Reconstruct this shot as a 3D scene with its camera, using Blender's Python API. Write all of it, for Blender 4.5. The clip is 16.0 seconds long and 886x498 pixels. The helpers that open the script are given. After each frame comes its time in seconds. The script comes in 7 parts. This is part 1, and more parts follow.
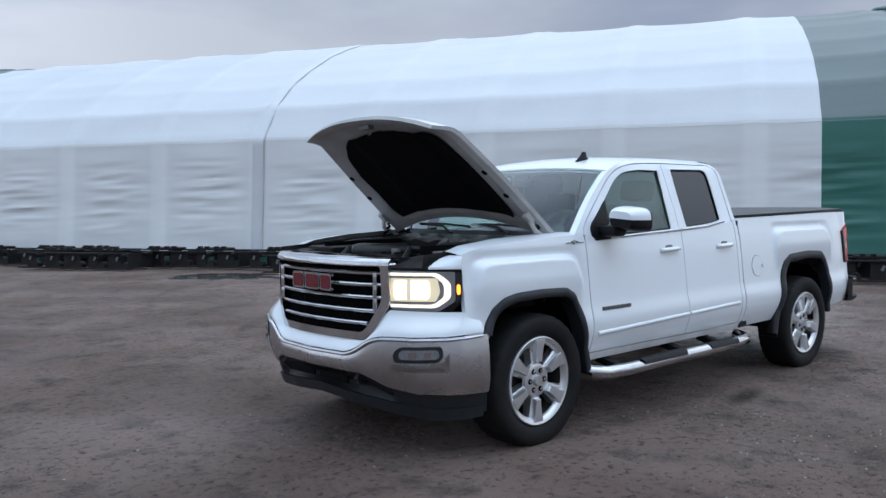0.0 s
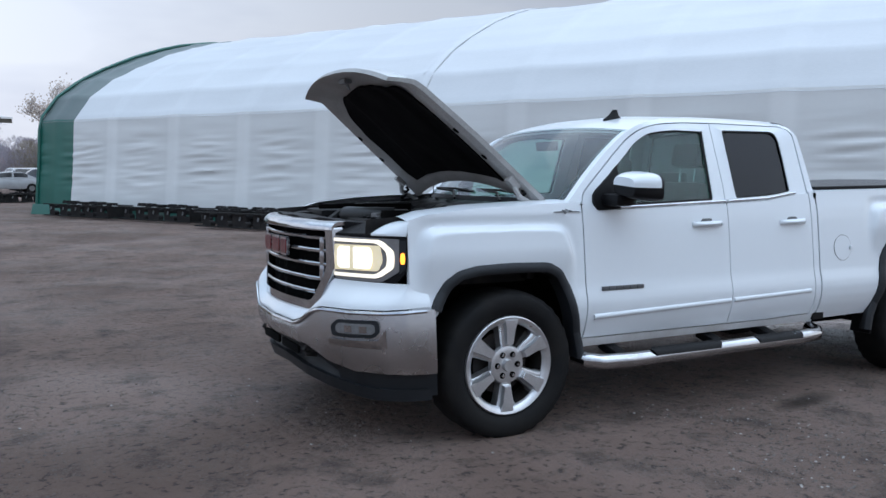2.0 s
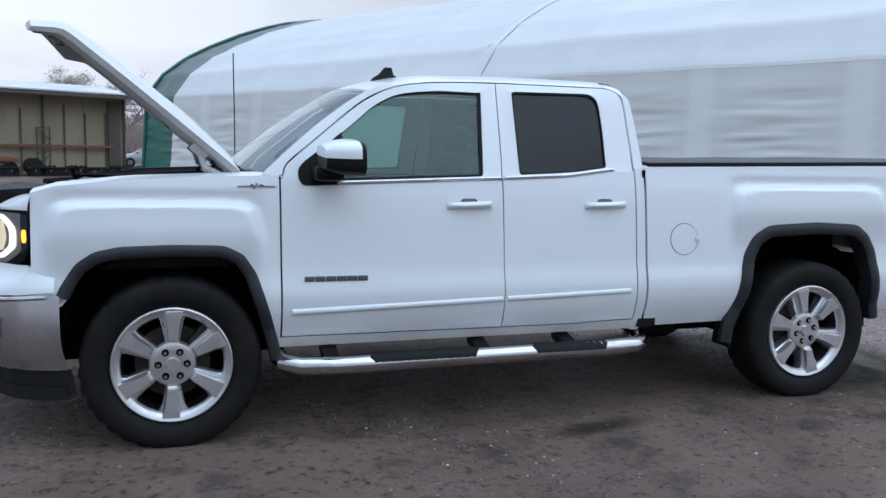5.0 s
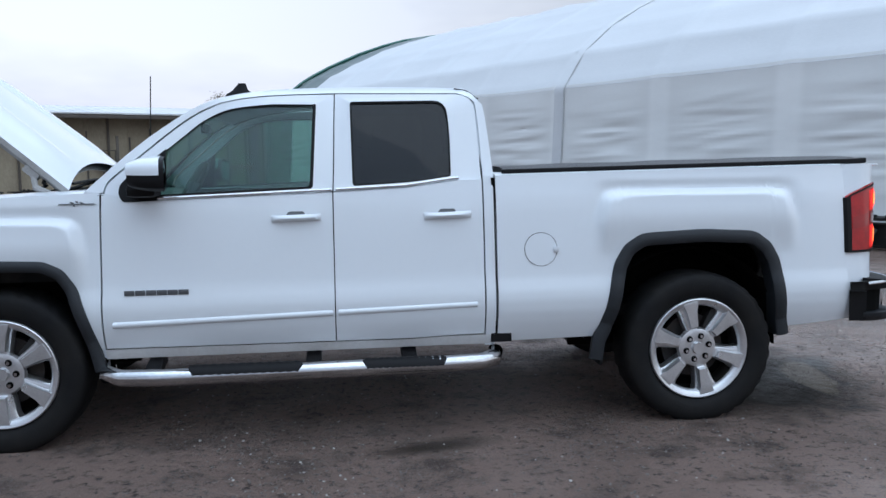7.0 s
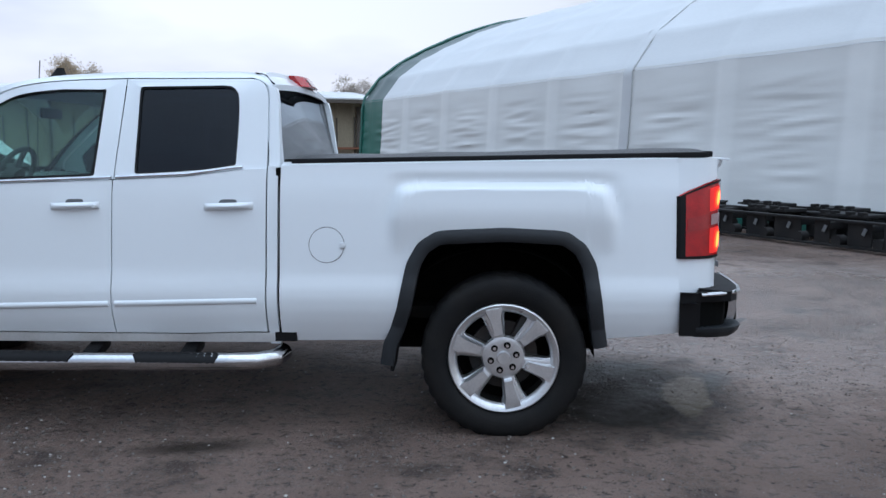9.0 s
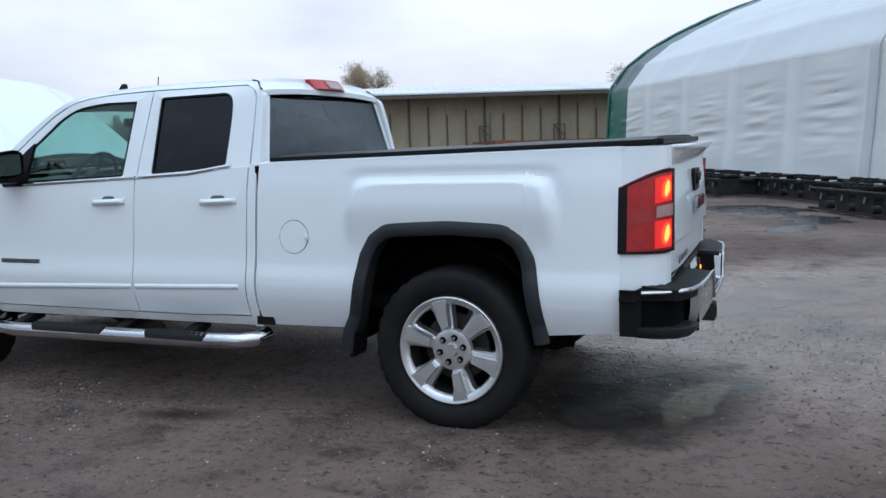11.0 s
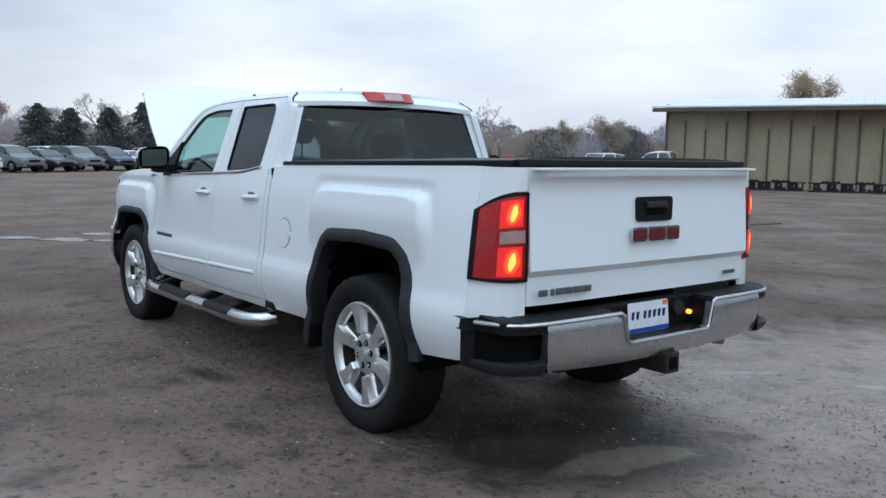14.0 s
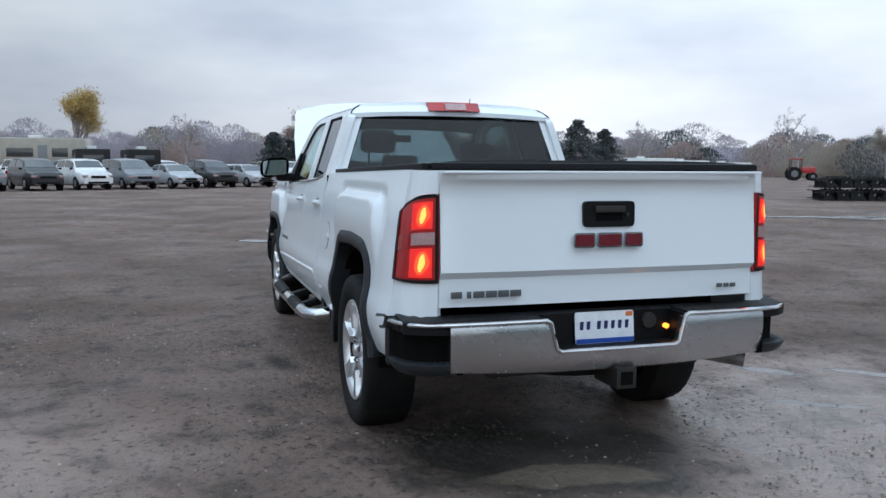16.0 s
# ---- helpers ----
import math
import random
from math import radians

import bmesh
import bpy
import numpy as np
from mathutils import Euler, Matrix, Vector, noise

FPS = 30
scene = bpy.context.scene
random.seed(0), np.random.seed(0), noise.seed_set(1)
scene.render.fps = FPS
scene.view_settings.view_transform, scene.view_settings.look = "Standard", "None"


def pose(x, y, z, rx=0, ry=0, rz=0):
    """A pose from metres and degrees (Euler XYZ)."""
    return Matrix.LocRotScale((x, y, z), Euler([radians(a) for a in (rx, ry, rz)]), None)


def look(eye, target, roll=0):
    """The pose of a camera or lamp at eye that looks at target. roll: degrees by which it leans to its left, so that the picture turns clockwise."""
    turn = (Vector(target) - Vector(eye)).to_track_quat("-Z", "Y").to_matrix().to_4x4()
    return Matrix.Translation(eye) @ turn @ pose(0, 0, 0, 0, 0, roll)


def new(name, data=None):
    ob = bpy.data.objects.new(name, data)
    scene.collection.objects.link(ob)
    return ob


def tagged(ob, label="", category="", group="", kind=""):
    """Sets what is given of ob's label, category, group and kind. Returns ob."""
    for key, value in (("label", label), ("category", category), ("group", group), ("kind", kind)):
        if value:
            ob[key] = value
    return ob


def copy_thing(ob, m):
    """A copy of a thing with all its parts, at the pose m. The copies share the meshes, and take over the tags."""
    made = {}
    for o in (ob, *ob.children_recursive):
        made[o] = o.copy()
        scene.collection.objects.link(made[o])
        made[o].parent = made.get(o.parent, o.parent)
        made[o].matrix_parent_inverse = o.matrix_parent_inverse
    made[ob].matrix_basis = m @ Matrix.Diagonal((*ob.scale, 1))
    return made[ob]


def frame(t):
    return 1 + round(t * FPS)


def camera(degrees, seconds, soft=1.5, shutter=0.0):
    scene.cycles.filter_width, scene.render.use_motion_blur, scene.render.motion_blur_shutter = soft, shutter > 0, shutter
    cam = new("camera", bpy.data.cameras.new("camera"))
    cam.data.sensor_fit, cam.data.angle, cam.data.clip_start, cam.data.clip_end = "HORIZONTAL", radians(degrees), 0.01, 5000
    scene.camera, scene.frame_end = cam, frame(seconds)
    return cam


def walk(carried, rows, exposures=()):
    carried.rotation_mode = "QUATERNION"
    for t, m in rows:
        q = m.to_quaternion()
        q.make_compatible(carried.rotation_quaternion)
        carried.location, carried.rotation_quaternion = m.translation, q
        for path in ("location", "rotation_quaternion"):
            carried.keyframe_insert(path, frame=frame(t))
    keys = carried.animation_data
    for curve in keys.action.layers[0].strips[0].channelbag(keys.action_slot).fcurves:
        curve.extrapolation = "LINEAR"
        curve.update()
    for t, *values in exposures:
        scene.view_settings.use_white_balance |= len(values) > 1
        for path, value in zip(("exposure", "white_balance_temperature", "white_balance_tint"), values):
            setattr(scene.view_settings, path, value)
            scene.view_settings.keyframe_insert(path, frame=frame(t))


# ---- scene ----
cam = camera(55.6, 16.0)
PATH = [
    (0, (-3.919, -4.429, 1.502), (-2.582, -2.945, 1.397), -0.5),
    (0.5, (-3.669, -4.607, 1.487), (-2.389, -3.076, 1.351), 0.4),
    (1, (-3.316, -4.634, 1.459), (-2.145, -3.019, 1.322), 0.9),
    (1.5, (-2.922, -4.674, 1.452), (-1.842, -2.998, 1.287), -0.6),
    (2, (-2.481, -4.845, 1.45), (-1.547, -3.085, 1.275), 0.5),
    (2.5, (-2.07, -4.911, 1.432), (-1.21, -3.109, 1.304), 0.0),
    (3, (-1.647, -4.885, 1.43), (-0.828, -3.071, 1.237), -0.2),
    (3.5, (-1.244, -5.085, 1.444), (-0.534, -3.225, 1.248), 0.8),
    (4, (-0.84, -5.084, 1.418), (-0.159, -3.212, 1.238), 0.9),
    (4.2, (-0.67, -5.047, 1.417), (0.007, -3.179, 1.185), 1.6),
    (6.3, (1.133, -5.249, 1.453), (1.474, -3.29, 1.241), 0.2),
    (6.5, (1.28, -5.302, 1.455), (1.578, -3.338, 1.22), 0.6),
    (7, (1.731, -5.316, 1.429), (1.96, -3.339, 1.226), -0.7),
    (7.5, (2.19, -5.27, 1.431), (2.376, -3.291, 1.211), -0.3),
    (8, (2.649, -5.226, 1.447), (2.696, -3.242, 1.199), -0.5),
    (8.5, (3.079, -5.188, 1.444), (3.066, -3.201, 1.217), -0.2),
    (9, (3.526, -5.088, 1.452), (3.437, -3.104, 1.211), 0.0),
    (9.2, (3.713, -5.067, 1.454), (3.516, -3.092, 1.213), -0.7),
    (11.3, (5.404, -4.693, 1.433), (4.544, -2.903, 1.196), -1.5),
    (11.5, (5.538, -4.596, 1.423), (4.593, -2.843, 1.236), -1.0),
    (12, (5.918, -4.343, 1.419), (4.84, -2.672, 1.209), -0.6),
    (12.5, (6.364, -4.148, 1.437), (5.11, -2.607, 1.213), -0.0),
    (13, (6.651, -3.85, 1.417), (5.254, -2.429, 1.247), -0.5),
    (13.5, (6.936, -3.532, 1.417), (5.469, -2.186, 1.225), -0.5),
    (14, (7.312, -3.278, 1.447), (5.741, -2.06, 1.224), 0.8),
    (14.5, (7.518, -2.955, 1.426), (5.822, -1.916, 1.214), 0.9),
    (15, (7.763, -2.609, 1.435), (5.997, -1.694, 1.228), -0.4),
    (15.5, (8.055, -2.287, 1.453), (6.224, -1.518, 1.215), 0.4),
    (16, (8.168, -1.887, 1.418), (6.272, -1.284, 1.221), 0.3),
]
walk(cam, [(t, look(eye, target, roll)) for t, eye, target, roll in PATH],
     [(0.0, -0.15, 6150, 7), (9.0, -0.15, 6150, 7), (12.0, -0.15, 6290, 3.5), (16.0, -0.12, 6250, 2.5)])


# ---- world and light ----
world = bpy.data.worlds.new("overcast_sky")
scene.world = world
world.use_nodes = True
wn, wl = world.node_tree.nodes, world.node_tree.links
wn.clear()
w_out, w_bg = wn.new("ShaderNodeOutputWorld"), wn.new("ShaderNodeBackground")
w_sky = wn.new("ShaderNodeTexSky")
w_sky.sky_type, w_sky.sun_disc, w_sky.sun_elevation, w_sky.sun_rotation = "NISHITA", False, radians(56), radians(93)
w_co = wn.new("ShaderNodeTexCoord")
w_map = wn.new("ShaderNodeMapping")
w_map.inputs["Scale"].default_value = (1.0, 1.0, 3.2)
w_n1 = wn.new("ShaderNodeTexNoise")
w_n1.inputs["Scale"].default_value, w_n1.inputs["Detail"].default_value, w_n1.inputs["Roughness"].default_value = 1.7, 5.0, 0.5
w_ramp = wn.new("ShaderNodeValToRGB")
w_ramp.color_ramp.elements[0].position, w_ramp.color_ramp.elements[0].color = 0.34, (0.56, 0.59, 0.70, 1)
w_ramp.color_ramp.elements[1].position, w_ramp.color_ramp.elements[1].color = 0.62, (1.0, 1.0, 1.02, 1)
# brighter cloud towards the low sun in the west
w_sum = wn.new("ShaderNodeMath")
w_sum.operation = "ADD"
for k, (way, lo, hi, top) in enumerate((((-0.62, 0.77, 0.15), 0.35, 1.0, 1.38), ((0.12, -0.15, 0.98), 0.25, 1.0, 1.65))):
    w_dot = wn.new("ShaderNodeVectorMath")
    w_dot.operation = "DOT_PRODUCT"
    w_dot.inputs[1].default_value = way
    w_rng = wn.new("ShaderNodeMapRange")
    w_rng.interpolation_type = "SMOOTHSTEP"
    w_rng.inputs["From Min"].default_value, w_rng.inputs["From Max"].default_value = lo, hi
    w_rng.inputs["To Min"].default_value, w_rng.inputs["To Max"].default_value = (0.76, top) if k == 0 else (0.0, top)
    wl.new(w_co.outputs["Generated"], w_dot.inputs[0])
    wl.new(w_dot.outputs["Value"], w_rng.inputs["Value"])
    wl.new(w_rng.outputs[0], w_sum.inputs[k])
w_mul = wn.new("ShaderNodeVectorMath")
w_mul.operation = "SCALE"
w_mix = wn.new("ShaderNodeMix")
w_mix.data_type = "RGBA"
w_mix.inputs[0].default_value = 0.93
w_sc = wn.new("ShaderNodeVectorMath")
w_sc.operation = "SCALE"
w_sc.inputs["Scale"].default_value = 0.12
wl.new(w_co.outputs["Generated"], w_map.inputs["Vector"])
wl.new(w_map.outputs[0], w_n1.inputs["Vector"])
wl.new(w_n1.outputs["Fac"], w_ramp.inputs[0])
# lavender near the horizon, bluer overhead
w_sep = wn.new("ShaderNodeSeparateXYZ")
wl.new(w_co.outputs["Generated"], w_sep.inputs[0])
w_el = wn.new("ShaderNodeValToRGB")
w_el.color_ramp.elements[0].position, w_el.color_ramp.elements[0].color = 0.02, (0.97, 0.95, 1.0, 1)
w_el.color_ramp.elements[1].position, w_el.color_ramp.elements[1].color = 0.60, (0.80, 0.95, 1.12, 1)
wl.new(w_sep.outputs["Z"], w_el.inputs[0])
w_tint = wn.new("ShaderNodeVectorMath")
w_tint.operation = "MULTIPLY"
wl.new(w_ramp.outputs[0], w_tint.inputs[0])
wl.new(w_el.outputs[0], w_tint.inputs[1])
wl.new(w_tint.outputs[0], w_mul.inputs[0])
wl.new(w_sum.outputs[0], w_mul.inputs["Scale"])
wl.new(w_sky.outputs[0], w_sc.inputs[0])
wl.new(w_sc.outputs[0], w_mix.inputs[6])
wl.new(w_mul.outputs[0], w_mix.inputs[7])
wl.new(w_mix.outputs[2], w_bg.inputs["Color"])
w_bg.inputs["Strength"].default_value = 0.92
wl.new(w_bg.outputs[0], w_out.inputs[0])

sun = new("sun", bpy.data.lights.new("sun", "SUN"))
sun.data.energy, sun.data.angle, sun.data.color = 0.90, radians(110), (1.0, 0.98, 0.95)
sun.matrix_world = look((12, -1.0, 17), (0, 0, 0))


# ---- materials ----
def material(name, color, rough=0.5, metal=0.0, color2=None, scale=8.0, fine=90.0, bump=0.0, bump_scale=None,
             rough_var=0.0, coat=0.0, stretch=(1, 1, 1), emit=0.0, spec=0.5, patch=0.5, grain_mix=0.25):
    """A surface with two scales of variation: broad patches towards color2, fine grain, and a bump."""
    m = bpy.data.materials.new(name)
    m.use_nodes = True
    n, l = m.node_tree.nodes, m.node_tree.links
    b = n["Principled BSDF"]
    b.inputs["Roughness"].default_value, b.inputs["Metallic"].default_value = rough, metal
    b.inputs["Coat Weight"].default_value, b.inputs["Specular IOR Level"].default_value = coat, spec
    b.inputs["Coat Roughness"].default_value = 0.04
    if emit:
        b.inputs["Emission Color"].default_value, b.inputs["Emission Strength"].default_value = (*color, 1), emit
    co, mp = n.new("ShaderNodeTexCoord"), n.new("ShaderNodeMapping")
    mp.inputs["Scale"].default_value = stretch
    l.new(co.outputs["Object"], mp.inputs["Vector"])
    big, small = n.new("ShaderNodeTexNoise"), n.new("ShaderNodeTexNoise")
    big.inputs["Scale"].default_value, big.inputs["Detail"].default_value = scale, 4.0
    small.inputs["Scale"].default_value, small.inputs["Detail"].default_value = fine, 3.0
    for t in (big, small):
        l.new(mp.outputs[0], t.inputs["Vector"])
    c2 = color2 or tuple(c * 0.82 for c in color)
    ramp = n.new("ShaderNodeMapRange")
    ramp.inputs["From Min"].default_value, ramp.inputs["From Max"].default_value = patch - 0.15, patch + 0.2
    l.new(big.outputs["Fac"], ramp.inputs["Value"])
    mix = n.new("ShaderNodeMix")
    mix.data_type = "RGBA"
    mix.inputs[6].default_value, mix.inputs[7].default_value = (*color, 1), (*c2, 1)
    l.new(ramp.outputs[0], mix.inputs[0])
    grain = n.new("ShaderNodeMix")
    grain.data_type, grain.blend_type = "RGBA", "OVERLAY"
    grain.inputs[0].default_value = grain_mix
    l.new(mix.outputs[2], grain.inputs[6])
    l.new(small.outputs["Fac"], grain.inputs[7])
    l.new(grain.outputs[2], b.inputs["Base Color"])
    if rough_var:
        rr = n.new("ShaderNodeMapRange")
        rr.inputs["To Min"].default_value, rr.inputs["To Max"].default_value = max(0.02, rough - rough_var), min(1, rough + rough_var)
        l.new(big.outputs["Fac"], rr.inputs["Value"])
        l.new(rr.outputs[0], b.inputs["Roughness"])
    if bump:
        bp = n.new("ShaderNodeBump")
        bp.inputs["Strength"].default_value, bp.inputs["Distance"].default_value = bump, 0.01
        src = small
        if bump_scale:
            src = n.new("ShaderNodeTexNoise")
            src.inputs["Scale"].default_value, src.inputs["Detail"].default_value = bump_scale, 4.0
            l.new(mp.outputs[0], src.inputs["Vector"])
        l.new(src.outputs["Fac"], bp.inputs["Height"])
        l.new(bp.outputs[0], b.inputs["Normal"])
    return m


def glass(name, tint, rough=0.0, base=0.045):
    """Thin vehicle glass: tinted see-through with a real gloss."""
    m = bpy.data.materials.new(name)
    m.use_nodes = True
    n, l = m.node_tree.nodes, m.node_tree.links
    n.clear()
    out, mx = n.new("ShaderNodeOutputMaterial"), n.new("ShaderNodeMixShader")
    tr, gl, lw, fr = n.new("ShaderNodeBsdfTransparent"), n.new("ShaderNodeBsdfGlossy"), n.new("ShaderNodeLayerWeight"), n.new("ShaderNodeMapRange")
    lw.inputs["Blend"].default_value = 0.5
    pw = n.new("ShaderNodeMath")
    pw.operation = "POWER"
    pw.inputs[1].default_value = 4.0
    l.new(lw.outputs["Facing"], pw.inputs[0])
    fr.inputs["To Min"].default_value, fr.inputs["To Max"].default_value = base, 0.95
    l.new(pw.outputs[0], fr.inputs["Value"])
    tr.inputs["Color"].default_value = (*tint, 1)
    gl.inputs["Roughness"].default_value = rough
    gl.inputs["Color"].default_value = (0.95, 0.97, 1, 1)
    l.new(fr.outputs[0], mx.inputs[0])
    l.new(tr.outputs[0], mx.inputs[1])
    l.new(gl.outputs[0], mx.inputs[2])
    l.new(mx.outputs[0], out.inputs[0])
    return m


def ground_material(name):
    m = bpy.data.materials.new(name)
    m.use_nodes = True
    n, l = m.node_tree.nodes, m.node_tree.links
    b = n["Principled BSDF"]
    geo = n.new("ShaderNodeNewGeometry")

    def tex(scale, detail, rough=0.55, stretch=None):
        t = n.new("ShaderNodeTexNoise")
        t.inputs["Scale"].default_value, t.inputs["Detail"].default_value, t.inputs["Roughness"].default_value = scale, detail, rough
        if stretch:
            mp = n.new("ShaderNodeMapping")
            mp.inputs["Scale"].default_value, mp.inputs["Rotation"].default_value = stretch[:3], (0, 0, stretch[3])
            l.new(geo.outputs["Position"], mp.inputs["Vector"])
            l.new(mp.outputs[0], t.inputs["Vector"])
        else:
            l.new(geo.outputs["Position"], t.inputs["Vector"])
        return t

    def rng(src, lo, hi, a=0.0, bb=1.0):
        r = n.new("ShaderNodeMapRange")
        for k, v in (("From Min", lo), ("From Max", hi), ("To Min", a), ("To Max", bb)):
            r.inputs[k].default_value = v
        l.new(src, r.inputs["Value"])
        return r.outputs[0]

    def mix(fac, a, c):
        x = n.new("ShaderNodeMix")
        x.data_type = "RGBA"
        l.new(fac, x.inputs[0])
        for i, v in ((6, a), (7, c)):
            if isinstance(v, tuple):
                x.inputs[i].default_value = (*v, 1)
            else:
                l.new(v, x.inputs[i])
        return x.outputs[2]

    broad, mid, ruts = tex(0.35, 5), tex(2.6, 6, 0.65), tex(1.1, 5, 0.6, (1.0, 0.22, 1.0, radians(-28)))
    gravel, fine = tex(34, 5, 0.75), tex(150, 2)
    col = mix(rng(broad.outputs["Fac"], 0.40, 0.60), (0.176, 0.119, 0.094), (0.270, 0.190, 0.155))
    col = mix(rng(ruts.outputs["Fac"], 0.56, 0.85), col, (0.118, 0.080, 0.063))
    col = mix(rng(mid.outputs["Fac"], 0.52, 0.68), col, (0.085, 0.058, 0.046))
    col = mix(rng(gravel.outputs["Fac"], 0.60, 0.74), col, (0.30, 0.235, 0.20))
    # Small crumb pits: their shade is put into the colour where bump sinks.
    crumb_pit = tex(17, 4, 0.7)
    col = mix(rng(crumb_pit.outputs["Fac"], 0.54, 0.66), col, (0.056, 0.040, 0.032))
    col = mix(rng(fine.outputs["Fac"], 0.60, 0.80), col, (0.060, 0.048, 0.042))
    # pebbles and grit lying in the dirt
    pebble_h = []
    patchy = tex(1.3, 5, 0.6)
    for scale, pick, reach in ((44, 0.86, 0.42), (95, 0.72, 0.46), (190, 0.60, 0.48)):
        vor = n.new("ShaderNodeTexVoronoi")
        vor.inputs["Scale"].default_value = scale
        l.new(geo.outputs["Position"], vor.inputs["Vector"])
        ch = n.new("ShaderNodeSeparateColor")
        l.new(vor.outputs["Color"], ch.inputs[0])
        shape = rng(vor.outputs["Distance"], reach - 0.10, reach, 1.0, 0.0)
        some = rng(ch.outputs[0], pick, pick + 0.06)
        mask = n.new("ShaderNodeMath")
        mask.operation = "MULTIPLY"
        bare = n.new("ShaderNodeMath")
        bare.operation = "MULTIPLY"
        l.new(some, bare.inputs[0])
        l.new(rng(patchy.outputs["Fac"], 0.42, 0.58, 0.12, 1.0), bare.inputs[1])
        l.new(shape, mask.inputs[0])
        l.new(bare.outputs[0], mask.inputs[1])
        tone = mix(ch.outputs[1], (0.036, 0.028, 0.024), (0.27, 0.235, 0.215))
        col = mix(mask.outputs[0], col, tone)
        pebble_h.append(mask.outputs[0])
    # damp film: low-lying patches shine
    damp = tex(0.55, 3, 0.5)
    wet = rng(damp.outputs["Fac"], 0.42, 0.72, 0.06, 0.36)
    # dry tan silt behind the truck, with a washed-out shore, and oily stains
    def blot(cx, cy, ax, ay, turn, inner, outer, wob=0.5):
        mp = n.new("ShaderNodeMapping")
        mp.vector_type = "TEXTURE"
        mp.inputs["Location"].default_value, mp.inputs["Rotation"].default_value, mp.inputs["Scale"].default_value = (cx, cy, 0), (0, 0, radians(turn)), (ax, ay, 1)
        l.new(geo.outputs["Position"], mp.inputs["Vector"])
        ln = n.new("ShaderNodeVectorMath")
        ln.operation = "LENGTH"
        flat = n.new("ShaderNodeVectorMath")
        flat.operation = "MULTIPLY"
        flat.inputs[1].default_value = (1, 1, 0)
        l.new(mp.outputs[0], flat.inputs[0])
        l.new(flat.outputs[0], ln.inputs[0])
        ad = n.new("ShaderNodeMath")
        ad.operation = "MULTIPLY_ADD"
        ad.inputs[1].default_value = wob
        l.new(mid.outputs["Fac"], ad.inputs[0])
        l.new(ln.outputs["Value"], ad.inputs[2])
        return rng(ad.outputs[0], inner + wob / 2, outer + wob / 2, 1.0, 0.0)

    # Damp dark soil behind the truck, deepened to hold shade under the bumper.
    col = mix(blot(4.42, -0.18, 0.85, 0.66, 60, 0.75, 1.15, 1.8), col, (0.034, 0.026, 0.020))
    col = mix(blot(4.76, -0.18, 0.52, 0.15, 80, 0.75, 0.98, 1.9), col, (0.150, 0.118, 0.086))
    col = mix(blot(2.15, -1.2, 0.30, 0.10, 10, 0.4, 1.3, 1.1), col, (0.036, 0.023, 0.015))
    wet_zone = blot(6.4, 2.7, 3.6, 2.6, 35, 0.6, 1.3, 0.9)
    wet_far = blot(4.4, -2.9, 2.6, 1.2, 20, 0.3, 1.4, 1.6)
    pool = None
    for spec in ((4.15, 1.80, 0.36, 0.06, 55), (4.95, 2.3, 0.40, 0.08, 50), (3.35, 2.05, 0.34, 0.12, 40), (5.6, 1.9, 0.3, 0.07, 40), (3.7, 2.7, 0.5, 0.1, 45)):
        one = blot(*spec, 0.55, 0.95, 0.9)
        if pool is None:
            pool = one
        else:
            mx = n.new("ShaderNodeMath")
            mx.operation = "MAXIMUM"
            l.new(pool, mx.inputs[0])
            l.new(one, mx.inputs[1])
            pool = mx.outputs[0]
    col = mix(pool, col, (0.055, 0.047, 0.043))
    wsum = n.new("ShaderNodeMath")
    wsum.operation = "MAXIMUM"
    l.new(wet, wsum.inputs[0])
    wz = n.new("ShaderNodeMath")
    wz.operation = "MAXIMUM"
    l.new(wet_zone, wz.inputs[0])
    l.new(rng(wet_far, 0, 1, 0, 0.6), wz.inputs[1])
    l.new(wz.outputs[0], wsum.inputs[1])
    wet = wsum.outputs[0]
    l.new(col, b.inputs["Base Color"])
    def less(value):
        """The value, falling to nearly nothing where water stands."""
        k = n.new("ShaderNodeMath")
        k.operation = "MULTIPLY"
        l.new(value, k.inputs[0])
        l.new(rng(pool, 0, 1, 1.0, 0.12), k.inputs[1])
        return k.outputs[0]

    l.new(less(rng(wet, 0, 1, 0.82, 0.20)), b.inputs["Roughness"])
    l.new(rng(wet, 0, 1, 0.20, 0.9), b.inputs["Specular IOR Level"])
    h = n.new("ShaderNodeMath")
    h.operation = "ADD"
    l.new(rng(gravel.outputs["Fac"], 0.3, 0.8, 0, 0.9), h.inputs[0])
    lump = n.new("ShaderNodeMath")
    lump.operation = "MULTIPLY_ADD"
    lump.inputs[1].default_value = -0.9
    l.new(rng(crumb_pit.outputs["Fac"], 0.45, 0.68), lump.inputs[0])
    l.new(rng(mid.outputs["Fac"], 0.3, 0.8, 0, 1.0), lump.inputs[2])
    l.new(lump.outputs[0], h.inputs[1])
    h2 = n.new("ShaderNodeMath")
    h2.operation = "MULTIPLY_ADD"
    h2.inputs[1].default_value = 0.35
    l.new(pebble_h[0], h2.inputs[0])
    l.new(h.outputs[0], h2.inputs[2])
    bp = n.new("ShaderNodeBump")
    bp.inputs["Strength"].default_value, bp.inputs["Distance"].default_value = 0.8, 0.055
    l.new(h2.outputs[0], bp.inputs["Height"])
    l.new(less(rng(wet, 0, 1, 0.95, 0.22)), bp.inputs["Strength"])
    l.new(bp.outputs[0], b.inputs["Normal"])
    return m


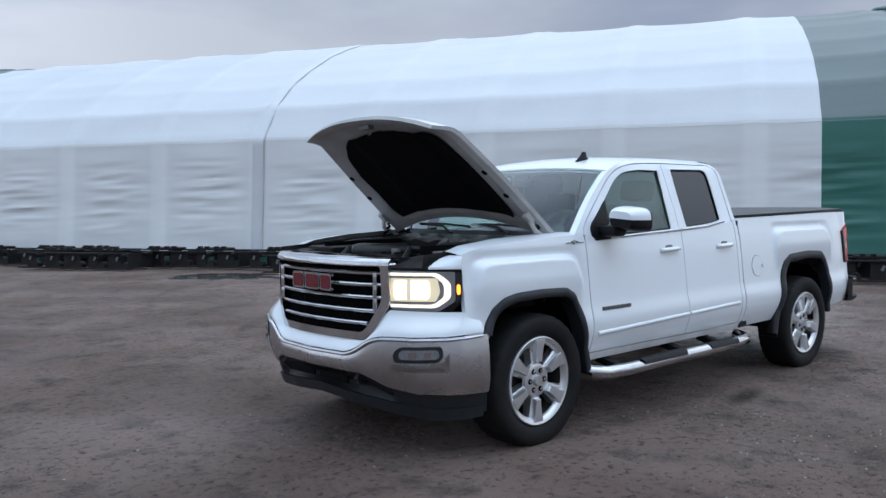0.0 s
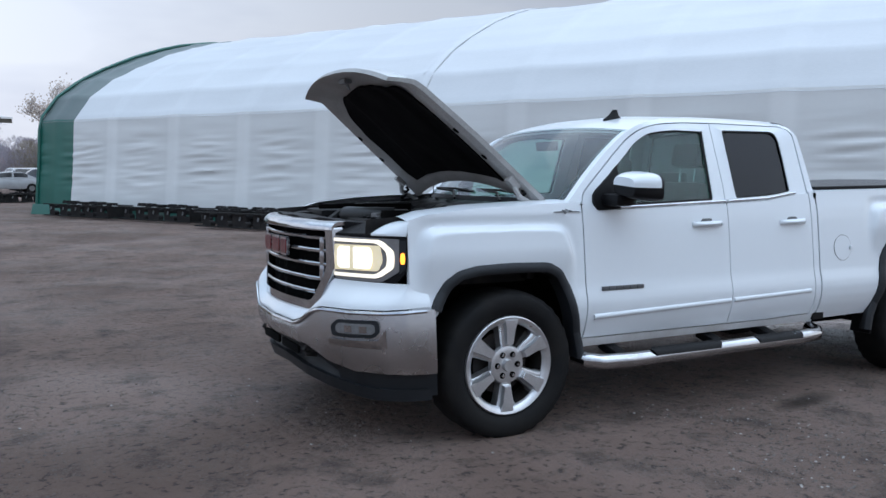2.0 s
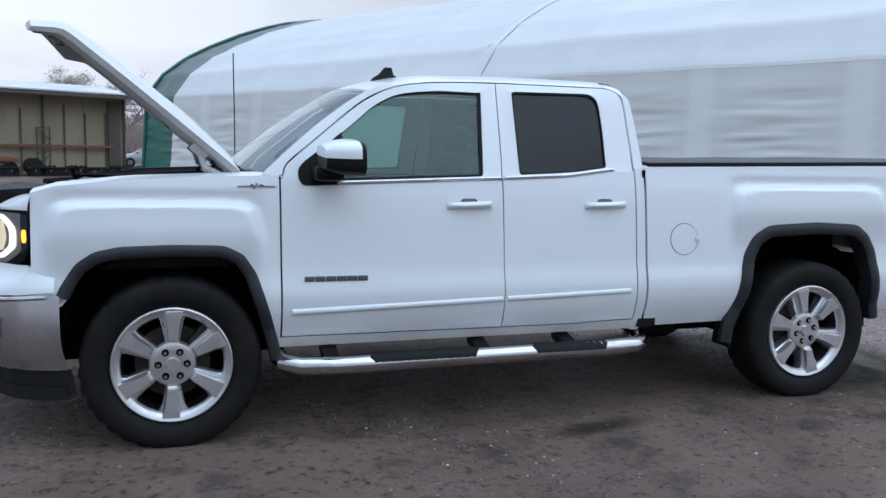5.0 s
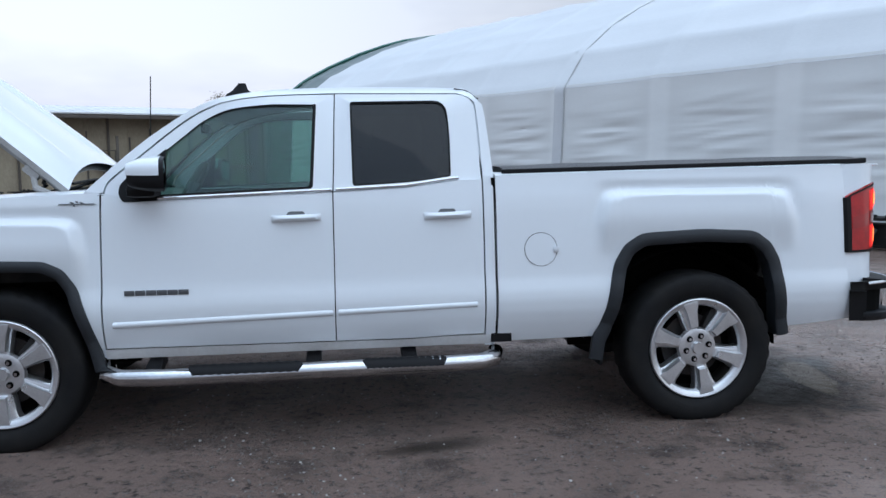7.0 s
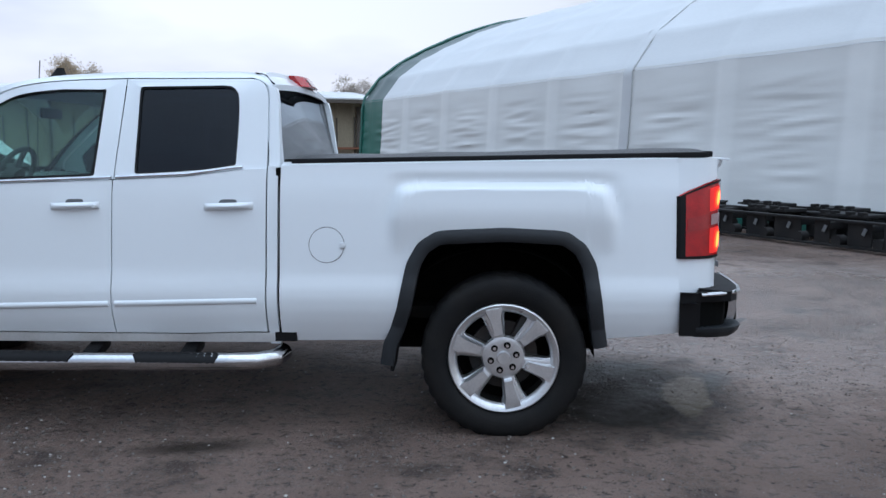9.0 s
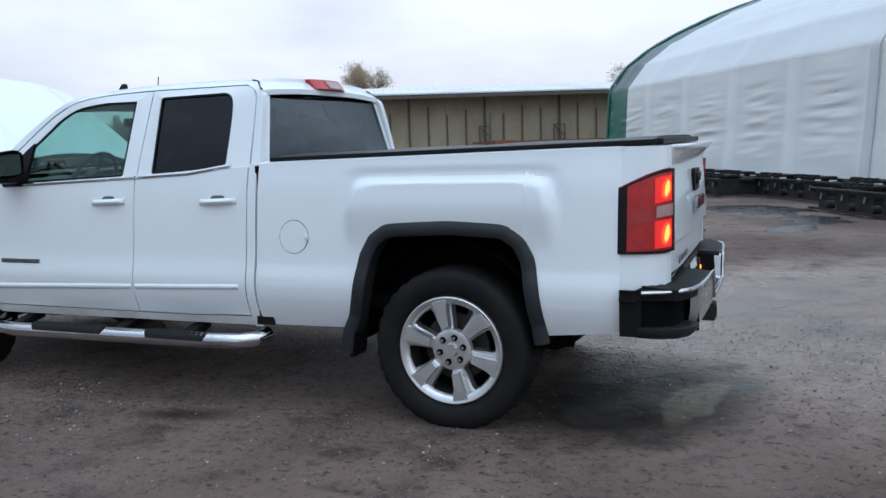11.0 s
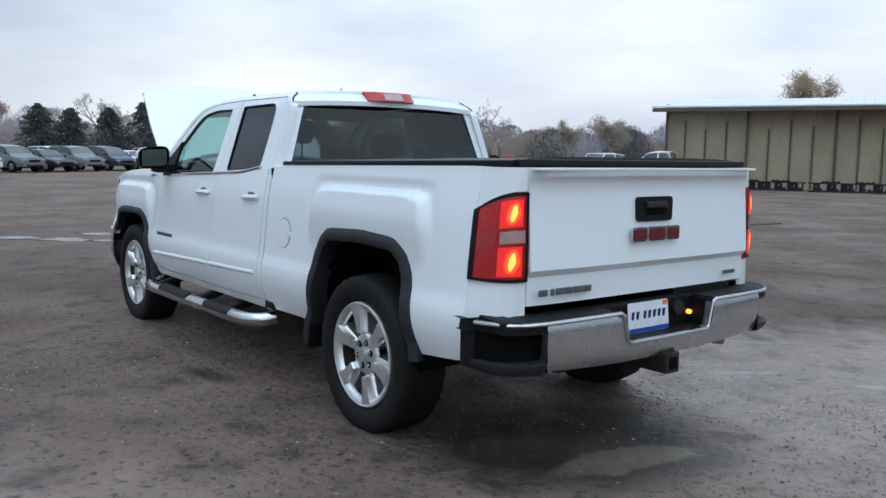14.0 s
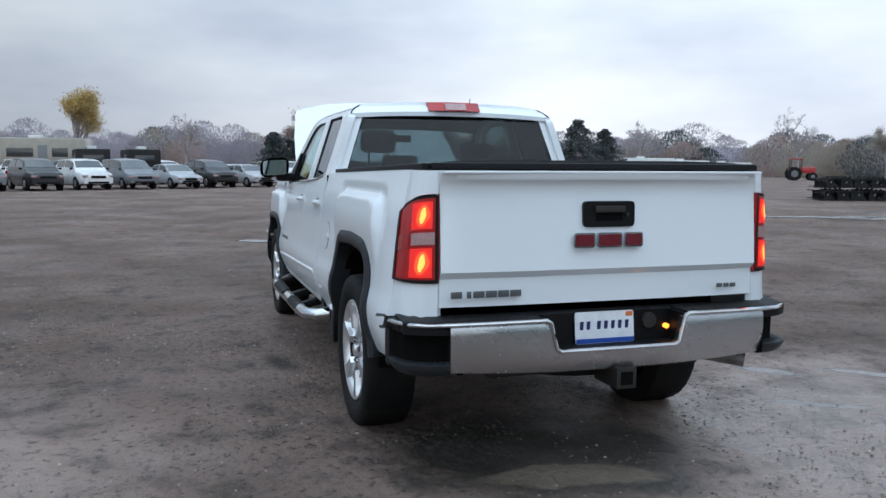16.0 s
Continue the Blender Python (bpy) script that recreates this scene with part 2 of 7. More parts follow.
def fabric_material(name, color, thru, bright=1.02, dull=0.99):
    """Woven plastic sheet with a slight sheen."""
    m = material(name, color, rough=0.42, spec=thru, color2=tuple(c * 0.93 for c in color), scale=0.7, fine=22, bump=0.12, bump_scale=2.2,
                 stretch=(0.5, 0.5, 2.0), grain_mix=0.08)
    # paler band along each rib, slightly duller between
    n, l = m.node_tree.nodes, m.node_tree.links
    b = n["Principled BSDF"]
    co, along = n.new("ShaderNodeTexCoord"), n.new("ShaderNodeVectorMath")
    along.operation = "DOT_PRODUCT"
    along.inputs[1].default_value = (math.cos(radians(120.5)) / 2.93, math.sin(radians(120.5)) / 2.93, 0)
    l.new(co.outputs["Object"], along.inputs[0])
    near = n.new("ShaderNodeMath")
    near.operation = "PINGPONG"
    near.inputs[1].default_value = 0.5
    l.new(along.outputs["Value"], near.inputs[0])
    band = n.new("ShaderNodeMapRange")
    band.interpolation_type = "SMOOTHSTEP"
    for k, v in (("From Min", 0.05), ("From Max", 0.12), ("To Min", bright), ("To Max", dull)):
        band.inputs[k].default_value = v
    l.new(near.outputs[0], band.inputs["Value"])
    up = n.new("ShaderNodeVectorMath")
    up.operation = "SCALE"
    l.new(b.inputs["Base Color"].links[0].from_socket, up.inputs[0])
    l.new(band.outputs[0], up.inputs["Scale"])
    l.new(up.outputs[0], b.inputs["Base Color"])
    return m


white_paint = material("white_paint", (0.765, 0.805, 0.84), rough=0.30, coat=0.7, color2=(0.75, 0.79, 0.82), scale=1.2, fine=30, grain_mix=0.03)
dusty_white = material("road_dusted_white_paint", (0.74, 0.75, 0.75), rough=0.45, color2=(0.62, 0.61, 0.59), scale=5, fine=60)
black_plastic = material("black_plastic", (0.007, 0.007, 0.008), rough=0.5, spec=0.18, scale=6, fine=300, bump=0.15)
flare_plastic = material("grey_black_flare_plastic", (0.020, 0.023, 0.027), rough=0.5, spec=0.35, scale=6, fine=240, bump=0.2)
gap_black = material("gap_black", (0.004, 0.004, 0.004), rough=0.95, spec=0.1)
bay_black = material("engine_bay_black", (0.008, 0.008, 0.009), rough=0.6, spec=0.3, color2=(0.03, 0.027, 0.025), scale=9, fine=70, bump=0.3)
hose_black = material("hose_rubber", (0.025, 0.025, 0.025), rough=0.45)
engine_grey = material("cast_alloy", (0.32, 0.32, 0.32), rough=0.5, metal=0.6, color2=(0.14, 0.13, 0.12), scale=12, fine=90, bump=0.3)
rubber = material("tyre_rubber", (0.006, 0.0064, 0.0075), rough=0.7, spec=0.22, color2=(0.014, 0.013, 0.012), scale=5, fine=160, bump=0.3)
chrome = material("chrome", (0.62, 0.63, 0.65), rough=0.12, metal=1.0, color2=(0.52, 0.53, 0.55), scale=4, fine=60, rough_var=0.06)
bumper_chrome = material("dusty_bumper_chrome", (0.60, 0.61, 0.63), rough=0.27, metal=1.0, color2=(0.57, 0.58, 0.60), scale=5, fine=50, rough_var=0.06, grain_mix=0.08)
alloy = material("machined_alloy", (0.74, 0.75, 0.765), rough=0.30, metal=0.8, color2=(0.56, 0.56, 0.57), scale=7, fine=80, rough_var=0.08)
dark_metal = material("dark_metal", (0.03, 0.03, 0.03), rough=0.6, metal=0.5, color2=(0.05, 0.04, 0.035), scale=10)
underbody = material("underbody", (0.004, 0.004, 0.004), rough=0.95, spec=0.08, color2=(0.008, 0.007, 0.006), scale=7)
insulation = material("hood_insulation_felt", (0.006, 0.006, 0.007), rough=1.0, scale=10, fine=200, bump=0.3, spec=0.1)
hood_inner = material("hood_inner_primer", (0.42, 0.42, 0.41), rough=0.5, color2=(0.33, 0.32, 0.31), scale=5)
cab_cloth = material("dark_cloth", (0.05, 0.05, 0.052), rough=0.9, color2=(0.05, 0.05, 0.052), scale=9, fine=200, bump=0.2)
cab_trim = material("cab_trim", (0.12, 0.12, 0.122), rough=0.7, fine=200)
headliner_cloth = material("grey_headliner", (0.26, 0.26, 0.255), rough=0.95, fine=200)
clear_glass = glass("green_tinted_glass", (0.78, 0.91, 0.875))
privacy_glass = glass("privacy_glass", (0.10, 0.12, 0.16), base=0.032)
door_glass = glass("green_door_glass", (0.60, 0.765, 0.715))
rear_glass = glass("dark_rear_glass", (0.34, 0.38, 0.39))
lens_glass = glass("clear_lens", (0.95, 0.96, 0.97))
mirror_glass = material("mirror_silver", (0.32, 0.37, 0.37), rough=0.03, metal=1.0, scale=3)
red_lens = material("red_lens", (0.44, 0.007, 0.009), rough=0.25, coat=0.3, color2=(0.30, 0.005, 0.008), scale=14, fine=120)
clear_lens = material("pale_reverse_lens", (0.42, 0.26, 0.26), rough=0.15, coat=0.6, scale=20)
lamp_white = material("headlamp_glow", (1.0, 0.93, 0.78), emit=2.0)
lamp_drl = material("running_light_glow", (1.0, 0.90, 0.74), emit=1.0)
lamp_warm = material("lamp_reflector_glow", (1.0, 0.84, 0.56), emit=0.38)
lamp_amber = material("amber_glow", (1.0, 0.30, 0.03), emit=3.2)
smoked_red = material("smoked_red_lens", (0.34, 0.008, 0.011), rough=0.15, coat=0.6)
lamp_tail = material("tail_lamp_glow", (1.0, 0.16, 0.03), emit=5.0)
lamp_tail_ring = material("tail_lamp_orange_glow", (1.0, 0.07, 0.02), emit=1.3)
lamp_tail_halo = material("tail_lamp_inner_glow", (0.90, 0.02, 0.015), emit=0.40)
lamp_bezel = material("lamp_bezel_grey", (0.30, 0.30, 0.31), rough=0.3, metal=0.5)
fog_glass = material("fog_lamp_lens", (0.30, 0.31, 0.32), rough=0.12, metal=0.4, coat=0.6, scale=30)
badge_red = material("badge_red", (0.15, 0.012, 0.02), rough=0.25, coat=0.5, scale=30)
badge_grey = material("badge_grey", (0.16, 0.17, 0.18), rough=0.3, metal=0.6, scale=30)
plate_white = material("plate_white", (0.72, 0.74, 0.78), rough=0.45, scale=12)
plate_blue = material("plate_blue", (0.03, 0.09, 0.42), rough=0.45, scale=12)
plate_ink = material("plate_ink", (0.02, 0.03, 0.12), rough=0.5)
plate_orange = material("sticker_orange", (0.75, 0.20, 0.06), rough=0.5)
tonneau_vinyl = material("tonneau_vinyl", (0.022, 0.022, 0.024), rough=0.5, color2=(0.035, 0.034, 0.034), scale=3, fine=250, bump=0.25)
# Wall white is raised above the roof's, standing in for light through it.
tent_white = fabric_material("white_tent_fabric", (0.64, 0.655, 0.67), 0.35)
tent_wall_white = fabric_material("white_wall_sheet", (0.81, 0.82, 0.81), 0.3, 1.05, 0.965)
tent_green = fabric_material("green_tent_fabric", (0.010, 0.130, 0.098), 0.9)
# Same green for the roof, paled and greyed: sky sheen in the colour.
tent_sheen_green = fabric_material("sky_sheen_green_roof_fabric", (0.095, 0.130, 0.126), 0.6)
tent_rope = material("seam_edge_grey", (0.52, 0.53, 0.53), rough=0.7)
steel_black = material("black_painted_steel", (0.009, 0.009, 0.010), rough=0.6, spec=0.3, color2=(0.02, 0.018, 0.017), scale=4, fine=60, bump=0.2)
steel_pale = material("bare_steel_plate", (0.20, 0.21, 0.22), rough=0.5, metal=0.4, scale=14)
shed_wall_mat = material("tan_sheet_metal", (0.36, 0.31, 0.22), rough=0.6, color2=(0.29, 0.245, 0.175), scale=0.8, fine=20, stretch=(1, 1, 0.35))
shed_dark = material("weathered_post_and_eave_shade", (0.11, 0.095, 0.08), rough=0.8, scale=4)
shed_roof_mat = material("white_roof_sheet", (0.70, 0.71, 0.72), rough=0.5, scale=0.6)
shed_rust = material("rusty_beam", (0.24, 0.10, 0.055), rough=0.8, scale=3)
water = material("puddle_water", (0.045, 0.04, 0.038), rough=0.16, spec=0.8, scale=3, bump=0.25, bump_scale=9)
dirt = ground_material("damp_dirt_and_gravel")
stone_mat = material("gravel_stone", (0.20, 0.175, 0.16), rough=0.85, color2=(0.10, 0.08, 0.07), scale=30, fine=200)


# ---- mesh helpers ----
def part(name, bm, mat, parent=None, label="", angle=32, smooth=True):
    """Links a bmesh as one mesh object, under a thing or a part."""
    bmesh.ops.recalc_face_normals(bm, faces=bm.faces)
    me = bpy.data.meshes.new(name)
    bm.to_mesh(me)
    bm.free()
    me.materials.append(mat)
    if smooth:
        me.shade_smooth()
        me.set_sharp_from_angle(angle=radians(angle))
    ob = new(name, me)
    if parent:
        ob.parent = parent
    if label:
        ob["label"] = label
    return ob


def interp(pts, x):
    """Piecewise linear value at x of a table of (x, value)."""
    return float(np.interp(x, [p[0] for p in pts], [p[1] for p in pts]))


def sstep(a, b, x):
    t = min(1.0, max(0.0, (x - a) / (b - a)))
    return t * t * (3 - 2 * t)


def add_box(bm, c, size, rot=None, bevel=0.0):
    r = bmesh.ops.create_cube(bm, size=1.0)
    vs = r["verts"]
    m = Matrix.LocRotScale(c, Euler([radians(a) for a in rot]) if rot else None, size)
    bmesh.ops.transform(bm, matrix=m, verts=vs)
    if bevel:
        es = list({e for v in vs for e in v.link_edges})
        bmesh.ops.bevel(bm, geom=es, offset=bevel, segments=2, affect="EDGES", profile=0.6)
    return vs


def box(c, size, rot=None, bevel=0.0):
    bm = bmesh.new()
    add_box(bm, c, size, rot, bevel)
    return bm


def add_cyl(bm, a, b, r, r2=None, seg=16):
    a, b = Vector(a), Vector(b)
    m = Matrix.Translation((a + b) / 2) @ (b - a).to_track_quat("Z", "Y").to_matrix().to_4x4()
    return bmesh.ops.create_cone(bm, cap_ends=True, segments=seg, radius1=r, radius2=r if r2 is None else r2, depth=(b - a).length, matrix=m)["verts"]


def cyl(a, b, r, r2=None, seg=16):
    bm = bmesh.new()
    add_cyl(bm, a, b, r, r2, seg)
    return bm


def add_grid(bm, fn, nu, nv, us=None, vs=None):
    us = us or [i / nu for i in range(nu + 1)]
    vs = vs or [j / nv for j in range(nv + 1)]
    rows = [[bm.verts.new(fn(u, v)) for u in us] for v in vs]
    for j in range(len(vs) - 1):
        for i in range(len(us) - 1):
            bm.faces.new((rows[j][i], rows[j][i + 1], rows[j + 1][i + 1], rows[j + 1][i]))
    return rows


def rim_in(bm, shift):
    """Folds the open border of a sheet by a shift, so that it has an edge."""
    es = [e for e in bm.edges if e.is_boundary]
    r = bmesh.ops.extrude_edge_only(bm, edges=es)
    bmesh.ops.translate(bm, vec=shift, verts=[g for g in r["geom"] if isinstance(g, bmesh.types.BMVert)])


def sheet(fn, nu, nv, shift=None, us=None, vs=None):
    bm = bmesh.new()
    add_grid(bm, fn, nu, nv, us, vs)
    if shift:
        rim_in(bm, shift)
    return bm


def add_sweep(bm, path, section, closed=False):
    """Sweeps a section of (side, up) offsets along a path of (point, side vector, up vector)."""
    rings = [[bm.verts.new(Vector(p) + Vector(s) * a + Vector(u) * b) for a, b in section] for p, s, u in path]
    k = len(section)
    for i in range(len(rings) - (0 if closed else 1)):
        r0, r1 = rings[i], rings[(i + 1) % len(rings)]
        for j in range(k):
            bm.faces.new((r0[j], r0[(j + 1) % k], r1[(j + 1) % k], r1[j]))
    if not closed:
        bm.faces.new(rings[0])
        bm.faces.new(rings[-1])


def tube(points, r, seg=10):
    """A round pipe along points."""
    bm = bmesh.new()
    pts = [Vector(p) for p in points]
    path = []
    for i, p in enumerate(pts):
        d = (pts[min(i + 1, len(pts) - 1)] - pts[max(i - 1, 0)]).normalized()
        s = d.cross(Vector((0, 0, 1)))
        s = s.normalized() if s.length > 1e-4 else Vector((1, 0, 0))
        path.append((p, s, s.cross(d)))
    add_sweep(bm, path, [(r * math.cos(2 * math.pi * k / seg), r * math.sin(2 * math.pi * k / seg)) for k in range(seg)])
    return bm


def plate(outer, place, thick, holes=()):
    """A flat plate from an outline of 2D points, with holes; place(p, d) gives the 3D point at depth d."""
    bm = bmesh.new()
    for loop in (outer, *holes):
        vs = [bm.verts.new((p[0], p[1], 0)) for p in loop]
        for i in range(len(vs)):
            bm.edges.new((vs[i], vs[(i + 1) % len(vs)]))
    bmesh.ops.triangle_fill(bm, use_beauty=True, use_dissolve=False, edges=bm.edges[:])
    faces = bm.faces[:]
    r = bmesh.ops.extrude_face_region(bm, geom=faces)
    top = {g for g in r["geom"] if isinstance(g, bmesh.types.BMVert)}
    for v in bm.verts:
        v.co = Vector(place((v.co.x, v.co.y), thick if v in top else 0.0))
    return bm


def rounded(pts, r, seg=4):
    """An outline with its corners rounded by r (a number, or one for each corner)."""
    out, k = [], len(pts)
    for i, p in enumerate(pts):
        rr = r[i] if isinstance(r, (list, tuple)) else r
        p, a, b = Vector(p), Vector(pts[i - 1]), Vector(pts[(i + 1) % k])
        if rr <= 0:
            out.append(tuple(p))
            continue
        da, db = (a - p), (b - p)
        ra, rb = min(rr, da.length * 0.48), min(rr, db.length * 0.48)
        s, e = p + da.normalized() * ra, p + db.normalized() * rb
        for j in range(seg + 1):
            t = j / seg
            out.append(tuple(s * (1 - t) ** 2 + p * 2 * t * (1 - t) + e * t * t))
    return out


def thing(name, label, category, at=(0, 0, 0), group="", kind=""):
    e = new(name)
    e.location = at
    return tagged(e, label, category, group, kind)


# ---- the yard: ground and puddles ----
def ground_height(x, y):
    far = sstep(6.0, 16.0, math.hypot(x - 1.9, y))
    near = 0.016 * noise.noise((x * 0.9, y * 0.9, 3.1)) + 0.012 * noise.noise((x * 3.0, y * 3.0, 7.7))
    for px, py in ((0, -0.85), (0, 0.85), (3.645, -0.85), (3.645, 0.85)):
        near *= sstep(0.1, 0.6, math.hypot(x - px, y - py))
    return near + far * 0.05 * noise.noise((x * 0.22, y * 0.22, 1.3)) * (1 - sstep(60, 120, math.hypot(x, y)))


def spread(lo, hi, step, reach):
    """Even steps from lo to hi, then ever wider ones out to the reach."""
    c = list(np.arange(lo, hi + step / 2, step))
    s, a, b, left, right = step, lo, hi, [], []
    while b < reach:
        s *= 1.35
        a, b = a - s, b + s
        left.append(a)
        right.append(b)
    return left[::-1] + c + right


gx, gy = spread(-9, 12, 0.14, 2600), spread(-8, 12, 0.14, 2600)
verts = [(x, y, ground_height(x, y)) for y in gy for x in gx]
nx = len(gx)
faces = [(j * nx + i, j * nx + i + 1, (j + 1) * nx + i + 1, (j + 1) * nx + i) for j in range(len(gy) - 1) for i in range(nx - 1)]
me = bpy.data.meshes.new("ground")
me.from_pydata(verts, [], faces)
me.materials.append(dirt)
me.shade_smooth()
tagged(new("ground", me), "damp brown dirt and gravel yard with ruts and stones", "ground", kind="structure")


def puddle(cx, cy, a, b, turn, seed, label="shallow puddle of rainwater lying on the dirt"):
    """A thin sheet of water with a ragged shore."""
    bm = bmesh.new()
    k = 72
    c, s = math.cos(radians(turn)), math.sin(radians(turn))
    ring = []
    for i in range(k):
        t = 2 * math.pi * i / k
        r = 1 + 0.45 * noise.noise((2.2 * math.cos(t), 2.2 * math.sin(t), seed)) + 0.30 * noise.noise((7 * math.cos(t), 7 * math.sin(t), seed + 5))
        u, v = a * r * math.cos(t), b * r * math.sin(t)
        ring.append((cx + c * u - s * v, cy + s * u + c * v))
    z = max(ground_height(x, y) for x, y in ring) * 0.5 + 0.004
    inner = [bm.verts.new((x, y, z)) for x, y in ring]
    outer = [bm.verts.new((cx + (x - cx) * 1.02, cy + (y - cy) * 1.02, z - 0.02)) for x, y in ring]
    bm.faces.new(inner)
    for i in range(k):
        bm.faces.new((inner[i], inner[(i + 1) % k], outer[(i + 1) % k], outer[i]))
    return tagged(part("puddle", bm, water, smooth=False), label, "puddle", group="puddles in the yard", kind="structure")


for spec in ((4.7, 12.2, 1.1, 0.75, 130, 1.0), (5.6, 10.2, 0.8, 0.45, 110, 2.0), (5.3, 8.7, 0.55, 0.28, 60, 2.6), (-7.8, -0.45, 0.42, 0.22, 50, 3.0), (-7.1, 0.15, 0.45, 0.26, 35, 3.4), (-6.5, 0.75, 0.36, 0.15, 50, 3.8), (-7.7, 0.9, 0.36, 0.2, 60, 4.4), (-11.9, 15.2, 1.1, 0.35, 80, 4.0), (-11.5, 17.0, 1.5, 0.5, 100, 5.2), (-10.4, 17.0, 1.2, 0.4, 70, 6.1), (-12.9, 18.9, 1.3, 0.5, 100, 7.3),
             (-7.5, 2.0, 0.5, 0.2, 60, 9.0), (-3.6, 13.6, 0.9, 0.3, 60, 11.0)):
    puddle(*spec)

# ---- fabric building ----
TENT_AT, TENT_AZ = Vector((6.86, 14.43)), radians(120.5)
tent_ax = Vector((math.cos(TENT_AZ), math.sin(TENT_AZ)))
tent_in = Vector((tent_ax.y, -tent_ax.x))
TENT_PROFILE = [(-0.22, 0.06), (-0.16, 0.8), (-0.08, 1.6), (-0.03, 2.4), (0.0, 3.2), (0.66, 4.04), (1.6, 4.72), (2.6, 5.24), (4.04, 5.87), (5.24, 6.29), (6.3, 6.6), (8.0, 6.93), (10.0, 7.05)]
TENT_PROFILE = TENT_PROFILE + [(20.0 - d, h) for d, h in TENT_PROFILE[-2::-1]]
_len = [0.0]
for (d0, h0), (d1, h1) in zip(TENT_PROFILE, TENT_PROFILE[1:]):
    _len.append(_len[-1] + math.hypot(d1 - d0, h1 - h0))
RIB = 2.93


def tent_point(s, l, out=0.0):
    """A point of the fabric: s metres along the building, l metres up the profile from the near foot, moved outwards."""
    d, h = np.interp(l, _len, [p[0] for p in TENT_PROFILE]), np.interp(l, _len, [p[1] for p in TENT_PROFILE])
    e = 0.3
    d2, h2 = np.interp(l + e, _len, [p[0] for p in TENT_PROFILE]), np.interp(l + e, _len, [p[1] for p in TENT_PROFILE])
    d1, h1 = np.interp(l - e, _len, [p[0] for p in TENT_PROFILE]), np.interp(l - e, _len, [p[1] for p in TENT_PROFILE])
    n = Vector((-(h2 - h1), (d2 - d1))).normalized() * out
    p = TENT_AT + tent_ax * s + tent_in * (d + n.x)
    return Vector((p.x, p.y, h + n.y))


def fabric_relief(s, l):
    """Ribs push the sheet out, it sags between them and lies in slack folds low on the wall."""
    x = (s / RIB) % 1.0
    x = min(x, 1 - x) * RIB
    rib = 0.03 * math.exp(-(x / 0.22) ** 2)
    low = 1 - sstep(2.6, 3.4, l)
    up = 1 - low
    bay = math.sin(math.pi * ((s / RIB) % 1.0))
    mid = sstep(0.5, 1.1, l) * (1 - sstep(2.2, 2.9, l))
    fold = low * bay * (0.022 * noise.noise((s * 0.5, l * 2.6, 2.0 + math.floor(s / RIB))) + 0.046 * mid * bay * noise.noise((s * 0.75, l * 9.5 + 0.5 * s, 9.0 + 3 * math.floor(s / RIB))))
    knot = min(abs(l - q) for q in _len)
    gap = np.interp(l, _len, range(len(_len))) % 1.0
    drape = up * (-0.035 * bay - 0.013 * math.sin(math.pi * gap) + 0.004 * math.exp(-(knot / 0.05) ** 2) + 0.010 * noise.noise((s * 0.5, l * 1.8, 5.0)))
    return rib + fold + drape + 0.03 * noise.noise((s * 0.3, l * 0.4, 8.0))


L_TOP = _len[-1]
L_STEPS = [_len[4] * i / 60 for i in range(60)]
for a, b in zip(_len[4:], _len[5:]):
    n = 8 if a < L_TOP / 2 - 0.1 else 3
    L_STEPS += [a + (b - a) * i / n for i in range(n)]
L_STEPS.append(L_TOP)
tent = thing("fabric_building", "long white arched fabric building with green end bands", "building", (TENT_AT.x, TENT_AT.y, 0))
tent_inv = Matrix.Translation((-TENT_AT.x, -TENT_AT.y, 0))


L_JOINT = _len[4]


def tent_sheet(name, s0, s1, step, mat, label, steps=L_STEPS, out=0.0):
    n = max(2, round((s1 - s0) / step))
    bm = bmesh.new()
    add_grid(bm, lambda u, v: tent_point(u, v, fabric_relief(u, v) + out), 0, 0, [s0 + (s1 - s0) * i / n for i in range(n + 1)], steps)
    ob = part(name, bm, mat, tent, label, angle=50)
    ob.data.transform(tent_inv)
    return ob


for s0, s1 in ((0.06, 13.75), (-13.0, -0.06)):
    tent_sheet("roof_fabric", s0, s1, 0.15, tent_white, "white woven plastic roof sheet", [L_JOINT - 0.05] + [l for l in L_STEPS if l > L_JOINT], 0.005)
    tent_sheet("wall_fabric", s0, s1, 0.15, tent_wall_white, "white wall sheet with slack folds, lightened for light through it", [l for l in L_STEPS if l < L_JOINT] + [L_JOINT + 0.03])
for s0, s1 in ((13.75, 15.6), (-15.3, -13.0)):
    tent_sheet("end_band_roof", s0, s1, 0.15, tent_sheen_green, "green fabric end band, paled by a painted sky sheen", [L_JOINT - 0.05] + [l for l in L_STEPS if l > L_JOINT], 0.005)
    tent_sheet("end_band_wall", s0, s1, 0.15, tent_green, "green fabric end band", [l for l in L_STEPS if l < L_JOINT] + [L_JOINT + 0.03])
# overlap strip where the two white sheets meet, with its rope edge
strip = sheet(lambda u, v: tent_point(-0.16 + 0.3 * u, L_TOP / 2 * v, (0.045 if L_TOP / 2 * v < L_JOINT else 0.018) + 0.02 * math.sin(math.pi * u) + 0.012 * noise.noise((u, v * 30, 4))), 4, 120)
ob = part("seam_strip", strip, tent_white, tent, "lapped seam strip")
ob.data.transform(tent_inv)
rope = part("seam_rope", tube([tent_point(-0.19, L_TOP / 2 * i / 60, 0.05 if L_TOP / 2 * i / 60 < L_JOINT else 0.018) for i in range(61)], 0.010, 6), tent_rope, tent, "grey lacing rope")
rope.data.transform(tent_inv)
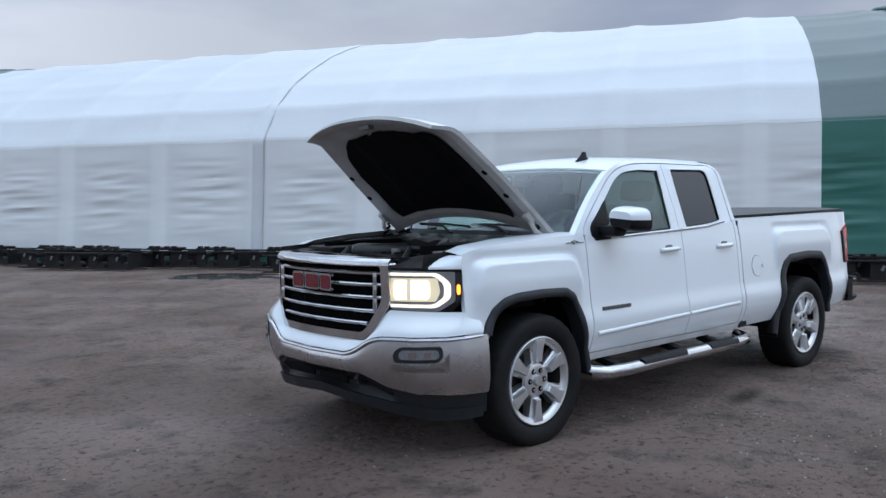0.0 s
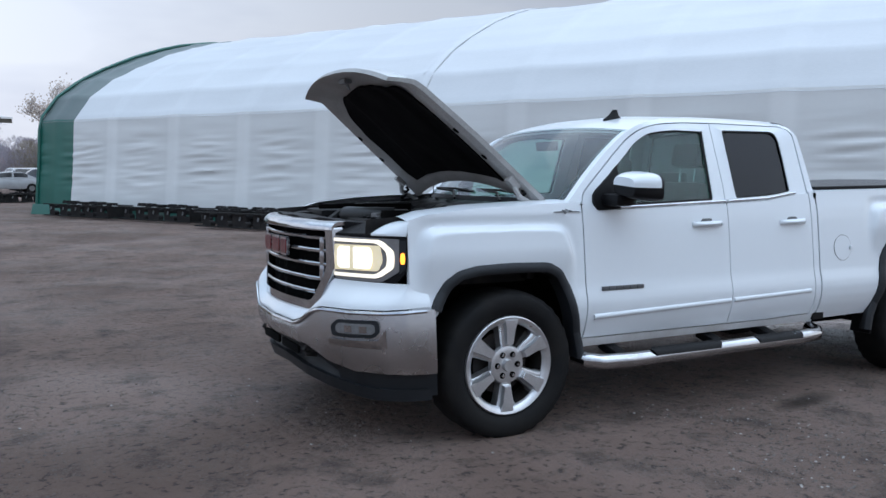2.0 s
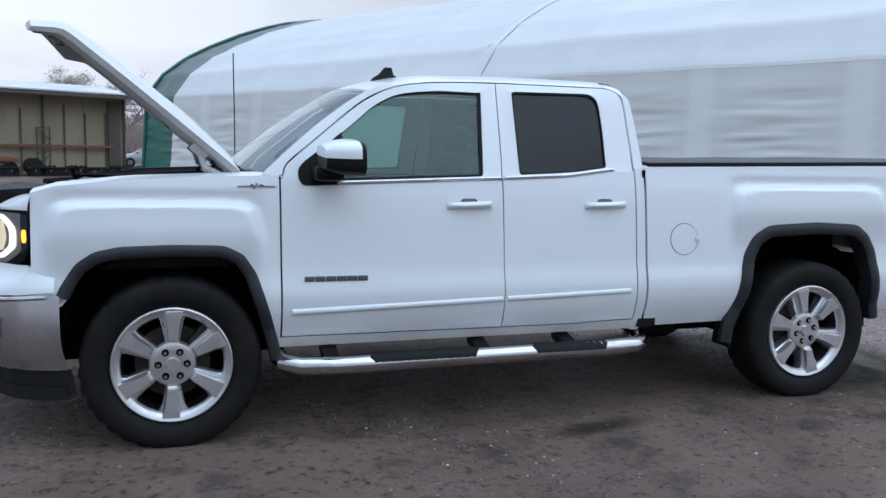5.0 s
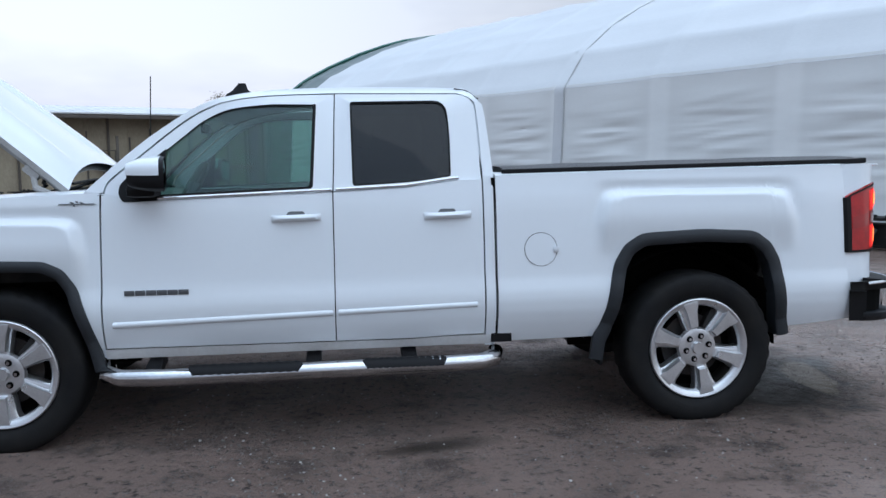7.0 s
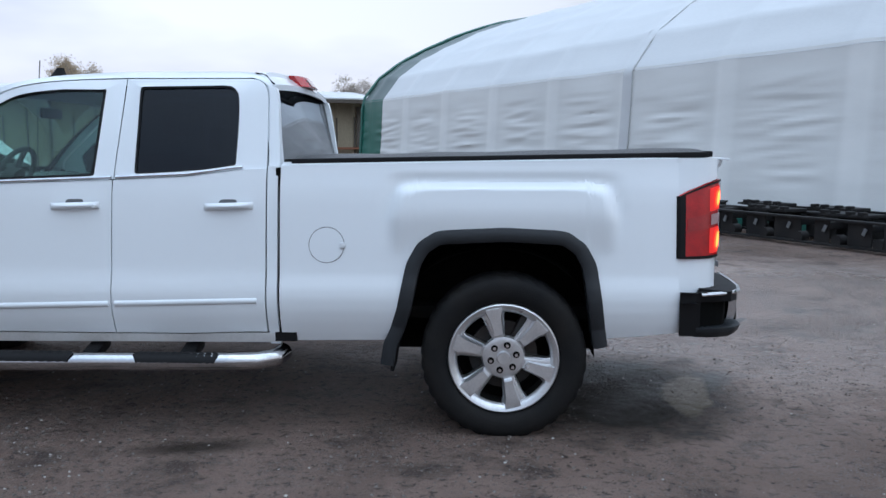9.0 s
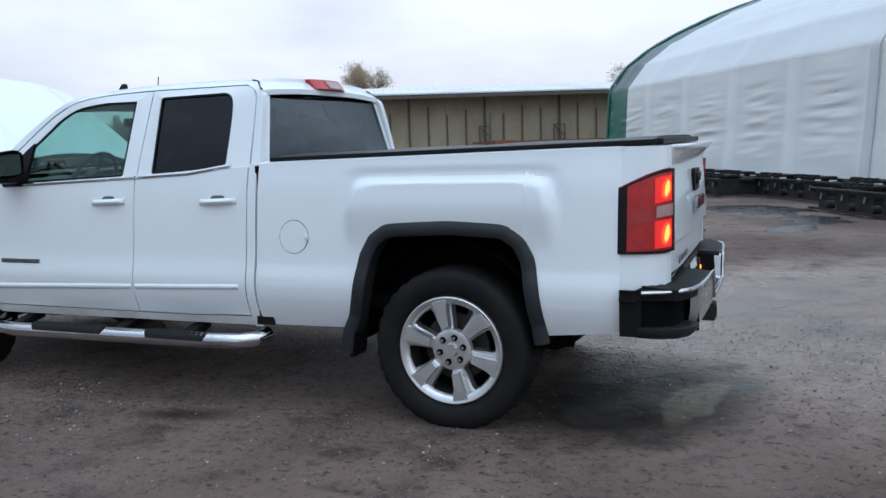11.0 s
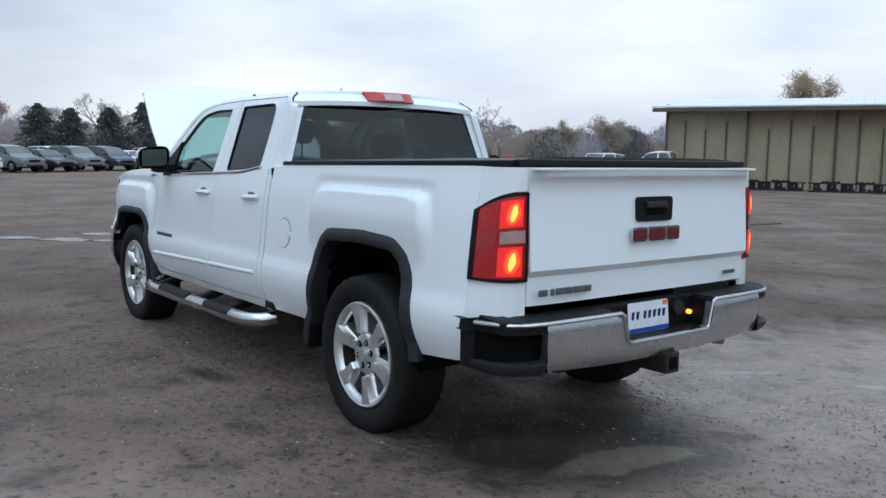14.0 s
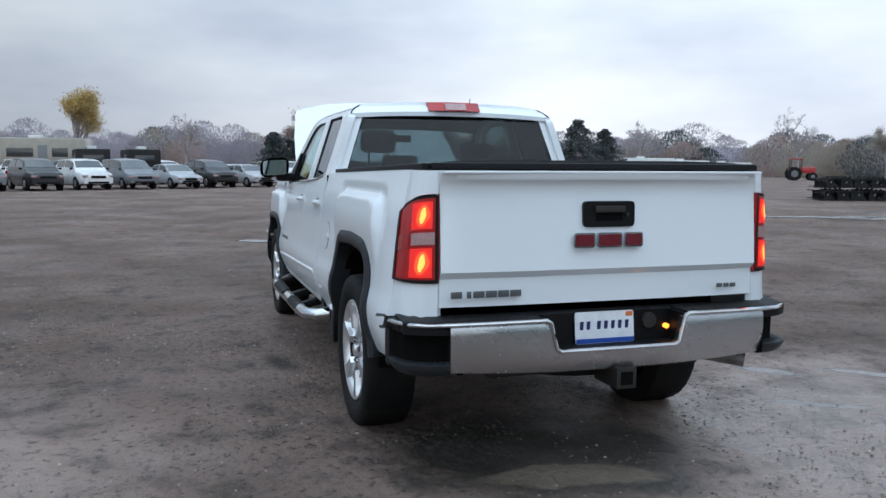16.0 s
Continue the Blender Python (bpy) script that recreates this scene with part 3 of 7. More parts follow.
for s in (15.6, -15.3):
    foot = lambda l: tent_point(s, l)
    bm = bmesh.new()
    ring = [bm.verts.new(foot(L_TOP * i / 40)) for i in range(41)]
    mid = bm.verts.new(TENT_AT.to_3d() + (tent_ax * s + tent_in * 10).to_3d() + Vector((0, 0, 0.02)))
    for i in range(40):
        bm.faces.new((ring[i], ring[i + 1], mid))
    ob = part("gable", bm, tent_green, tent, "green end wall", smooth=False)
    ob.data.transform(tent_inv)
    hem = part("end_hoop", tube([tent_point(s, L_TOP * i / 60, 0.04) for i in range(61)], 0.05, 8), tent_green, tent)
    hem.data.transform(tent_inv)
skirt = sheet(lambda u, v: tent_point(-15.3 + 30.9 * u, 0.0, 0.0) - tent_in.to_3d() * (0.16 + 0.1 * (1 - v)) + Vector((0, 0, 0.36 * v - 0.08 + 0.03 * noise.noise((u * 60, v, 1)))), 160, 3)
ob = part("ground_skirt", skirt, tent_green, tent, "green ground skirt")
ob.data.transform(tent_inv)


# ---- black steel frames lying in rows ----
def steel_frame(length, rng):
    """A low welded frame: two channel beams, cross ties, pale gusset plates and hinge blocks on top."""
    e = thing("steel_frame", "low black welded steel frame with pale gusset plates", "steel frame", group="black steel frames along the yard")
    for y in (-0.42, 0.42):
        bm = bmesh.new()
        add_box(bm, (0, y, 0.42), (length, 0.10, 0.035), bevel=0.006)
        add_box(bm, (0, y, 0.06), (length, 0.10, 0.035), bevel=0.006)
        for j in range(int(length / 0.62)):
            xs = -length / 2 + 0.62 * j + 0.36
            add_box(bm, (xs, y + (0.03 if y < 0 else -0.03), 0.24), (0.26 + 0.12 * (j % 3), 0.016, 0.33))
        part("beam", bm, steel_black, e)
    k = max(3, int(length / 0.62))
    for i in range(k):
        x = -length / 2 + length * (i + 0.5) / k
        part("cross_tie", box((x, 0, 0.33), (0.07, 0.76, 0.10), bevel=0.008), steel_black, e)
        part("gusset_plate", box((x + 0.05 * math.sin(9 * x), -0.432, 0.29), (0.05, 0.014, 0.10), (0, 24, 0)), steel_pale, e, "pale bare steel gusset plate")
        bm = bmesh.new()
        add_cyl(bm, (x + 0.2, -0.46, 0.13), (x + 0.2, -0.3, 0.13), 0.085, seg=12)
        part("roller", bm, steel_black, e)
    for x0 in (-length * 0.22, length * 0.2):
        bm = bmesh.new()
        add_box(bm, (x0, 0.1, 0.465), (length * 0.24, 0.5, 0.05), bevel=0.01)
        for dx in (-0.3, -0.12, 0.14, 0.34):
            add_box(bm, (x0 + dx, -0.1, 0.51), (0.09, 0.12, 0.05), bevel=0.01)
        part("hinge_block", bm, steel_black, e)
    bm = bmesh.new()
    add_box(bm, (length / 2 - 0.04, 0, 0.24), (0.02, 0.9, 0.36))
    add_box(bm, (length / 2 + 0.0, 0.2, 0.40), (0.12, 0.3, 0.06), bevel=0.01)
    part("end_plate", bm, steel_black, e)
    return e


rng = random.Random(4)
frame_proto = steel_frame(3.3, rng)
tent_deg = math.degrees(TENT_AZ)
first = True
for row, (s0, n, off) in enumerate(((-15.6, 9, 0.85), (-13.2, 7, 1.75))):
    for i in range(n):
        s = s0 + i * 3.42 + rng.uniform(-0.08, 0.08)
        if row == 1 and i in (1, 4, 6):
            continue
        p = TENT_AT + tent_ax * s - tent_in * (off + rng.uniform(-0.1, 0.1))
        m = pose(p.x, p.y, -0.02 + rng.uniform(0, 0.03), 0, 0, tent_deg + 180 + rng.uniform(-2, 2))
        if first:
            frame_proto.matrix_basis, first = m, False
        else:
            copy_thing(frame_proto, m)

# ---- shed ----
SHED_AT, SHED_AZ = Vector((-20.8, 32.86)), radians(26)
shed_ax = Vector((math.cos(SHED_AZ), math.sin(SHED_AZ)))
shed = thing("shed", "long tan metal shed with dark posts and white roof", "shed", (SHED_AT.x, SHED_AT.y, 0))
shed.rotation_euler = (0, 0, SHED_AZ)
SHED_LEN, EAVE = 20.7, 4.08
bm = bmesh.new()
bays, bw = 20, SHED_LEN / 20
prof = [(0.0, 0.0), (0.06, 0.0), (0.09, 0.03), (0.91, 0.03), (0.94, 0.0), (1.0, 0.0)]
for k in range(bays):
    for (a, da), (b, db) in zip(prof, prof[1:]):
        x0, x1 = (k + a) * bw, (k + b) * bw
        bm.faces.new([bm.verts.new(p) for p in ((x0, 1.1 + da, -0.1), (x1, 1.1 + db, -0.1), (x1, 1.1 + db, EAVE - 0.1), (x0, 1.1 + da, EAVE - 0.1))])
bmesh.ops.remove_doubles(bm, verts=bm.verts[:], dist=0.001)
part("front_wall", bm, shed_wall_mat, shed, "tan ribbed sheet metal wall", smooth=False)
for x in (0.05, SHED_LEN - 0.05):
    part("end_wall", box((x, 6.6, EAVE / 2 + 0.1), (0.1, 11.0, EAVE + 0.2)), shed_wall_mat, shed)
part("back_wall", box((SHED_LEN / 2, 12.1, EAVE / 2), (SHED_LEN, 0.1, EAVE)), shed_wall_mat, shed)
for k in range(bays + 1):
    tall = k % 4 == 0
    h = EAVE - 0.15 if tall else 3.2 + 0.25 * math.sin(k * 2.3)
    part("post", box((min(max(k * bw, 0.06), SHED_LEN - 0.06), 1.03 if tall else 1.07, h / 2), (0.11 if tall else 0.085, 0.10 if tall else 0.06, h), bevel=0.008), shed_dark, shed)
bm = bmesh.new()
for y0, z0, y1, z1 in ((-0.15, EAVE, 6.3, EAVE + 0.75), (6.3, EAVE + 0.75, 12.6, EAVE)):
    n = 44
    for k in range(n):
        for (a, da), (b, db) in zip(((0, 0), (0.1, 0.03), (0.2, 0)), ((0.1, 0.03), (0.2, 0), (1, 0))):
            x0, x1 = -0.5 + (SHED_LEN + 1.0) * (k + a) / n, -0.5 + (SHED_LEN + 1.0) * (k + b) / n
            bm.faces.new([bm.verts.new(p) for p in ((x0, y0, z0 + da), (x1, y0, z0 + db), (x1, y1, z1 + db), (x0, y1, z1 + da))])
bmesh.ops.remove_doubles(bm, verts=bm.verts[:], dist=0.001)
part("roof", bm, shed_roof_mat, shed, "white ribbed roof sheets", smooth=False)
part("fascia", box((SHED_LEN / 2, -0.165, EAVE - 0.015), (SHED_LEN + 1.0, 0.03, 0.07)), shed_roof_mat, shed, "pale eave trim")
# Strip and soffit take the dark post colour: eave shade put into colour.
part("eave_shade_strip", box((SHED_LEN / 2, -0.10, EAVE - 0.16), (SHED_LEN + 0.96, 0.10, 0.20), bevel=0.008), shed_dark, shed, "strip under the eave, dark for the shade there")
part("soffit", box((SHED_LEN / 2, 0.45, EAVE - 0.1), (SHED_LEN + 0.9, 1.15, 0.04)), shed_dark, shed, "underside of the eave, coloured dark for its shade")
for k in range(6):
    bm = bmesh.new()
    add_box(bm, (2 + k * 3.6, 0.05, EAVE - 0.17), (0.12, 0.25, 0.12), bevel=0.02)
    part("eave_lamp", bm, steel_pale, shed, "small pale eave floodlight, unlit")
part("rail", box((15.8, 0.92, 1.38), (8.2, 0.10, 0.13), bevel=0.01), shed_rust, shed, "rusty steel rail")
# Leaf is taller than the door; its dark top stands for shading there.
part("corner_door", box((SHED_LEN - 0.62, 0.99, 1.85), (0.62, 0.08, 3.7), bevel=0.01), shed_dark, shed, "dark door leaf at the shed corner, heightened for shading above")
for x, z in ((12.4, 1.2), (16.5, 1.2)):
    bm = bmesh.new()
    for dx in (-0.3, 0.3):
        add_box(bm, (x + dx, 0.86, z), (0.07, 0.06, 2.2))
    for dz, tilt in ((-0.75, 45), (0.05, -45), (0.75, 45)):
        add_box(bm, (x, 0.86, z + dz), (0.86, 0.05, 0.05), (0, tilt, 0))
    add_box(bm, (x, 0.86, z + 1.07), (0.66, 0.05, 0.05))
    tagged(part("lattice_post", bm, shed_dark), "dark steel lattice post standing against the shed", "post").matrix_basis = Matrix.LocRotScale((SHED_AT.x, SHED_AT.y, 0), Euler((0, 0, SHED_AZ)), None)

reel_at = SHED_AT + shed_ax * 15.6 + Vector((shed_ax.y, -shed_ax.x)) * 0.3
reel = thing("hose_reel", "dark hose reel with a bent handle before the shed", "hose reel", (reel_at.x, reel_at.y, 0))
reel.rotation_euler = (0, 0, SHED_AZ)
part("drum", cyl((0, -0.22, 0.40), (0, 0.22, 0.40), 0.26, seg=20), hose_black, reel)
for y in (-0.24, 0.24):
    part("flange", cyl((0, y - 0.015, 0.40), (0, y + 0.015, 0.40), 0.40, seg=24), steel_black, reel)
part("handle", tube([(0.30, 0, 0.30), (0.55, 0, 0.62), (0.72, 0, 0.95), (0.86, 0, 0.98)], 0.035, 6), shed_dark, reel, "bent steel handle")


def farm_machine(x, y, turn):
    """A worn implement: brown hopper on a low frame, red beam, two small wheels."""
    e = thing("farm_machine", "rusty brown farm machine with a red beam beside the shed", "farm machine", (x, y, 0))
    e.rotation_euler = (0, 0, turn)
    part("chassis", box((0, 0, 0.45), (2.2, 0.9, 0.14), bevel=0.02), shed_dark, e)
    bm = box((-0.3, 0, 1.05), (1.1, 0.8, 0.9), bevel=0.05)
    for v in bm.verts:
        if v.co.z < 1.0:
            v.co.x, v.co.y = -0.3 + (v.co.x + 0.3) * 0.6, v.co.y * 0.6
    part("hopper", bm, shed_rust, e, "rusty brown hopper")
    part("beam", box((0.7, -0.2, 0.75), (1.1, 0.22, 0.26), (0, 6, 0), bevel=0.03), shed_rust, e, "rust-red painted beam")
    part("mast", box((-1.0, 0.2, 1.5), (0.12, 0.12, 2.9), bevel=0.01), shed_dark, e)
    for wx in (-0.6, 0.8):
        for wy in (-0.5, 0.5):
            part("wheel", cyl((wx, wy - 0.08, 0.32), (wx, wy + 0.08, 0.32), 0.32, seg=18), rubber, e)
    return e


farm_machine(-8.3, 38.0, SHED_AZ)

# rows of frames in front of the shed
for i in range(9):
    p = SHED_AT + shed_ax * (0.5 + i * 3.5 - 2) + Vector((shed_ax.y, -shed_ax.x)) * (2.8 + 0.3 * (i % 2))
    copy_thing(frame_proto, pose(p.x, p.y, -0.02, 0, 0, math.degrees(SHED_AZ) + rng.uniform(-2, 2)))
for i, (x, y, a) in enumerate(((-21.0, 26.0, 68), (-20.0, 29.4, 70), (-22.7, 27.2, 66))):
    copy_thing(frame_proto, pose(x, y, -0.02, 0, 0, a))
    copy_thing(frame_proto, pose(x + 0.1, y, 0.52, 0, 0, a + 2))


# ---- the pickup truck: nose towards -x, front axle at the origin, driver's side towards -y ----
def join(*bms):
    out = bmesh.new()
    for b in bms:
        me = bpy.data.meshes.new("tmp")
        b.to_mesh(me)
        b.free()
        out.from_mesh(me)
        bpy.data.meshes.remove(me)
    return out


SIDE = [(0.40, 0.895), (0.47, 0.932), (0.52, 0.955), (0.58, 0.978), (0.64, 0.994), (0.70, 0.999), (0.75, 0.994), (0.785, 0.985), (0.82, 0.976), (0.88, 0.969), (0.97, 0.960), (1.08, 0.948), (1.18, 0.936), (1.25, 0.924), (1.30, 0.912), (1.36, 0.899), (1.42, 0.89)]


def mask(x, z, x0, x1, z1, q):
    slant = 0.22 * min(z1 - z, 0.16)
    d = -math.log(sum(math.exp(-38 * g) for g in (0.6 * (x - x0 + slant), 0.6 * (x1 + slant - x), 1.2 * (z1 - z)))) / 38
    return sstep(-q, q, d) * sstep(z1 - 0.36, z1 - 0.10, z)


def side_y(x, z):
    y = interp(SIDE, z) - 0.045 * sstep(0.25, 0.75, -x) - 0.02 * sstep(4.3, 4.6, x)
    y += 0.048 * mask(x, z, -0.50, 0.38, 1.165, 0.022) - 0.012 * mask(x, z, -0.54, 0.42, 1.215, 0.03)
    y += 0.048 * mask(x, z, 3.12, 4.15, 1.262, 0.022) - 0.012 * mask(x, z, 3.08, 4.19, 1.312, 0.03)
    return y


GLASS = [(1.20, 0.925), (1.30, 0.903), (1.76, 0.752), (1.785, 0.738), (1.81, 0.708), (1.83, 0.665), (1.85, 0.605), (1.87, 0.56)]


def glass_y(z):
    return interp(GLASS, z)


FRONT_ARCH = [(-0.60, 0.70), (-0.475, 0.70), (-0.45, 0.73), (-0.40, 0.83), (-0.34, 0.885), (-0.25, 0.915), (0.0, 0.925), (0.24, 0.915), (0.31, 0.875), (0.36, 0.79), (0.42, 0.60), (0.455, 0.47), (0.505, 0.46)]
REAR_ARCH = [(2.525, 0.475), (3.10, 0.485), (3.13, 0.52), (3.17, 0.64), (3.215, 0.86), (3.26, 0.945), (3.33, 0.99), (3.65, 1.005), (3.93, 0.99), (4.00, 0.945), (4.04, 0.87), (4.075, 0.62), (4.09, 0.51), (4.12, 0.50), (4.50, 0.535)]
FENDER_TOP = [(-0.62, 1.205), (-0.5, 1.24), (-0.21, 1.272), (0.21, 1.292), (0.51, 1.302)]
BED_TOP = [(2.5, 1.36), (4.66, 1.398)]
BELT = [(0.5, 1.30), (0.60, 1.285), (0.64, 1.252), (0.80, 1.256), (1.67, 1.287), (2.05, 1.304), (2.31, 1.338), (2.46, 1.345)]
TAIL_PLAN = [(0.0, 4.50, 0.939), (0.3, 4.60, 0.933), (0.55, 4.66, 0.909), (0.78, 4.695, 0.866), (1.0, 4.71, 0.812)]


def stations(x0, x1, arch=(), step=0.06):
    xs = {round(x, 4) for x in np.linspace(x0, x1, max(2, int((x1 - x0) / step)) + 1)} | {x for x, _ in arch if x0 <= x <= x1}
    return sorted(xs)


def flank(x0, x1, low, top, s, arch=(), rows=18, inner=None, step=0.06):
    """A body side sheet between a lower and an upper line, bent along the side section; inner: it turns over a shoulder to that half width."""
    xs = stations(x0, x1, arch, step)
    vs = [j / rows for j in range(rows + 1)] + ([1.12, 1.3, 1.6, 2.0] if inner else [])

    def at(x, v):
        zb, zt = low(x), top(x)
        z = zb + (zt - zb) * min(v, 1.0)
        y = side_y(x, z)
        if v > 1:
            t = v - 1
            return (x, s * (y + (inner - y) * t), zt + 0.016 * math.sin(t * math.pi / 2))
        return (x, s * y, z)

    return sheet(at, 0, 0, (0, -s * 0.03, 0), xs, vs)


def bowed(pts, n=4):
    """A smooth line through the points."""
    out = []
    for i in range(len(pts) - 1):
        p = [Vector(pts[min(max(i + k, 0), len(pts) - 1)]) for k in (-1, 0, 1, 2)]
        for j in range(n):
            t = j / n
            out.append(tuple(0.5 * (2 * p[1] + (p[2] - p[0]) * t + (2 * p[0] - 5 * p[1] + 4 * p[2] - p[3]) * t * t + (3 * p[1] - p[0] - 3 * p[2] + p[3]) * t ** 3)))
    return out + [tuple(pts[-1])]


truck = thing("pickup_truck", "white double-cab pickup truck, hood open, lamps lit", "pickup truck")
body = part("cab_floor", box((1.55, 0, 0.5), (2.0, 1.70, 0.10), bevel=0.02), underbody, truck)

# doors, fenders, bed sides, flares: both flanks
for s in (-1, 1):
    part("front_fender", flank(-0.60, 0.505, lambda x: interp(FRONT_ARCH, x), lambda x: interp(FENDER_TOP, x), s, FRONT_ARCH, rows=46, inner=0.79, step=0.02), white_paint, truck, "white front fender with a raised blister")
    bedside = part("bed_side", flank(2.525, 4.50, lambda x: interp(REAR_ARCH, x), lambda x: interp(BED_TOP, x), s, REAR_ARCH, rows=52, inner=0.80, step=0.022), white_paint, truck, "white bed side with a raised blister")
    part("rocker_panel", flank(0.505, 2.50, lambda x: 0.452 + 0.012 * (x - 0.5) / 2, lambda x: 0.505 + 0.012 * sstep(2.0, 2.4, x), s, rows=4, step=0.2), dusty_white, truck, "dust-stained white sill")
    fr = [(0.527, 1.25), (1.666, 1.27), (1.672, 1.40), (1.684, 1.803)] + bowed([(1.445, 1.797), (1.263, 1.784), (1.105, 1.754), (0.983, 1.698), (0.878, 1.627), (0.704, 1.484), (0.586, 1.386), (0.544, 1.345), (0.528, 1.30)])
    hole_f = rounded([(0.67, 1.271), (1.567, 1.306), (1.591, 1.757)], [0.01, 0.02, 0.02]) + bowed([(1.358, 1.750), (1.219, 1.737), (1.110, 1.714), (1.0, 1.657), (0.92, 1.592), (0.83, 1.518), (0.744, 1.449), (0.67, 1.386)])
    hole_r = rounded([(1.772, 1.316), (2.10, 1.333), (2.292, 1.361), (2.296, 1.60), (2.283, 1.768), (1.767, 1.762)], [0.02, 0.1, 0.012, 0.1, 0.075, 0.02])
    rr = rounded([(1.672, 1.27), (2.452, 1.335), (2.435, 1.802), (1.690, 1.804), (1.678, 1.40)], [0, 0, 0.10, 0, 0])
    put = lambda p, d, s=s: (p[0], s * (glass_y(p[1]) - d), p[1])
    for name, x0, x1, outer, hole, gmat, hx in (("front_door", 0.514, 1.666, fr, hole_f, door_glass, 1.48), ("rear_door", 1.672, 2.452, rr, hole_r, privacy_glass, 2.265)):
        skin = flank(x0, x1, lambda x: 0.512 + 0.012 * sstep(2.0, 2.4, x), lambda x: interp(BELT, x), s, rows=20, step=0.05)
        frame_bm = plate(outer, put, 0.035, [hole])
        door = part(name, join(skin, frame_bm), white_paint, truck, "white door with a body-coloured handle")
        pane = part("window_pane", plate(hole, lambda p, d, s=s: (p[0], s * (glass_y(p[1]) - 0.014 - d), p[1]), 0.004), gmat, door, "green-tinted glass" if gmat is door_glass else "dark privacy glass")
        pane.visible_shadow = False
        # dark rubber run round the glass
        k = len(hole)
        cx, cz = sum(p[0] for p in hole) / k, sum(p[1] for p in hole) / k
        ins = [(p[0] + (cx - p[0]) * 0.035, p[1] + (cz - p[1]) * 0.045) for p in hole]
        part("window_seal", plate(hole, lambda p, d, s=s: (p[0], s * (glass_y(p[1]) - 0.006 - d), p[1]), 0.006, [ins]), black_plastic, door, "black window seal")
        x_a, x_b = (0.79, 1.662) if name == "front_door" else (1.685, 2.33)
        part("belt_strip", sheet(lambda u, v, a=x_a, b=x_b, s=s: (a + (b - a) * u, s * (glass_y(interp(BELT, a + (b - a) * u)) + 0.010 + 0.006 * math.sin(math.pi * v)), interp(BELT, a + (b - a) * u) + 0.003 + 0.018 * v), 16, 3, (0, -s * 0.02, 0)), chrome, door, "bright belt strip")
        # handle: a bowed grip over a shallow cup
        yb = side_y(hx, 1.15)
        grip = sheet(lambda u, v, hx=hx, s=s, yb=yb: (hx - 0.125 + 0.25 * u, s * (yb + 0.004 + 0.034 * math.sin(math.pi * min(1, max(0, u * 1.02))) ** 0.45 * math.sin(math.pi * (0.15 + 0.7 * v))), 1.138 + 0.034 * v + 0.008 * u), 18, 6, (0, -s * 0.012, 0))
        handle = part("door_handle", grip, white_paint, door, "white pull handle")
        part("handle_cup", plate(rounded([(hx - 0.055, 1.168), (hx + 0.045, 1.17), (hx + 0.04, 1.192), (hx - 0.04, 1.192)], 0.014), lambda p, d, s=s, yb=yb: (p[0], s * (side_y(p[0], p[1]) + 0.003 - d), p[1]), 0.01), badge_grey, handle, "grey handle recess")
        if name == "front_door":
            part("lock_cylinder", cyl((hx + 0.108, s * (yb + 0.01), 1.158), (hx + 0.108, s * (yb + 0.034), 1.158), 0.008), white_paint, handle)
        # lower side moulding
        a, b = (0.56, 1.655) if name == "front_door" else (1.685, 2.41)
        part("side_moulding", sheet(lambda u, v, a=a, b=b, s=s: (a + (b - a) * u, s * (side_y(a + (b - a) * u, 0.66) + 0.011 * math.sin(math.pi * v) ** 0.5), 0.622 + 0.028 * (a + (b - a) * u - 0.56) + 0.031 * v), 10, 6, (0, -s * 0.012, 0)), white_paint, door, "white rub strip")
    # dark shadow gaps behind the shut lines
    for gx0 in (0.51, 1.669):
        part("shut_line", box((gx0, s * 0.895, 0.92), (0.03, 0.04, 0.74)), gap_black, truck, "dark shut line")
    part("shut_line", plate([(1.655, 1.29), (1.683, 1.29), (1.683, 1.79), (1.655, 1.79)], lambda p, d, s=s: (p[0], s * (glass_y(p[1]) - 0.012 - d), p[1]), 0.01), gap_black, truck, "dark shut line")
    part("cab_gap", box((2.512, s * 0.86, 0.93), (0.02, 0.10, 0.84)), gap_black, truck, "dark gap between cab and bed")
    # cab side: windscreen pillar, roof rail and rear pillar
    cab_side = bowed([(0.425, 1.305), (0.457, 1.333), (0.556, 1.425), (0.65, 1.507), (0.743, 1.583), (0.881, 1.682), (0.976, 1.738), (1.072, 1.777), (1.20, 1.808), (1.38, 1.833), (1.72, 1.85), (2.27, 1.846), (2.40, 1.822), (2.458, 1.765), (2.488, 1.70), (2.52, 1.345)])
    cab_side += bowed([(2.462, 1.345), (2.447, 1.70), (2.42, 1.775), (2.35, 1.808)]) + bowed([(1.69, 1.810), (1.445, 1.803), (1.263, 1.790), (1.10, 1.760), (0.977, 1.705), (0.872, 1.634), (0.698, 1.491), (0.579, 1.393), (0.536, 1.349), (0.520, 1.302)])
    pillar = part("cab_side", plate(cab_side, lambda p, d, s=s: (p[0], s * ((glass_y(p[1]) if p[1] > 1.3 else min(side_y(p[0], p[1]), glass_y(1.3))) + 0.002 - d), p[1]), 0.05), white_paint, truck, "white pillars and roof rail")
    part("rear_cab_pillar", flank(2.460, 2.511, lambda x: 0.455, lambda x: 1.36, s, rows=20, step=0.02), white_paint, truck)
    # mirror sail and mirror
    sail = rounded([(0.600, 1.335), (0.598, 1.285), (0.622, 1.252), (0.797, 1.259), (0.826, 1.520), (0.744, 1.453), (0.630, 1.370)], [0.02, 0.02, 0.015, 0, 0, 0, 0.02])
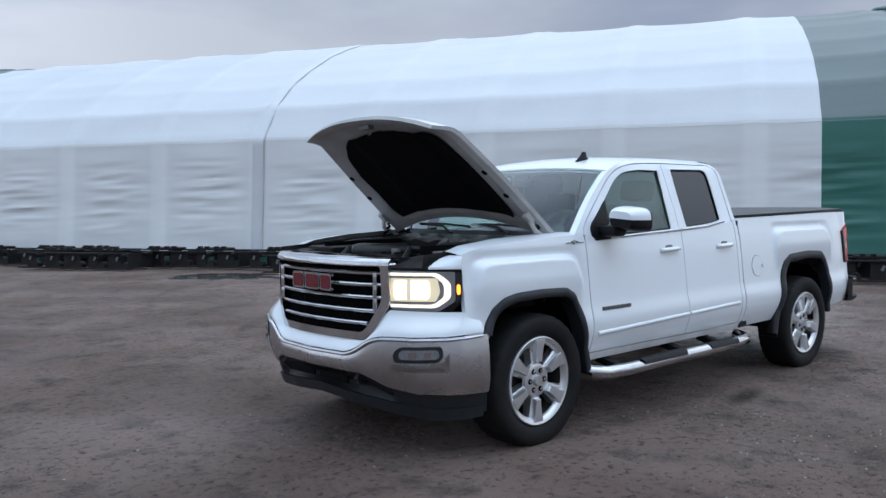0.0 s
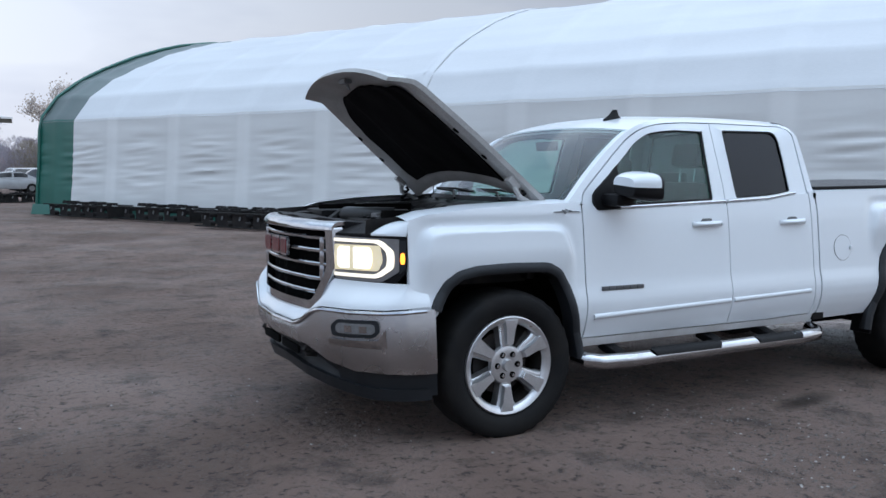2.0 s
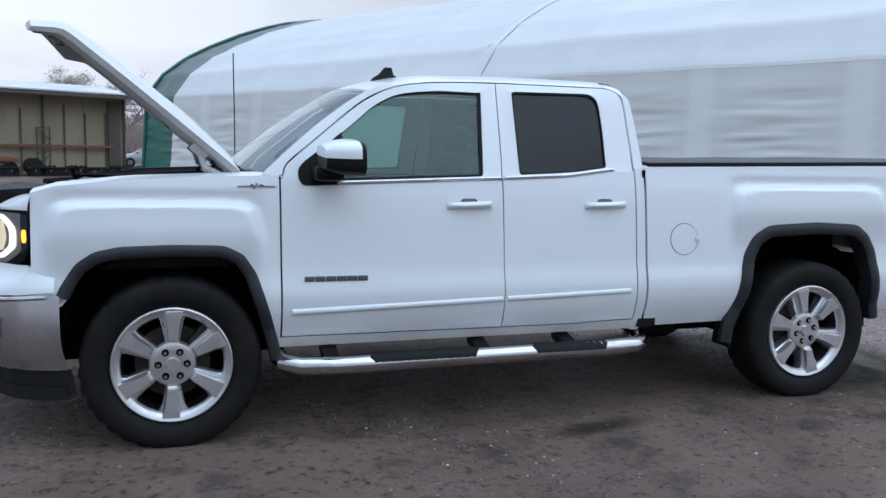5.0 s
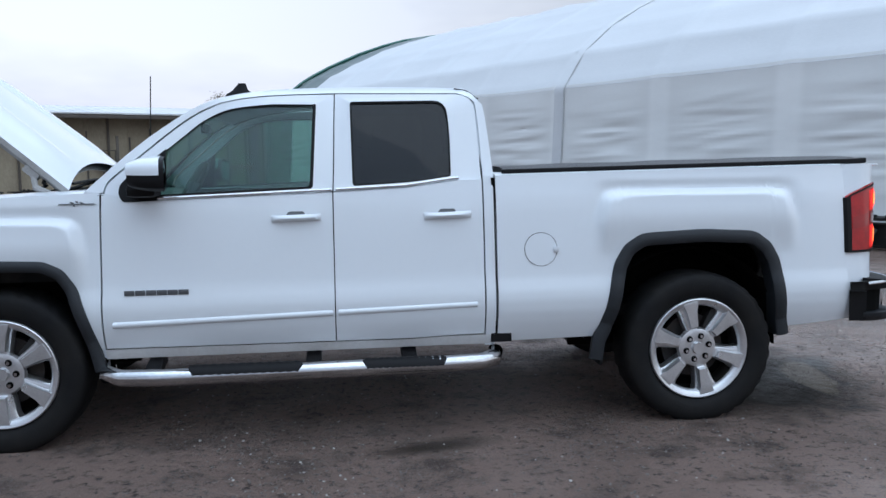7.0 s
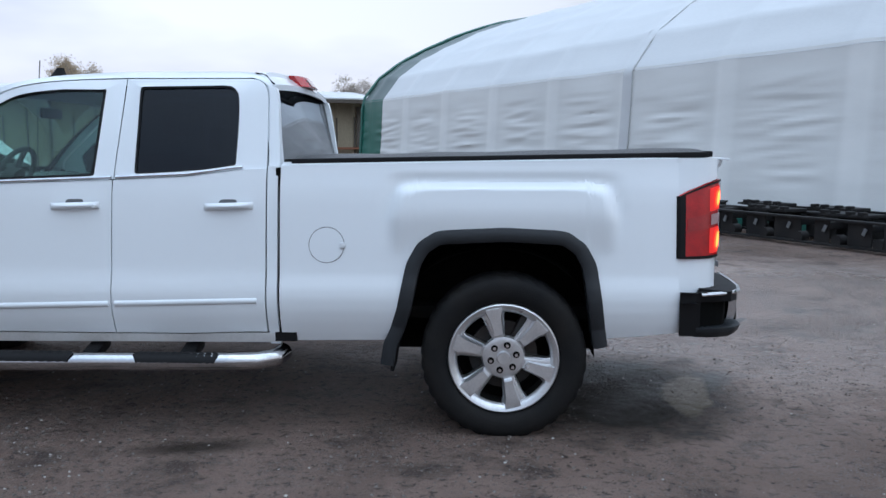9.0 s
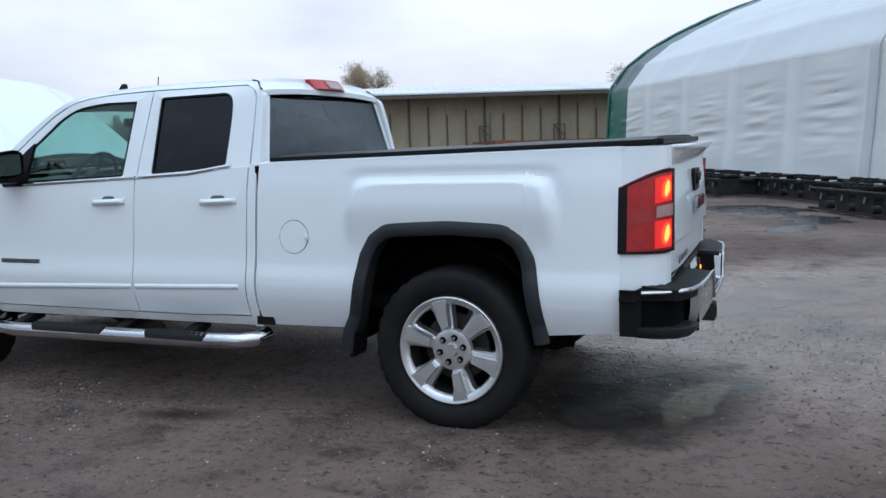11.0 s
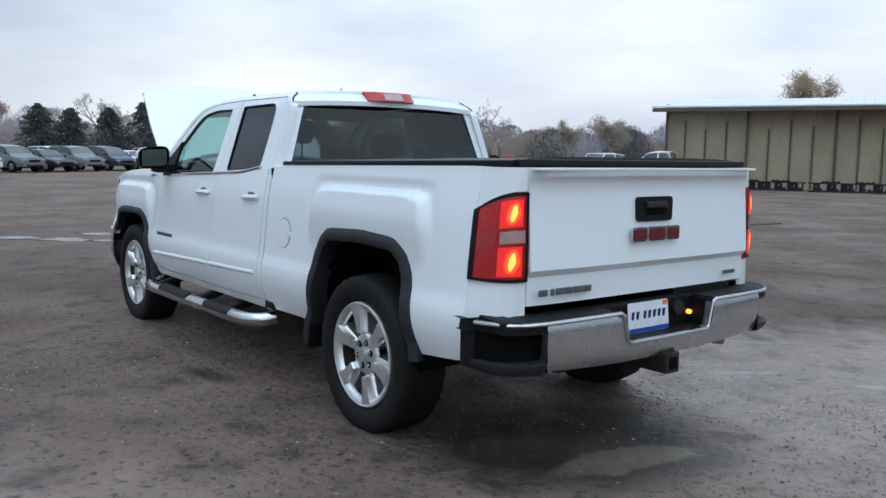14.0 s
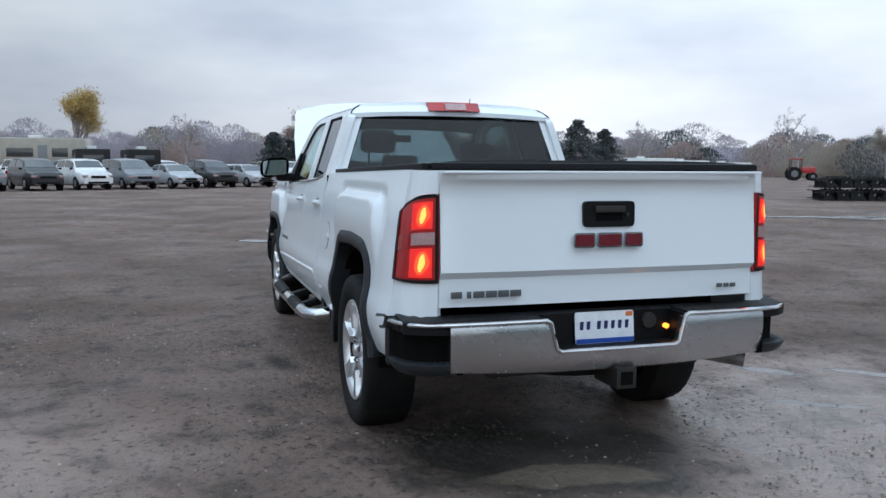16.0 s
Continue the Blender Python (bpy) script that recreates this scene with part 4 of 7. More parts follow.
    mirror = part("door_mirror", plate(sail, lambda p, d, s=s: (p[0], s * (glass_y(p[1]) + 0.014 - d), p[1]), 0.024), black_plastic, truck, "black mirror with a white cap")
    part("mirror_arm", box((0.735, s * 0.965, 1.315), (0.15, 0.17, 0.075), bevel=0.034), black_plastic, mirror)

    def mirror_shell(u, v, s=s, lo=0.0, hi=1.0, grow=0.0):
        """Rounded box section that closes towards the front; the housing toes in towards the door at its back."""
        a = 2 * math.pi * u
        t = lo + (hi - lo) * v
        w, h, q = 0.122 + grow, 0.080 + grow, 3.8
        cx, sz = math.cos(a), math.sin(a)
        k = (abs(cx) ** q + abs(sz) ** q) ** (-1 / q)
        taper = (1 - (1 - t) ** 2.8 * 0.34)
        return (0.690 + 0.172 * t + 0.018 * cx * k * (0.5 + 0.5 * t), s * (1.074 + w * cx * k * taper), 1.395 + (h * sz * k - 0.012 * cx * k) * taper)

    shell = bmesh.new()
    rows = add_grid(shell, mirror_shell, 28, 10)
    shell.faces.new(rows[0][:-1])
    part("mirror_housing", shell, black_plastic, mirror)
    cap = bmesh.new()
    rows = add_grid(cap, lambda u, v, s=s: mirror_shell(0.01 + 0.48 * u, v, s, -0.03, 0.88, 0.004), 18, 8)
    cap.faces.new(rows[0])
    part("mirror_cap", cap, white_paint, mirror, "white mirror cap")
    part("mirror_face", plate(rounded([(-0.100, -0.060), (0.100, -0.070), (0.100, 0.056), (-0.100, 0.067)], 0.026), lambda p, d, s=s: (0.858 + 0.14 * p[0] - d, s * (1.074 + p[0]), 1.396 + p[1]), 0.004), mirror_glass, mirror, "dark mirror glass")

    # wheel-arch flares
    for name, grow, pts, reach in (("arch_flare", 0.0, [(-0.452, 0.735), (-0.435, 0.775), (-0.38, 0.86), (-0.315, 0.905), (-0.22, 0.925), (0.0, 0.932), (0.23, 0.925), (0.30, 0.89), (0.352, 0.81), (0.41, 0.63), (0.452, 0.48), (0.468, 0.40)], 0.045),
                             ("arch_flare", 0.0, [(3.085, 0.36), (3.10, 0.46), (3.13, 0.52), (3.17, 0.64), (3.215, 0.86), (3.26, 0.94), (3.33, 0.985), (3.65, 1.0), (3.93, 0.985), (4.00, 0.935), (4.04, 0.86), (4.075, 0.62), (4.10, 0.46)], 0.060)):
        cx = sum(p[0] for p in pts) / len(pts)
        fine = []
        for i in range(len(pts) - 1):
            for j in range(3):
                t = j / 3
                fine.append((pts[i][0] + (pts[i + 1][0] - pts[i][0]) * t, pts[i][1] + (pts[i + 1][1] - pts[i][1]) * t))
        fine.append(pts[-1])
        for _ in range(3):
            fine = [fine[0]] + [(a[0] * w + b[0] * (1 - w), a[1] * w + b[1] * (1 - w)) for a, b in zip(fine[1:], fine[2:]) for w in ((0.5,) if len(fine) > 200 else (0.75, 0.25))] + [fine[-1]]
        bm = bmesh.new()
        path = []
        for i, (x, z) in enumerate(fine):
            a, b = fine[max(0, i - 1)], fine[min(len(fine) - 1, i + 1)]
            d = Vector((b[0] - a[0], 0, b[1] - a[1])).normalized()
            out = Vector((-d.z, 0, d.x))
            path.append(((x, s * (side_y(x, max(z, 0.55)) + 0.0), z), out, (0, s, 0)))
        add_sweep(bm, path, [(grow - 0.010, -0.09), (grow - 0.010, 0.014), (grow, 0.022), (reach * 0.6, 0.022), (reach, 0.008), (reach, -0.02)])
        part(name, bm, flare_plastic, truck, "dark plastic wheel-arch flare", angle=50)
    # inner liners
    for x, z0 in ((0.0, 0.44), (3.6, 0.50)):
        bm = bmesh.new()
        add_grid(bm, lambda u, v, x=x, s=s: (x - 0.50 * math.cos(math.pi * u), s * (0.93 - 0.42 * v), 0.40 + 0.55 * math.sin(math.pi * u) ** 0.7), 18, 4)
        part("wheel_well", bm, underbody, truck)
        part("well_wall", box((x, s * 0.52, 0.80), (1.15, 0.03, 0.9)), underbody, truck)
        part("well_top", box((x, s * 0.70, 1.06), (1.15, 0.42, 0.03)), underbody, truck)
    part("mud_flap", box((3.10, s * 0.90, 0.44), (0.02, 0.16, 0.22), (0, 8, 0), bevel=0.006), black_plastic, truck)
    part("cab_corner_guard", plate([(2.49, 0.475), (2.60, 0.475), (2.60, 0.55), (2.565, 0.575), (2.53, 0.575), (2.49, 0.52)], lambda p, d, s=s: (p[0], s * (0.955 - d), p[1]), 0.08), black_plastic, truck, "black plastic corner guard")
    # rear corner of the bed, round the tail lamp
    def corner(u, v, lo, hi, s=s, out=0.0):
        x, y = interp([(p[0], p[1]) for p in TAIL_PLAN], u), interp([(p[0], p[2]) for p in TAIL_PLAN], u)
        z = lo(u) + (hi(u) - lo(u)) * v
        dz = side_y(4.4, z) - side_y(4.4, 1.0)
        nx, ny = (0.2 + 0.8 * u), (1 - 0.9 * u)
        return (x + out * nx, s * (y + dz * (1 - u) + out * ny), z)
    lo_t, hi_t = lambda a: 0.908 + 0.004 * a, lambda a: 1.293 - 0.080 * (1 - a) ** 2.4
    us = [i / 14 for i in range(15)]
    part("bed_corner", sheet(lambda u, v: corner(u, v, lambda a: hi_t(a) + 0.004, lambda a: 1.398), 0, 0, (-0.02, -s * 0.02, 0), us, [0, 0.5, 1]), white_paint, truck, "white upper rear corner of the bed")
    part("bed_corner", sheet(lambda u, v: corner(u, v, lambda a: 0.535 + 0.22 * sstep(0.2, 0.75, a), lambda a: 0.905), 0, 0, (-0.02, -s * 0.02, 0), us, [0, 0.25, 0.5, 0.75, 1]), white_paint, truck, "white lower rear corner of the bed")
    part("bed_corner_cap", plate([(4.49, 0.968), (4.60, 0.955), (4.66, 0.925), (4.69, 0.87), (4.705, 0.81), (4.49, 0.79)], lambda p, d, s=s: (p[0], s * p[1] * (0.912 if p[1] > 0.85 else 0.97), 1.396 - d), 0.02), white_paint, truck)
    # tail lamp
    lamp = part("tail_lamp", sheet(lambda u, v: corner(0.985 * u, v, lo_t, hi_t, out=0.012), 0, 0, (-0.012, -s * 0.012, 0), us, [j / 8 for j in range(9)]), red_lens, truck, "red tail lamp, lit")
    edge = bmesh.new()
    add_grid(edge, lambda u, v: corner(u * 0.075, v, lo_t, hi_t, out=0.016), 3, 8)
    add_grid(edge, lambda u, v: Vector(corner(0, v, lo_t, hi_t, out=0.016)) + Vector((-0.017 * (1 - u), -s * 0.010 * (1 - u), 0)), 2, 8)
    add_grid(edge, lambda u, v: corner(0.95 + 0.05 * u, v, lo_t, hi_t, out=0.016), 2, 8)
    add_grid(edge, lambda u, v: corner(u, v * 0.035, lo_t, hi_t, out=0.015), 14, 1)
    add_grid(edge, lambda u, v: corner(u, 0.97 + v * 0.03, lo_t, hi_t, out=0.015), 14, 1)
    part("lamp_border", edge, black_plastic, lamp, "smoked lamp border")
    part("reverse_lens", sheet(lambda u, v: corner(0.50 + 0.44 * u, 0.44 + 0.14 * v, lo_t, hi_t, out=0.017), 6, 2), clear_lens, lamp, "pale reversing lens")
    part("smoked_lens", sheet(lambda u, v: corner(0.10 + 0.34 * u, 0.40 + 0.20 * v, lo_t, hi_t, out=0.0155), 5, 2), smoked_red, lamp, "smoked red lens band")
    for v0, v1 in ((0.62, 0.93), (0.06, 0.40)):
        part("lamp_reflector", sheet(lambda u, v, a=v0, b=v1: corner(0.48 + 0.42 * u, a + (b - a) * v, lo_t, hi_t, out=0.014), 6, 4), lamp_tail_halo, lamp, "glowing red reflector")
        for nm, wd, lo_v, hi_v, mat, off, lb in (("lamp_halo", 0.26, 0.10, 0.90, lamp_tail_ring, 0.0165, "orange-red glow round the bulb"), ("lamp_bulb", 0.12, 0.20, 0.80, lamp_tail, 0.019, "glowing bulb")):
            part(nm, sheet(lambda u, v, a=v0, b=v1, wd=wd, l0=lo_v, l1=hi_v, off=off: corner(0.70 + 0.05 * v + wd * (u - 0.5) * math.sin(math.pi * (0.04 + 0.92 * v)) ** 0.7 * (1 + 0.08 * math.sin(9 * v + 4 * u)), a + (b - a) * (l0 + (l1 - l0) * v), lo_t, hi_t, out=off), 6, 14), mat, lamp, lb)
    # side step: chrome tube with three black treads
    pts = [(0.50, 0.90, 0.40), (0.52, 0.98, 0.385), (0.60, 1.04, 0.378), (0.80, 1.055, 0.376), (2.25, 1.055, 0.392), (2.42, 1.04, 0.394), (2.50, 0.98, 0.398), (2.52, 0.90, 0.41)]
    step_bar = part("side_step", tube([(x, s * y, z) for x, y, z in pts], 0.045, 14), chrome, truck, "chrome side step tube with black treads")
    for x0, x1 in ((0.93, 1.50), (1.80, 2.24)):
        bm = bmesh.new()
        add_grid(bm, lambda u, v, a=x0, b=x1, s=s: (a + (b - a) * u + 0.05 * (0.5 - u) * abs(v - 0.5) * 2, s * (1.055 + 0.050 * math.cos(0.15 + 1.9 * v)), 0.385 + 0.050 * math.sin(0.15 + 1.9 * v) + (0.004 if int(u * 24) % 2 else 0)), 24, 6)
        part("step_tread", bm, black_plastic, step_bar, "black ribbed tread")
    for x in (0.75, 1.55, 2.05):
        part("step_bracket", box((x, s * 0.94, 0.415), (0.08, 0.20, 0.05), (s * -14, 0, 0), bevel=0.01), black_plastic, step_bar)
    # badges, as plain bars in their colour
    for k, wdt in enumerate((0.049, 0.049, 0.049, 0.05, 0.05, 0.05)):
        x = 0.62 + 0.053 * k
        part("door_badge", box((x + 0.024, s * (side_y(x, 0.80) + 0.005), 0.798), (wdt, 0.008, 0.026), bevel=0.002), badge_grey, truck, "grey badge bar")
    badge = part("fender_badge", plate([(0.305, 1.2445), (0.49, 1.2445), (0.48, 1.250), (0.315, 1.250)], lambda p, d, s=s: (p[0], s * (side_y(p[0], p[1]) + 0.006 - d), p[1]), 0.006), badge_grey, truck, "small grey badge")
    for x, z, w in ((0.375, 1.254, 0.018), (0.398, 1.259, 0.014), (0.422, 1.253, 0.020), (0.385, 1.240, 0.012)):
        part("badge_bar", box((x, s * (side_y(x, z) + 0.004), z), (w, 0.008, 0.007), (0, 20, 0), bevel=0.002), badge_grey, badge)

# fuel flap on the driver's side
a_out = [(2.76 + 0.0898 * math.cos(2 * math.pi * i / 32), 0.968 + 0.0898 * math.sin(2 * math.pi * i / 32)) for i in range(32)]
a_in = [(2.76 + 0.087 * math.cos(2 * math.pi * i / 32), 0.968 + 0.087 * math.sin(2 * math.pi * i / 32)) for i in range(32)]
flap = part("fuel_flap", plate(a_in, lambda p, d: (p[0], -(side_y(p[0], p[1]) + 0.003 - d), p[1]), 0.004), white_paint, truck, "round white fuel flap")
part("flap_gap", plate(a_out, lambda p, d: (p[0], -(side_y(p[0], p[1]) + 0.0015 - d), p[1]), 0.003, [a_in]), gap_black, flap)
part("flap_tab", box((2.842, -(side_y(2.84, 0.968) + 0.008), 0.968), (0.028, 0.014, 0.028), bevel=0.005), white_paint, flap)

# roof, windscreen, back of the cab
ROOF = [(0.975, 1.738), (1.072, 1.777), (1.20, 1.808), (1.38, 1.833), (1.72, 1.85), (2.27, 1.846), (2.40, 1.822), (2.455, 1.77)]


def roof_at(u, v):
    x = interp([(0, 0.975), (0.08, 1.072), (0.16, 1.20), (0.3, 1.38), (0.55, 1.72), (0.88, 2.27), (0.96, 2.40), (1, 2.46)], u)
    w = 2 * v - 1
    z = interp(ROOF, x)
    half = glass_y(z) + 0.002
    x2 = x - (0.07 * (1 - u) - 0.03 * u) * (1 - w * w)
    return (x2, half * w, z + (0.034 - 0.010 * sstep(0.1, 0.7, u)) * (1 - abs(w) ** 2.6))


part("roof", sheet(roof_at, 0, 0, (0, 0, -0.03), [i / 30 for i in range(31)], [j / 24 for j in range(25)]), white_paint, truck, "white roof")
part("headliner", sheet(lambda u, v: Vector(roof_at(0.01 + 0.97 * u, 0.04 + 0.92 * v)) + Vector((0, 0, -0.036)), 20, 16, (0, 0, -0.01)), headliner_cloth, truck)
fin = bmesh.new()
for (x0, x1, hw, z) in ((1.055, 1.245, 0.032, 1.795), (1.075, 1.24, 0.026, 1.828), (1.115, 1.20, 0.014, 1.855), (1.148, 1.188, 0.006, 1.893)):
    for k in range(12):
        a = 2 * math.pi * k / 12
        fin.verts.new(((x0 + x1) / 2 + (x1 - x0) / 2 * math.cos(a), -0.39 + hw * math.sin(a), z))
fin.verts.ensure_lookup_table()
for j in range(3):
    for k in range(12):
        fin.faces.new([fin.verts[i] for i in (j * 12 + k, j * 12 + (k + 1) % 12, j * 12 + 12 + (k + 1) % 12, j * 12 + 12 + k)])
fin.faces.new(fin.verts[36:48])
part("antenna_fin", fin, black_plastic, truck, "black shark-fin antenna")
part("whip_antenna", tube([(0.40, 0.74, 1.30), (0.40, 0.78, 1.70), (0.40, 0.85, 2.06)], 0.004, 6), black_plastic, truck, "thin black whip antenna")


def screen_at(u, v):
    w = 2 * u - 1
    xb, zb, hb = 0.43 - 0.20 * (1 - w * w), 1.285, 0.86
    xt, zt, ht = 0.975 - 0.07 * (1 - w * w), 1.736 + 0.034 * (1 - abs(w) ** 2.6), 0.745
    t = v
    return (xb + (xt - xb) * t, w * (hb + (ht - hb) * t), zb + (zt - zb) * t + 0.034 * math.sin(math.pi * t))


screen = part("windscreen", sheet(screen_at, 20, 10), clear_glass, truck, "green-tinted windscreen")
screen.visible_shadow = False
part("screen_border", sheet(lambda u, v: Vector(screen_at(u, 0.0 + 0.05 * v)) + Vector((-0.004, 0, 0.004)), 20, 1), black_plastic, screen, "black screen border")
part("screen_border", sheet(lambda u, v: Vector(screen_at(u, 0.965 + 0.035 * v)) + Vector((0.004, 0, -0.004)), 20, 1), black_plastic, screen, "black screen border")
for u0 in (0.0, 0.965):
    part("screen_border", sheet(lambda u, v, u0=u0: Vector(screen_at(u0 + 0.035 * u, v)) + Vector((0.004, 0, -0.004)), 1, 12), black_plastic, screen, "black screen border")
part("cowl", sheet(lambda u, v: (0.05 + 0.30 * v + 0.14 * (2 * u - 1) ** 2 * (1 - v), 0.86 * (2 * u - 1), 1.245 + 0.04 * v + 0.01 * math.sin(40 * u)), 40, 4, (0, 0, -0.05)), black_plastic, truck, "black cowl panel")
for y0, y1 in ((-0.62, -0.02), (-0.05, 0.55)):
    wiper = part("wiper", tube([(0.20, y0 + 0.1, 1.30), (0.30, (y0 + y1) / 2, 1.345), (0.335, y1, 1.355)], 0.009, 6), black_plastic, truck, "black wiper arm")
    part("wiper_blade", tube([(0.29, y0, 1.345), (0.315, (y0 + y1) / 2, 1.36), (0.33, y1, 1.36)], 0.008, 6), black_plastic, wiper)


def back_x(z):
    return 2.56 - 0.085 * (z - 1.30) / 0.5 - 0.05 * sstep(1.74, 1.84, z)


rear_hole = rounded([(-0.785, 1.36), (0.785, 1.36), (0.640, 1.797), (-0.640, 1.797)], [0.03, 0.03, 0.05, 0.05])
back_out = [(-0.89, 1.30), (0.89, 1.30), (0.735, 1.765), (0.70, 1.81), (0.655, 1.832), (0.60, 1.846), (0.45, 1.855), (0.2, 1.864), (0, 1.867), (-0.2, 1.864), (-0.45, 1.855), (-0.60, 1.846), (-0.655, 1.832), (-0.70, 1.81), (-0.735, 1.765)]
put_back = lambda p, d: (back_x(p[1]) - 0.04 * (p[0] / 0.85) ** 2 - d, p[0], p[1])
cab_back = part("cab_back", plate(back_out, put_back, 0.04, [rear_hole]), white_paint, truck, "white back of the cab")
part("cab_back_lower", box((2.53, 0, 0.92), (0.04, 1.76, 0.80)), white_paint, truck)
# one pane with two dividing bars of a sliding window
back_glass = part("rear_window", plate(rear_hole, lambda p, d: (put_back(p, d)[0] - 0.002, p[0], p[1]), 0.004), rear_glass, truck, "dark tinted rear window")
back_glass.visible_shadow = False
part("window_seal", plate(rear_hole, lambda p, d: (put_back(p, d)[0] - 0.012, p[0], p[1]), 0.006, [[(p[0] * 0.985, 1.57 + (p[1] - 1.57) * 0.965) for p in rear_hole]]), black_plastic, back_glass)
for s in (-1, 1):
    ditch = []
    for i in range(9):
        x, y, z = roof_at(0.90 + 0.10 * i / 8, 0.5 + s * 0.49)
        ditch.append((x, y, z + 0.002))
    part("roof_ditch", tube(ditch[2:], 0.006, 6), black_plastic, truck, "thin black roof ditch strip")
stop = part("high_stop_lamp", sheet(lambda u, v: (2.520 - 0.05 * v + 0.012 * math.sin(math.pi * u) - 0.03 * (2 * u - 1) ** 4, -0.19 + 0.38 * u, 1.80 + 0.062 * v), 20, 4, (-0.05, 0, 0)), red_lens, truck, "red high stop lamp, unlit")
part("cargo_lens", sheet(lambda u, v: (2.524 - 0.05 * (0.12 + 0.76 * v) + 0.012 * math.sin(math.pi * (0.3 + 0.4 * u)), -0.076 + 0.152 * u, 1.80 + 0.062 * (0.12 + 0.76 * v)), 8, 3), clear_lens, stop, "clear cargo lamp lens")

# cab inside
for y, rest in ((-0.40, 1.60), (0.40, 1.51)):
    seat = part("front_seat", join(box((1.40, y, 0.86), (0.52, 0.52, 0.18), (0, -4, 0), 0.05), box((1.71, y, 1.13), (0.15, 0.50, 0.58), (0, 14, 0), 0.06)), cab_cloth, truck, "dark cloth front seat")
    part("headrest", box((1.84, y, rest), (0.12, 0.27, 0.17), (0, 12, 0), 0.045), cab_cloth, seat)
    for dy in (-0.07, 0.07):
        part("headrest_post", cyl((1.81, y + dy, 1.36), (1.83, y + dy, rest - 0.05), 0.008, seg=8), chrome, seat)
part("rear_bench", join(box((2.15, 0, 0.84), (0.42, 1.30, 0.18), None, 0.05), box((2.40, 0, 1.12), (0.12, 1.30, 0.50), (0, 8, 0), 0.05)), cab_cloth, truck, "dark cloth rear bench")
for y in (-0.38, 0.38):
    part("rear_headrest", box((2.42, y, 1.42), (0.09, 0.25, 0.14), None, 0.03), cab_cloth, truck)
part("dashboard", sheet(lambda u, v: (0.34 + 0.42 * v - 0.06 * math.sin(math.pi * u), -0.80 + 1.6 * u, 1.265 + 0.02 * math.sin(math.pi * v) - 0.16 * max(0, v - 0.75) + 0.035 * math.exp(-((u - 0.25) / 0.12) ** 2) * v), 30, 8, (0, 0, -0.28)), cab_trim, truck, "dark dashboard")
wheel_bm = bmesh.new()
wm = pose(0.86, -0.40, 1.28, 0, -62, 0)
ring_path = [(wm @ Vector((0.185 * math.cos(a), 0.185 * math.sin(a), 0)), (wm.to_3x3() @ Vector((math.cos(a), math.sin(a), 0))), wm.to_3x3() @ Vector((0, 0, 1))) for a in [2 * math.pi * i / 28 for i in range(28)]]
add_sweep(wheel_bm, ring_path, [(0.015 * math.cos(k), 0.015 * math.sin(k)) for k in [2 * math.pi * i / 8 for i in range(8)]], closed=True)
for a in (0, 130, 230):
    p = wm @ Vector((0.17 * math.cos(radians(a)), 0.17 * math.sin(radians(a)), 0))
    add_cyl(wheel_bm, wm @ Vector((0, 0, 0)), p, 0.016, seg=6)
add_cyl(wheel_bm, wm @ Vector((0, 0, -0.03)), wm @ Vector((0, 0, 0.03)), 0.07)
add_cyl(wheel_bm, wm @ Vector((0, 0, 0.0)), wm @ Vector((0, 0, -0.22)), 0.035)
part("steering_wheel", wheel_bm, cab_trim, truck, "dark steering wheel")
part("inside_mirror", box((0.90, -0.0, 1.655), (0.03, 0.24, 0.065), None, 0.015), black_plastic, truck)
for s in (-1, 1):
    part("inner_door_panel", sheet(lambda u, v, s=s: (0.55 + 1.9 * u, s * (0.80 + 0.03 * math.sin(9 * v)), 0.55 + 0.72 * v), 10, 8), cab_trim, truck)

# bed: floor, tonneau, tailgate
part("bed_floor", box((3.55, 0, 0.60), (2.0, 1.60, 0.06)), underbody, truck)
part("bed_front", box((2.57, 0, 0.95), (0.03, 1.60, 0.80)), underbody, truck)
ton = bmesh.new()
add_grid(ton, lambda u, v: (2.585 + 2.055 * u, 0.845 * (2 * v - 1), interp(BED_TOP, 2.585 + 2.055 * u) + 0.03 + 0.018 * (1 - (2 * v - 1) ** 6) - 0.006 * math.sin(3 * math.pi * u) ** 2), 40, 14)
rim_in(ton, (0, 0, -0.028))
cover = part("tonneau_cover", ton, tonneau_vinyl, truck, "black vinyl tonneau cover")
for s in (-1, 1):
    part("cover_rail", box((3.61, s * 0.848, 1.397), (2.08, 0.035, 0.028), (0, -1.0, 0), 0.006), black_plastic, cover, "black cover rail")
part("cover_rear_bar", box((4.655, 0, 1.418), (0.05, 1.66, 0.03), None, 0.01), black_plastic, cover)


def gate_x(z):
    return interp([(0.80, 4.726), (0.925, 4.726), (0.955, 4.752), (1.27, 4.730), (1.32, 4.728), (1.345, 4.740), (1.362, 4.760), (1.385, 4.768), (1.395, 4.762)], z)


gz = [0.80, 0.86, 0.925, 0.933, 0.946, 0.955, 1.0, 1.1, 1.2, 1.27, 1.30, 1.33, 1.345, 1.36, 1.375, 1.388, 1.395]
gate = part("tailgate", sheet(lambda u, v: (gate_x(v) - 0.018 * (2 * u - 1) ** 4 - max(0.0, gate_x(v) - 4.732) * sstep(0.92, 1.0, abs(2 * u - 1)) * (v > 1.3), -0.803 + 1.606 * u, v), 0, 0, (-0.06, 0, 0), [i / 24 for i in range(25)], gz), white_paint, truck, "white tailgate with a lipped top edge", angle=24)
part("tailgate_top", box((4.72, 0, 1.392), (0.10, 1.60, 0.012), None, 0.004), white_paint, gate)
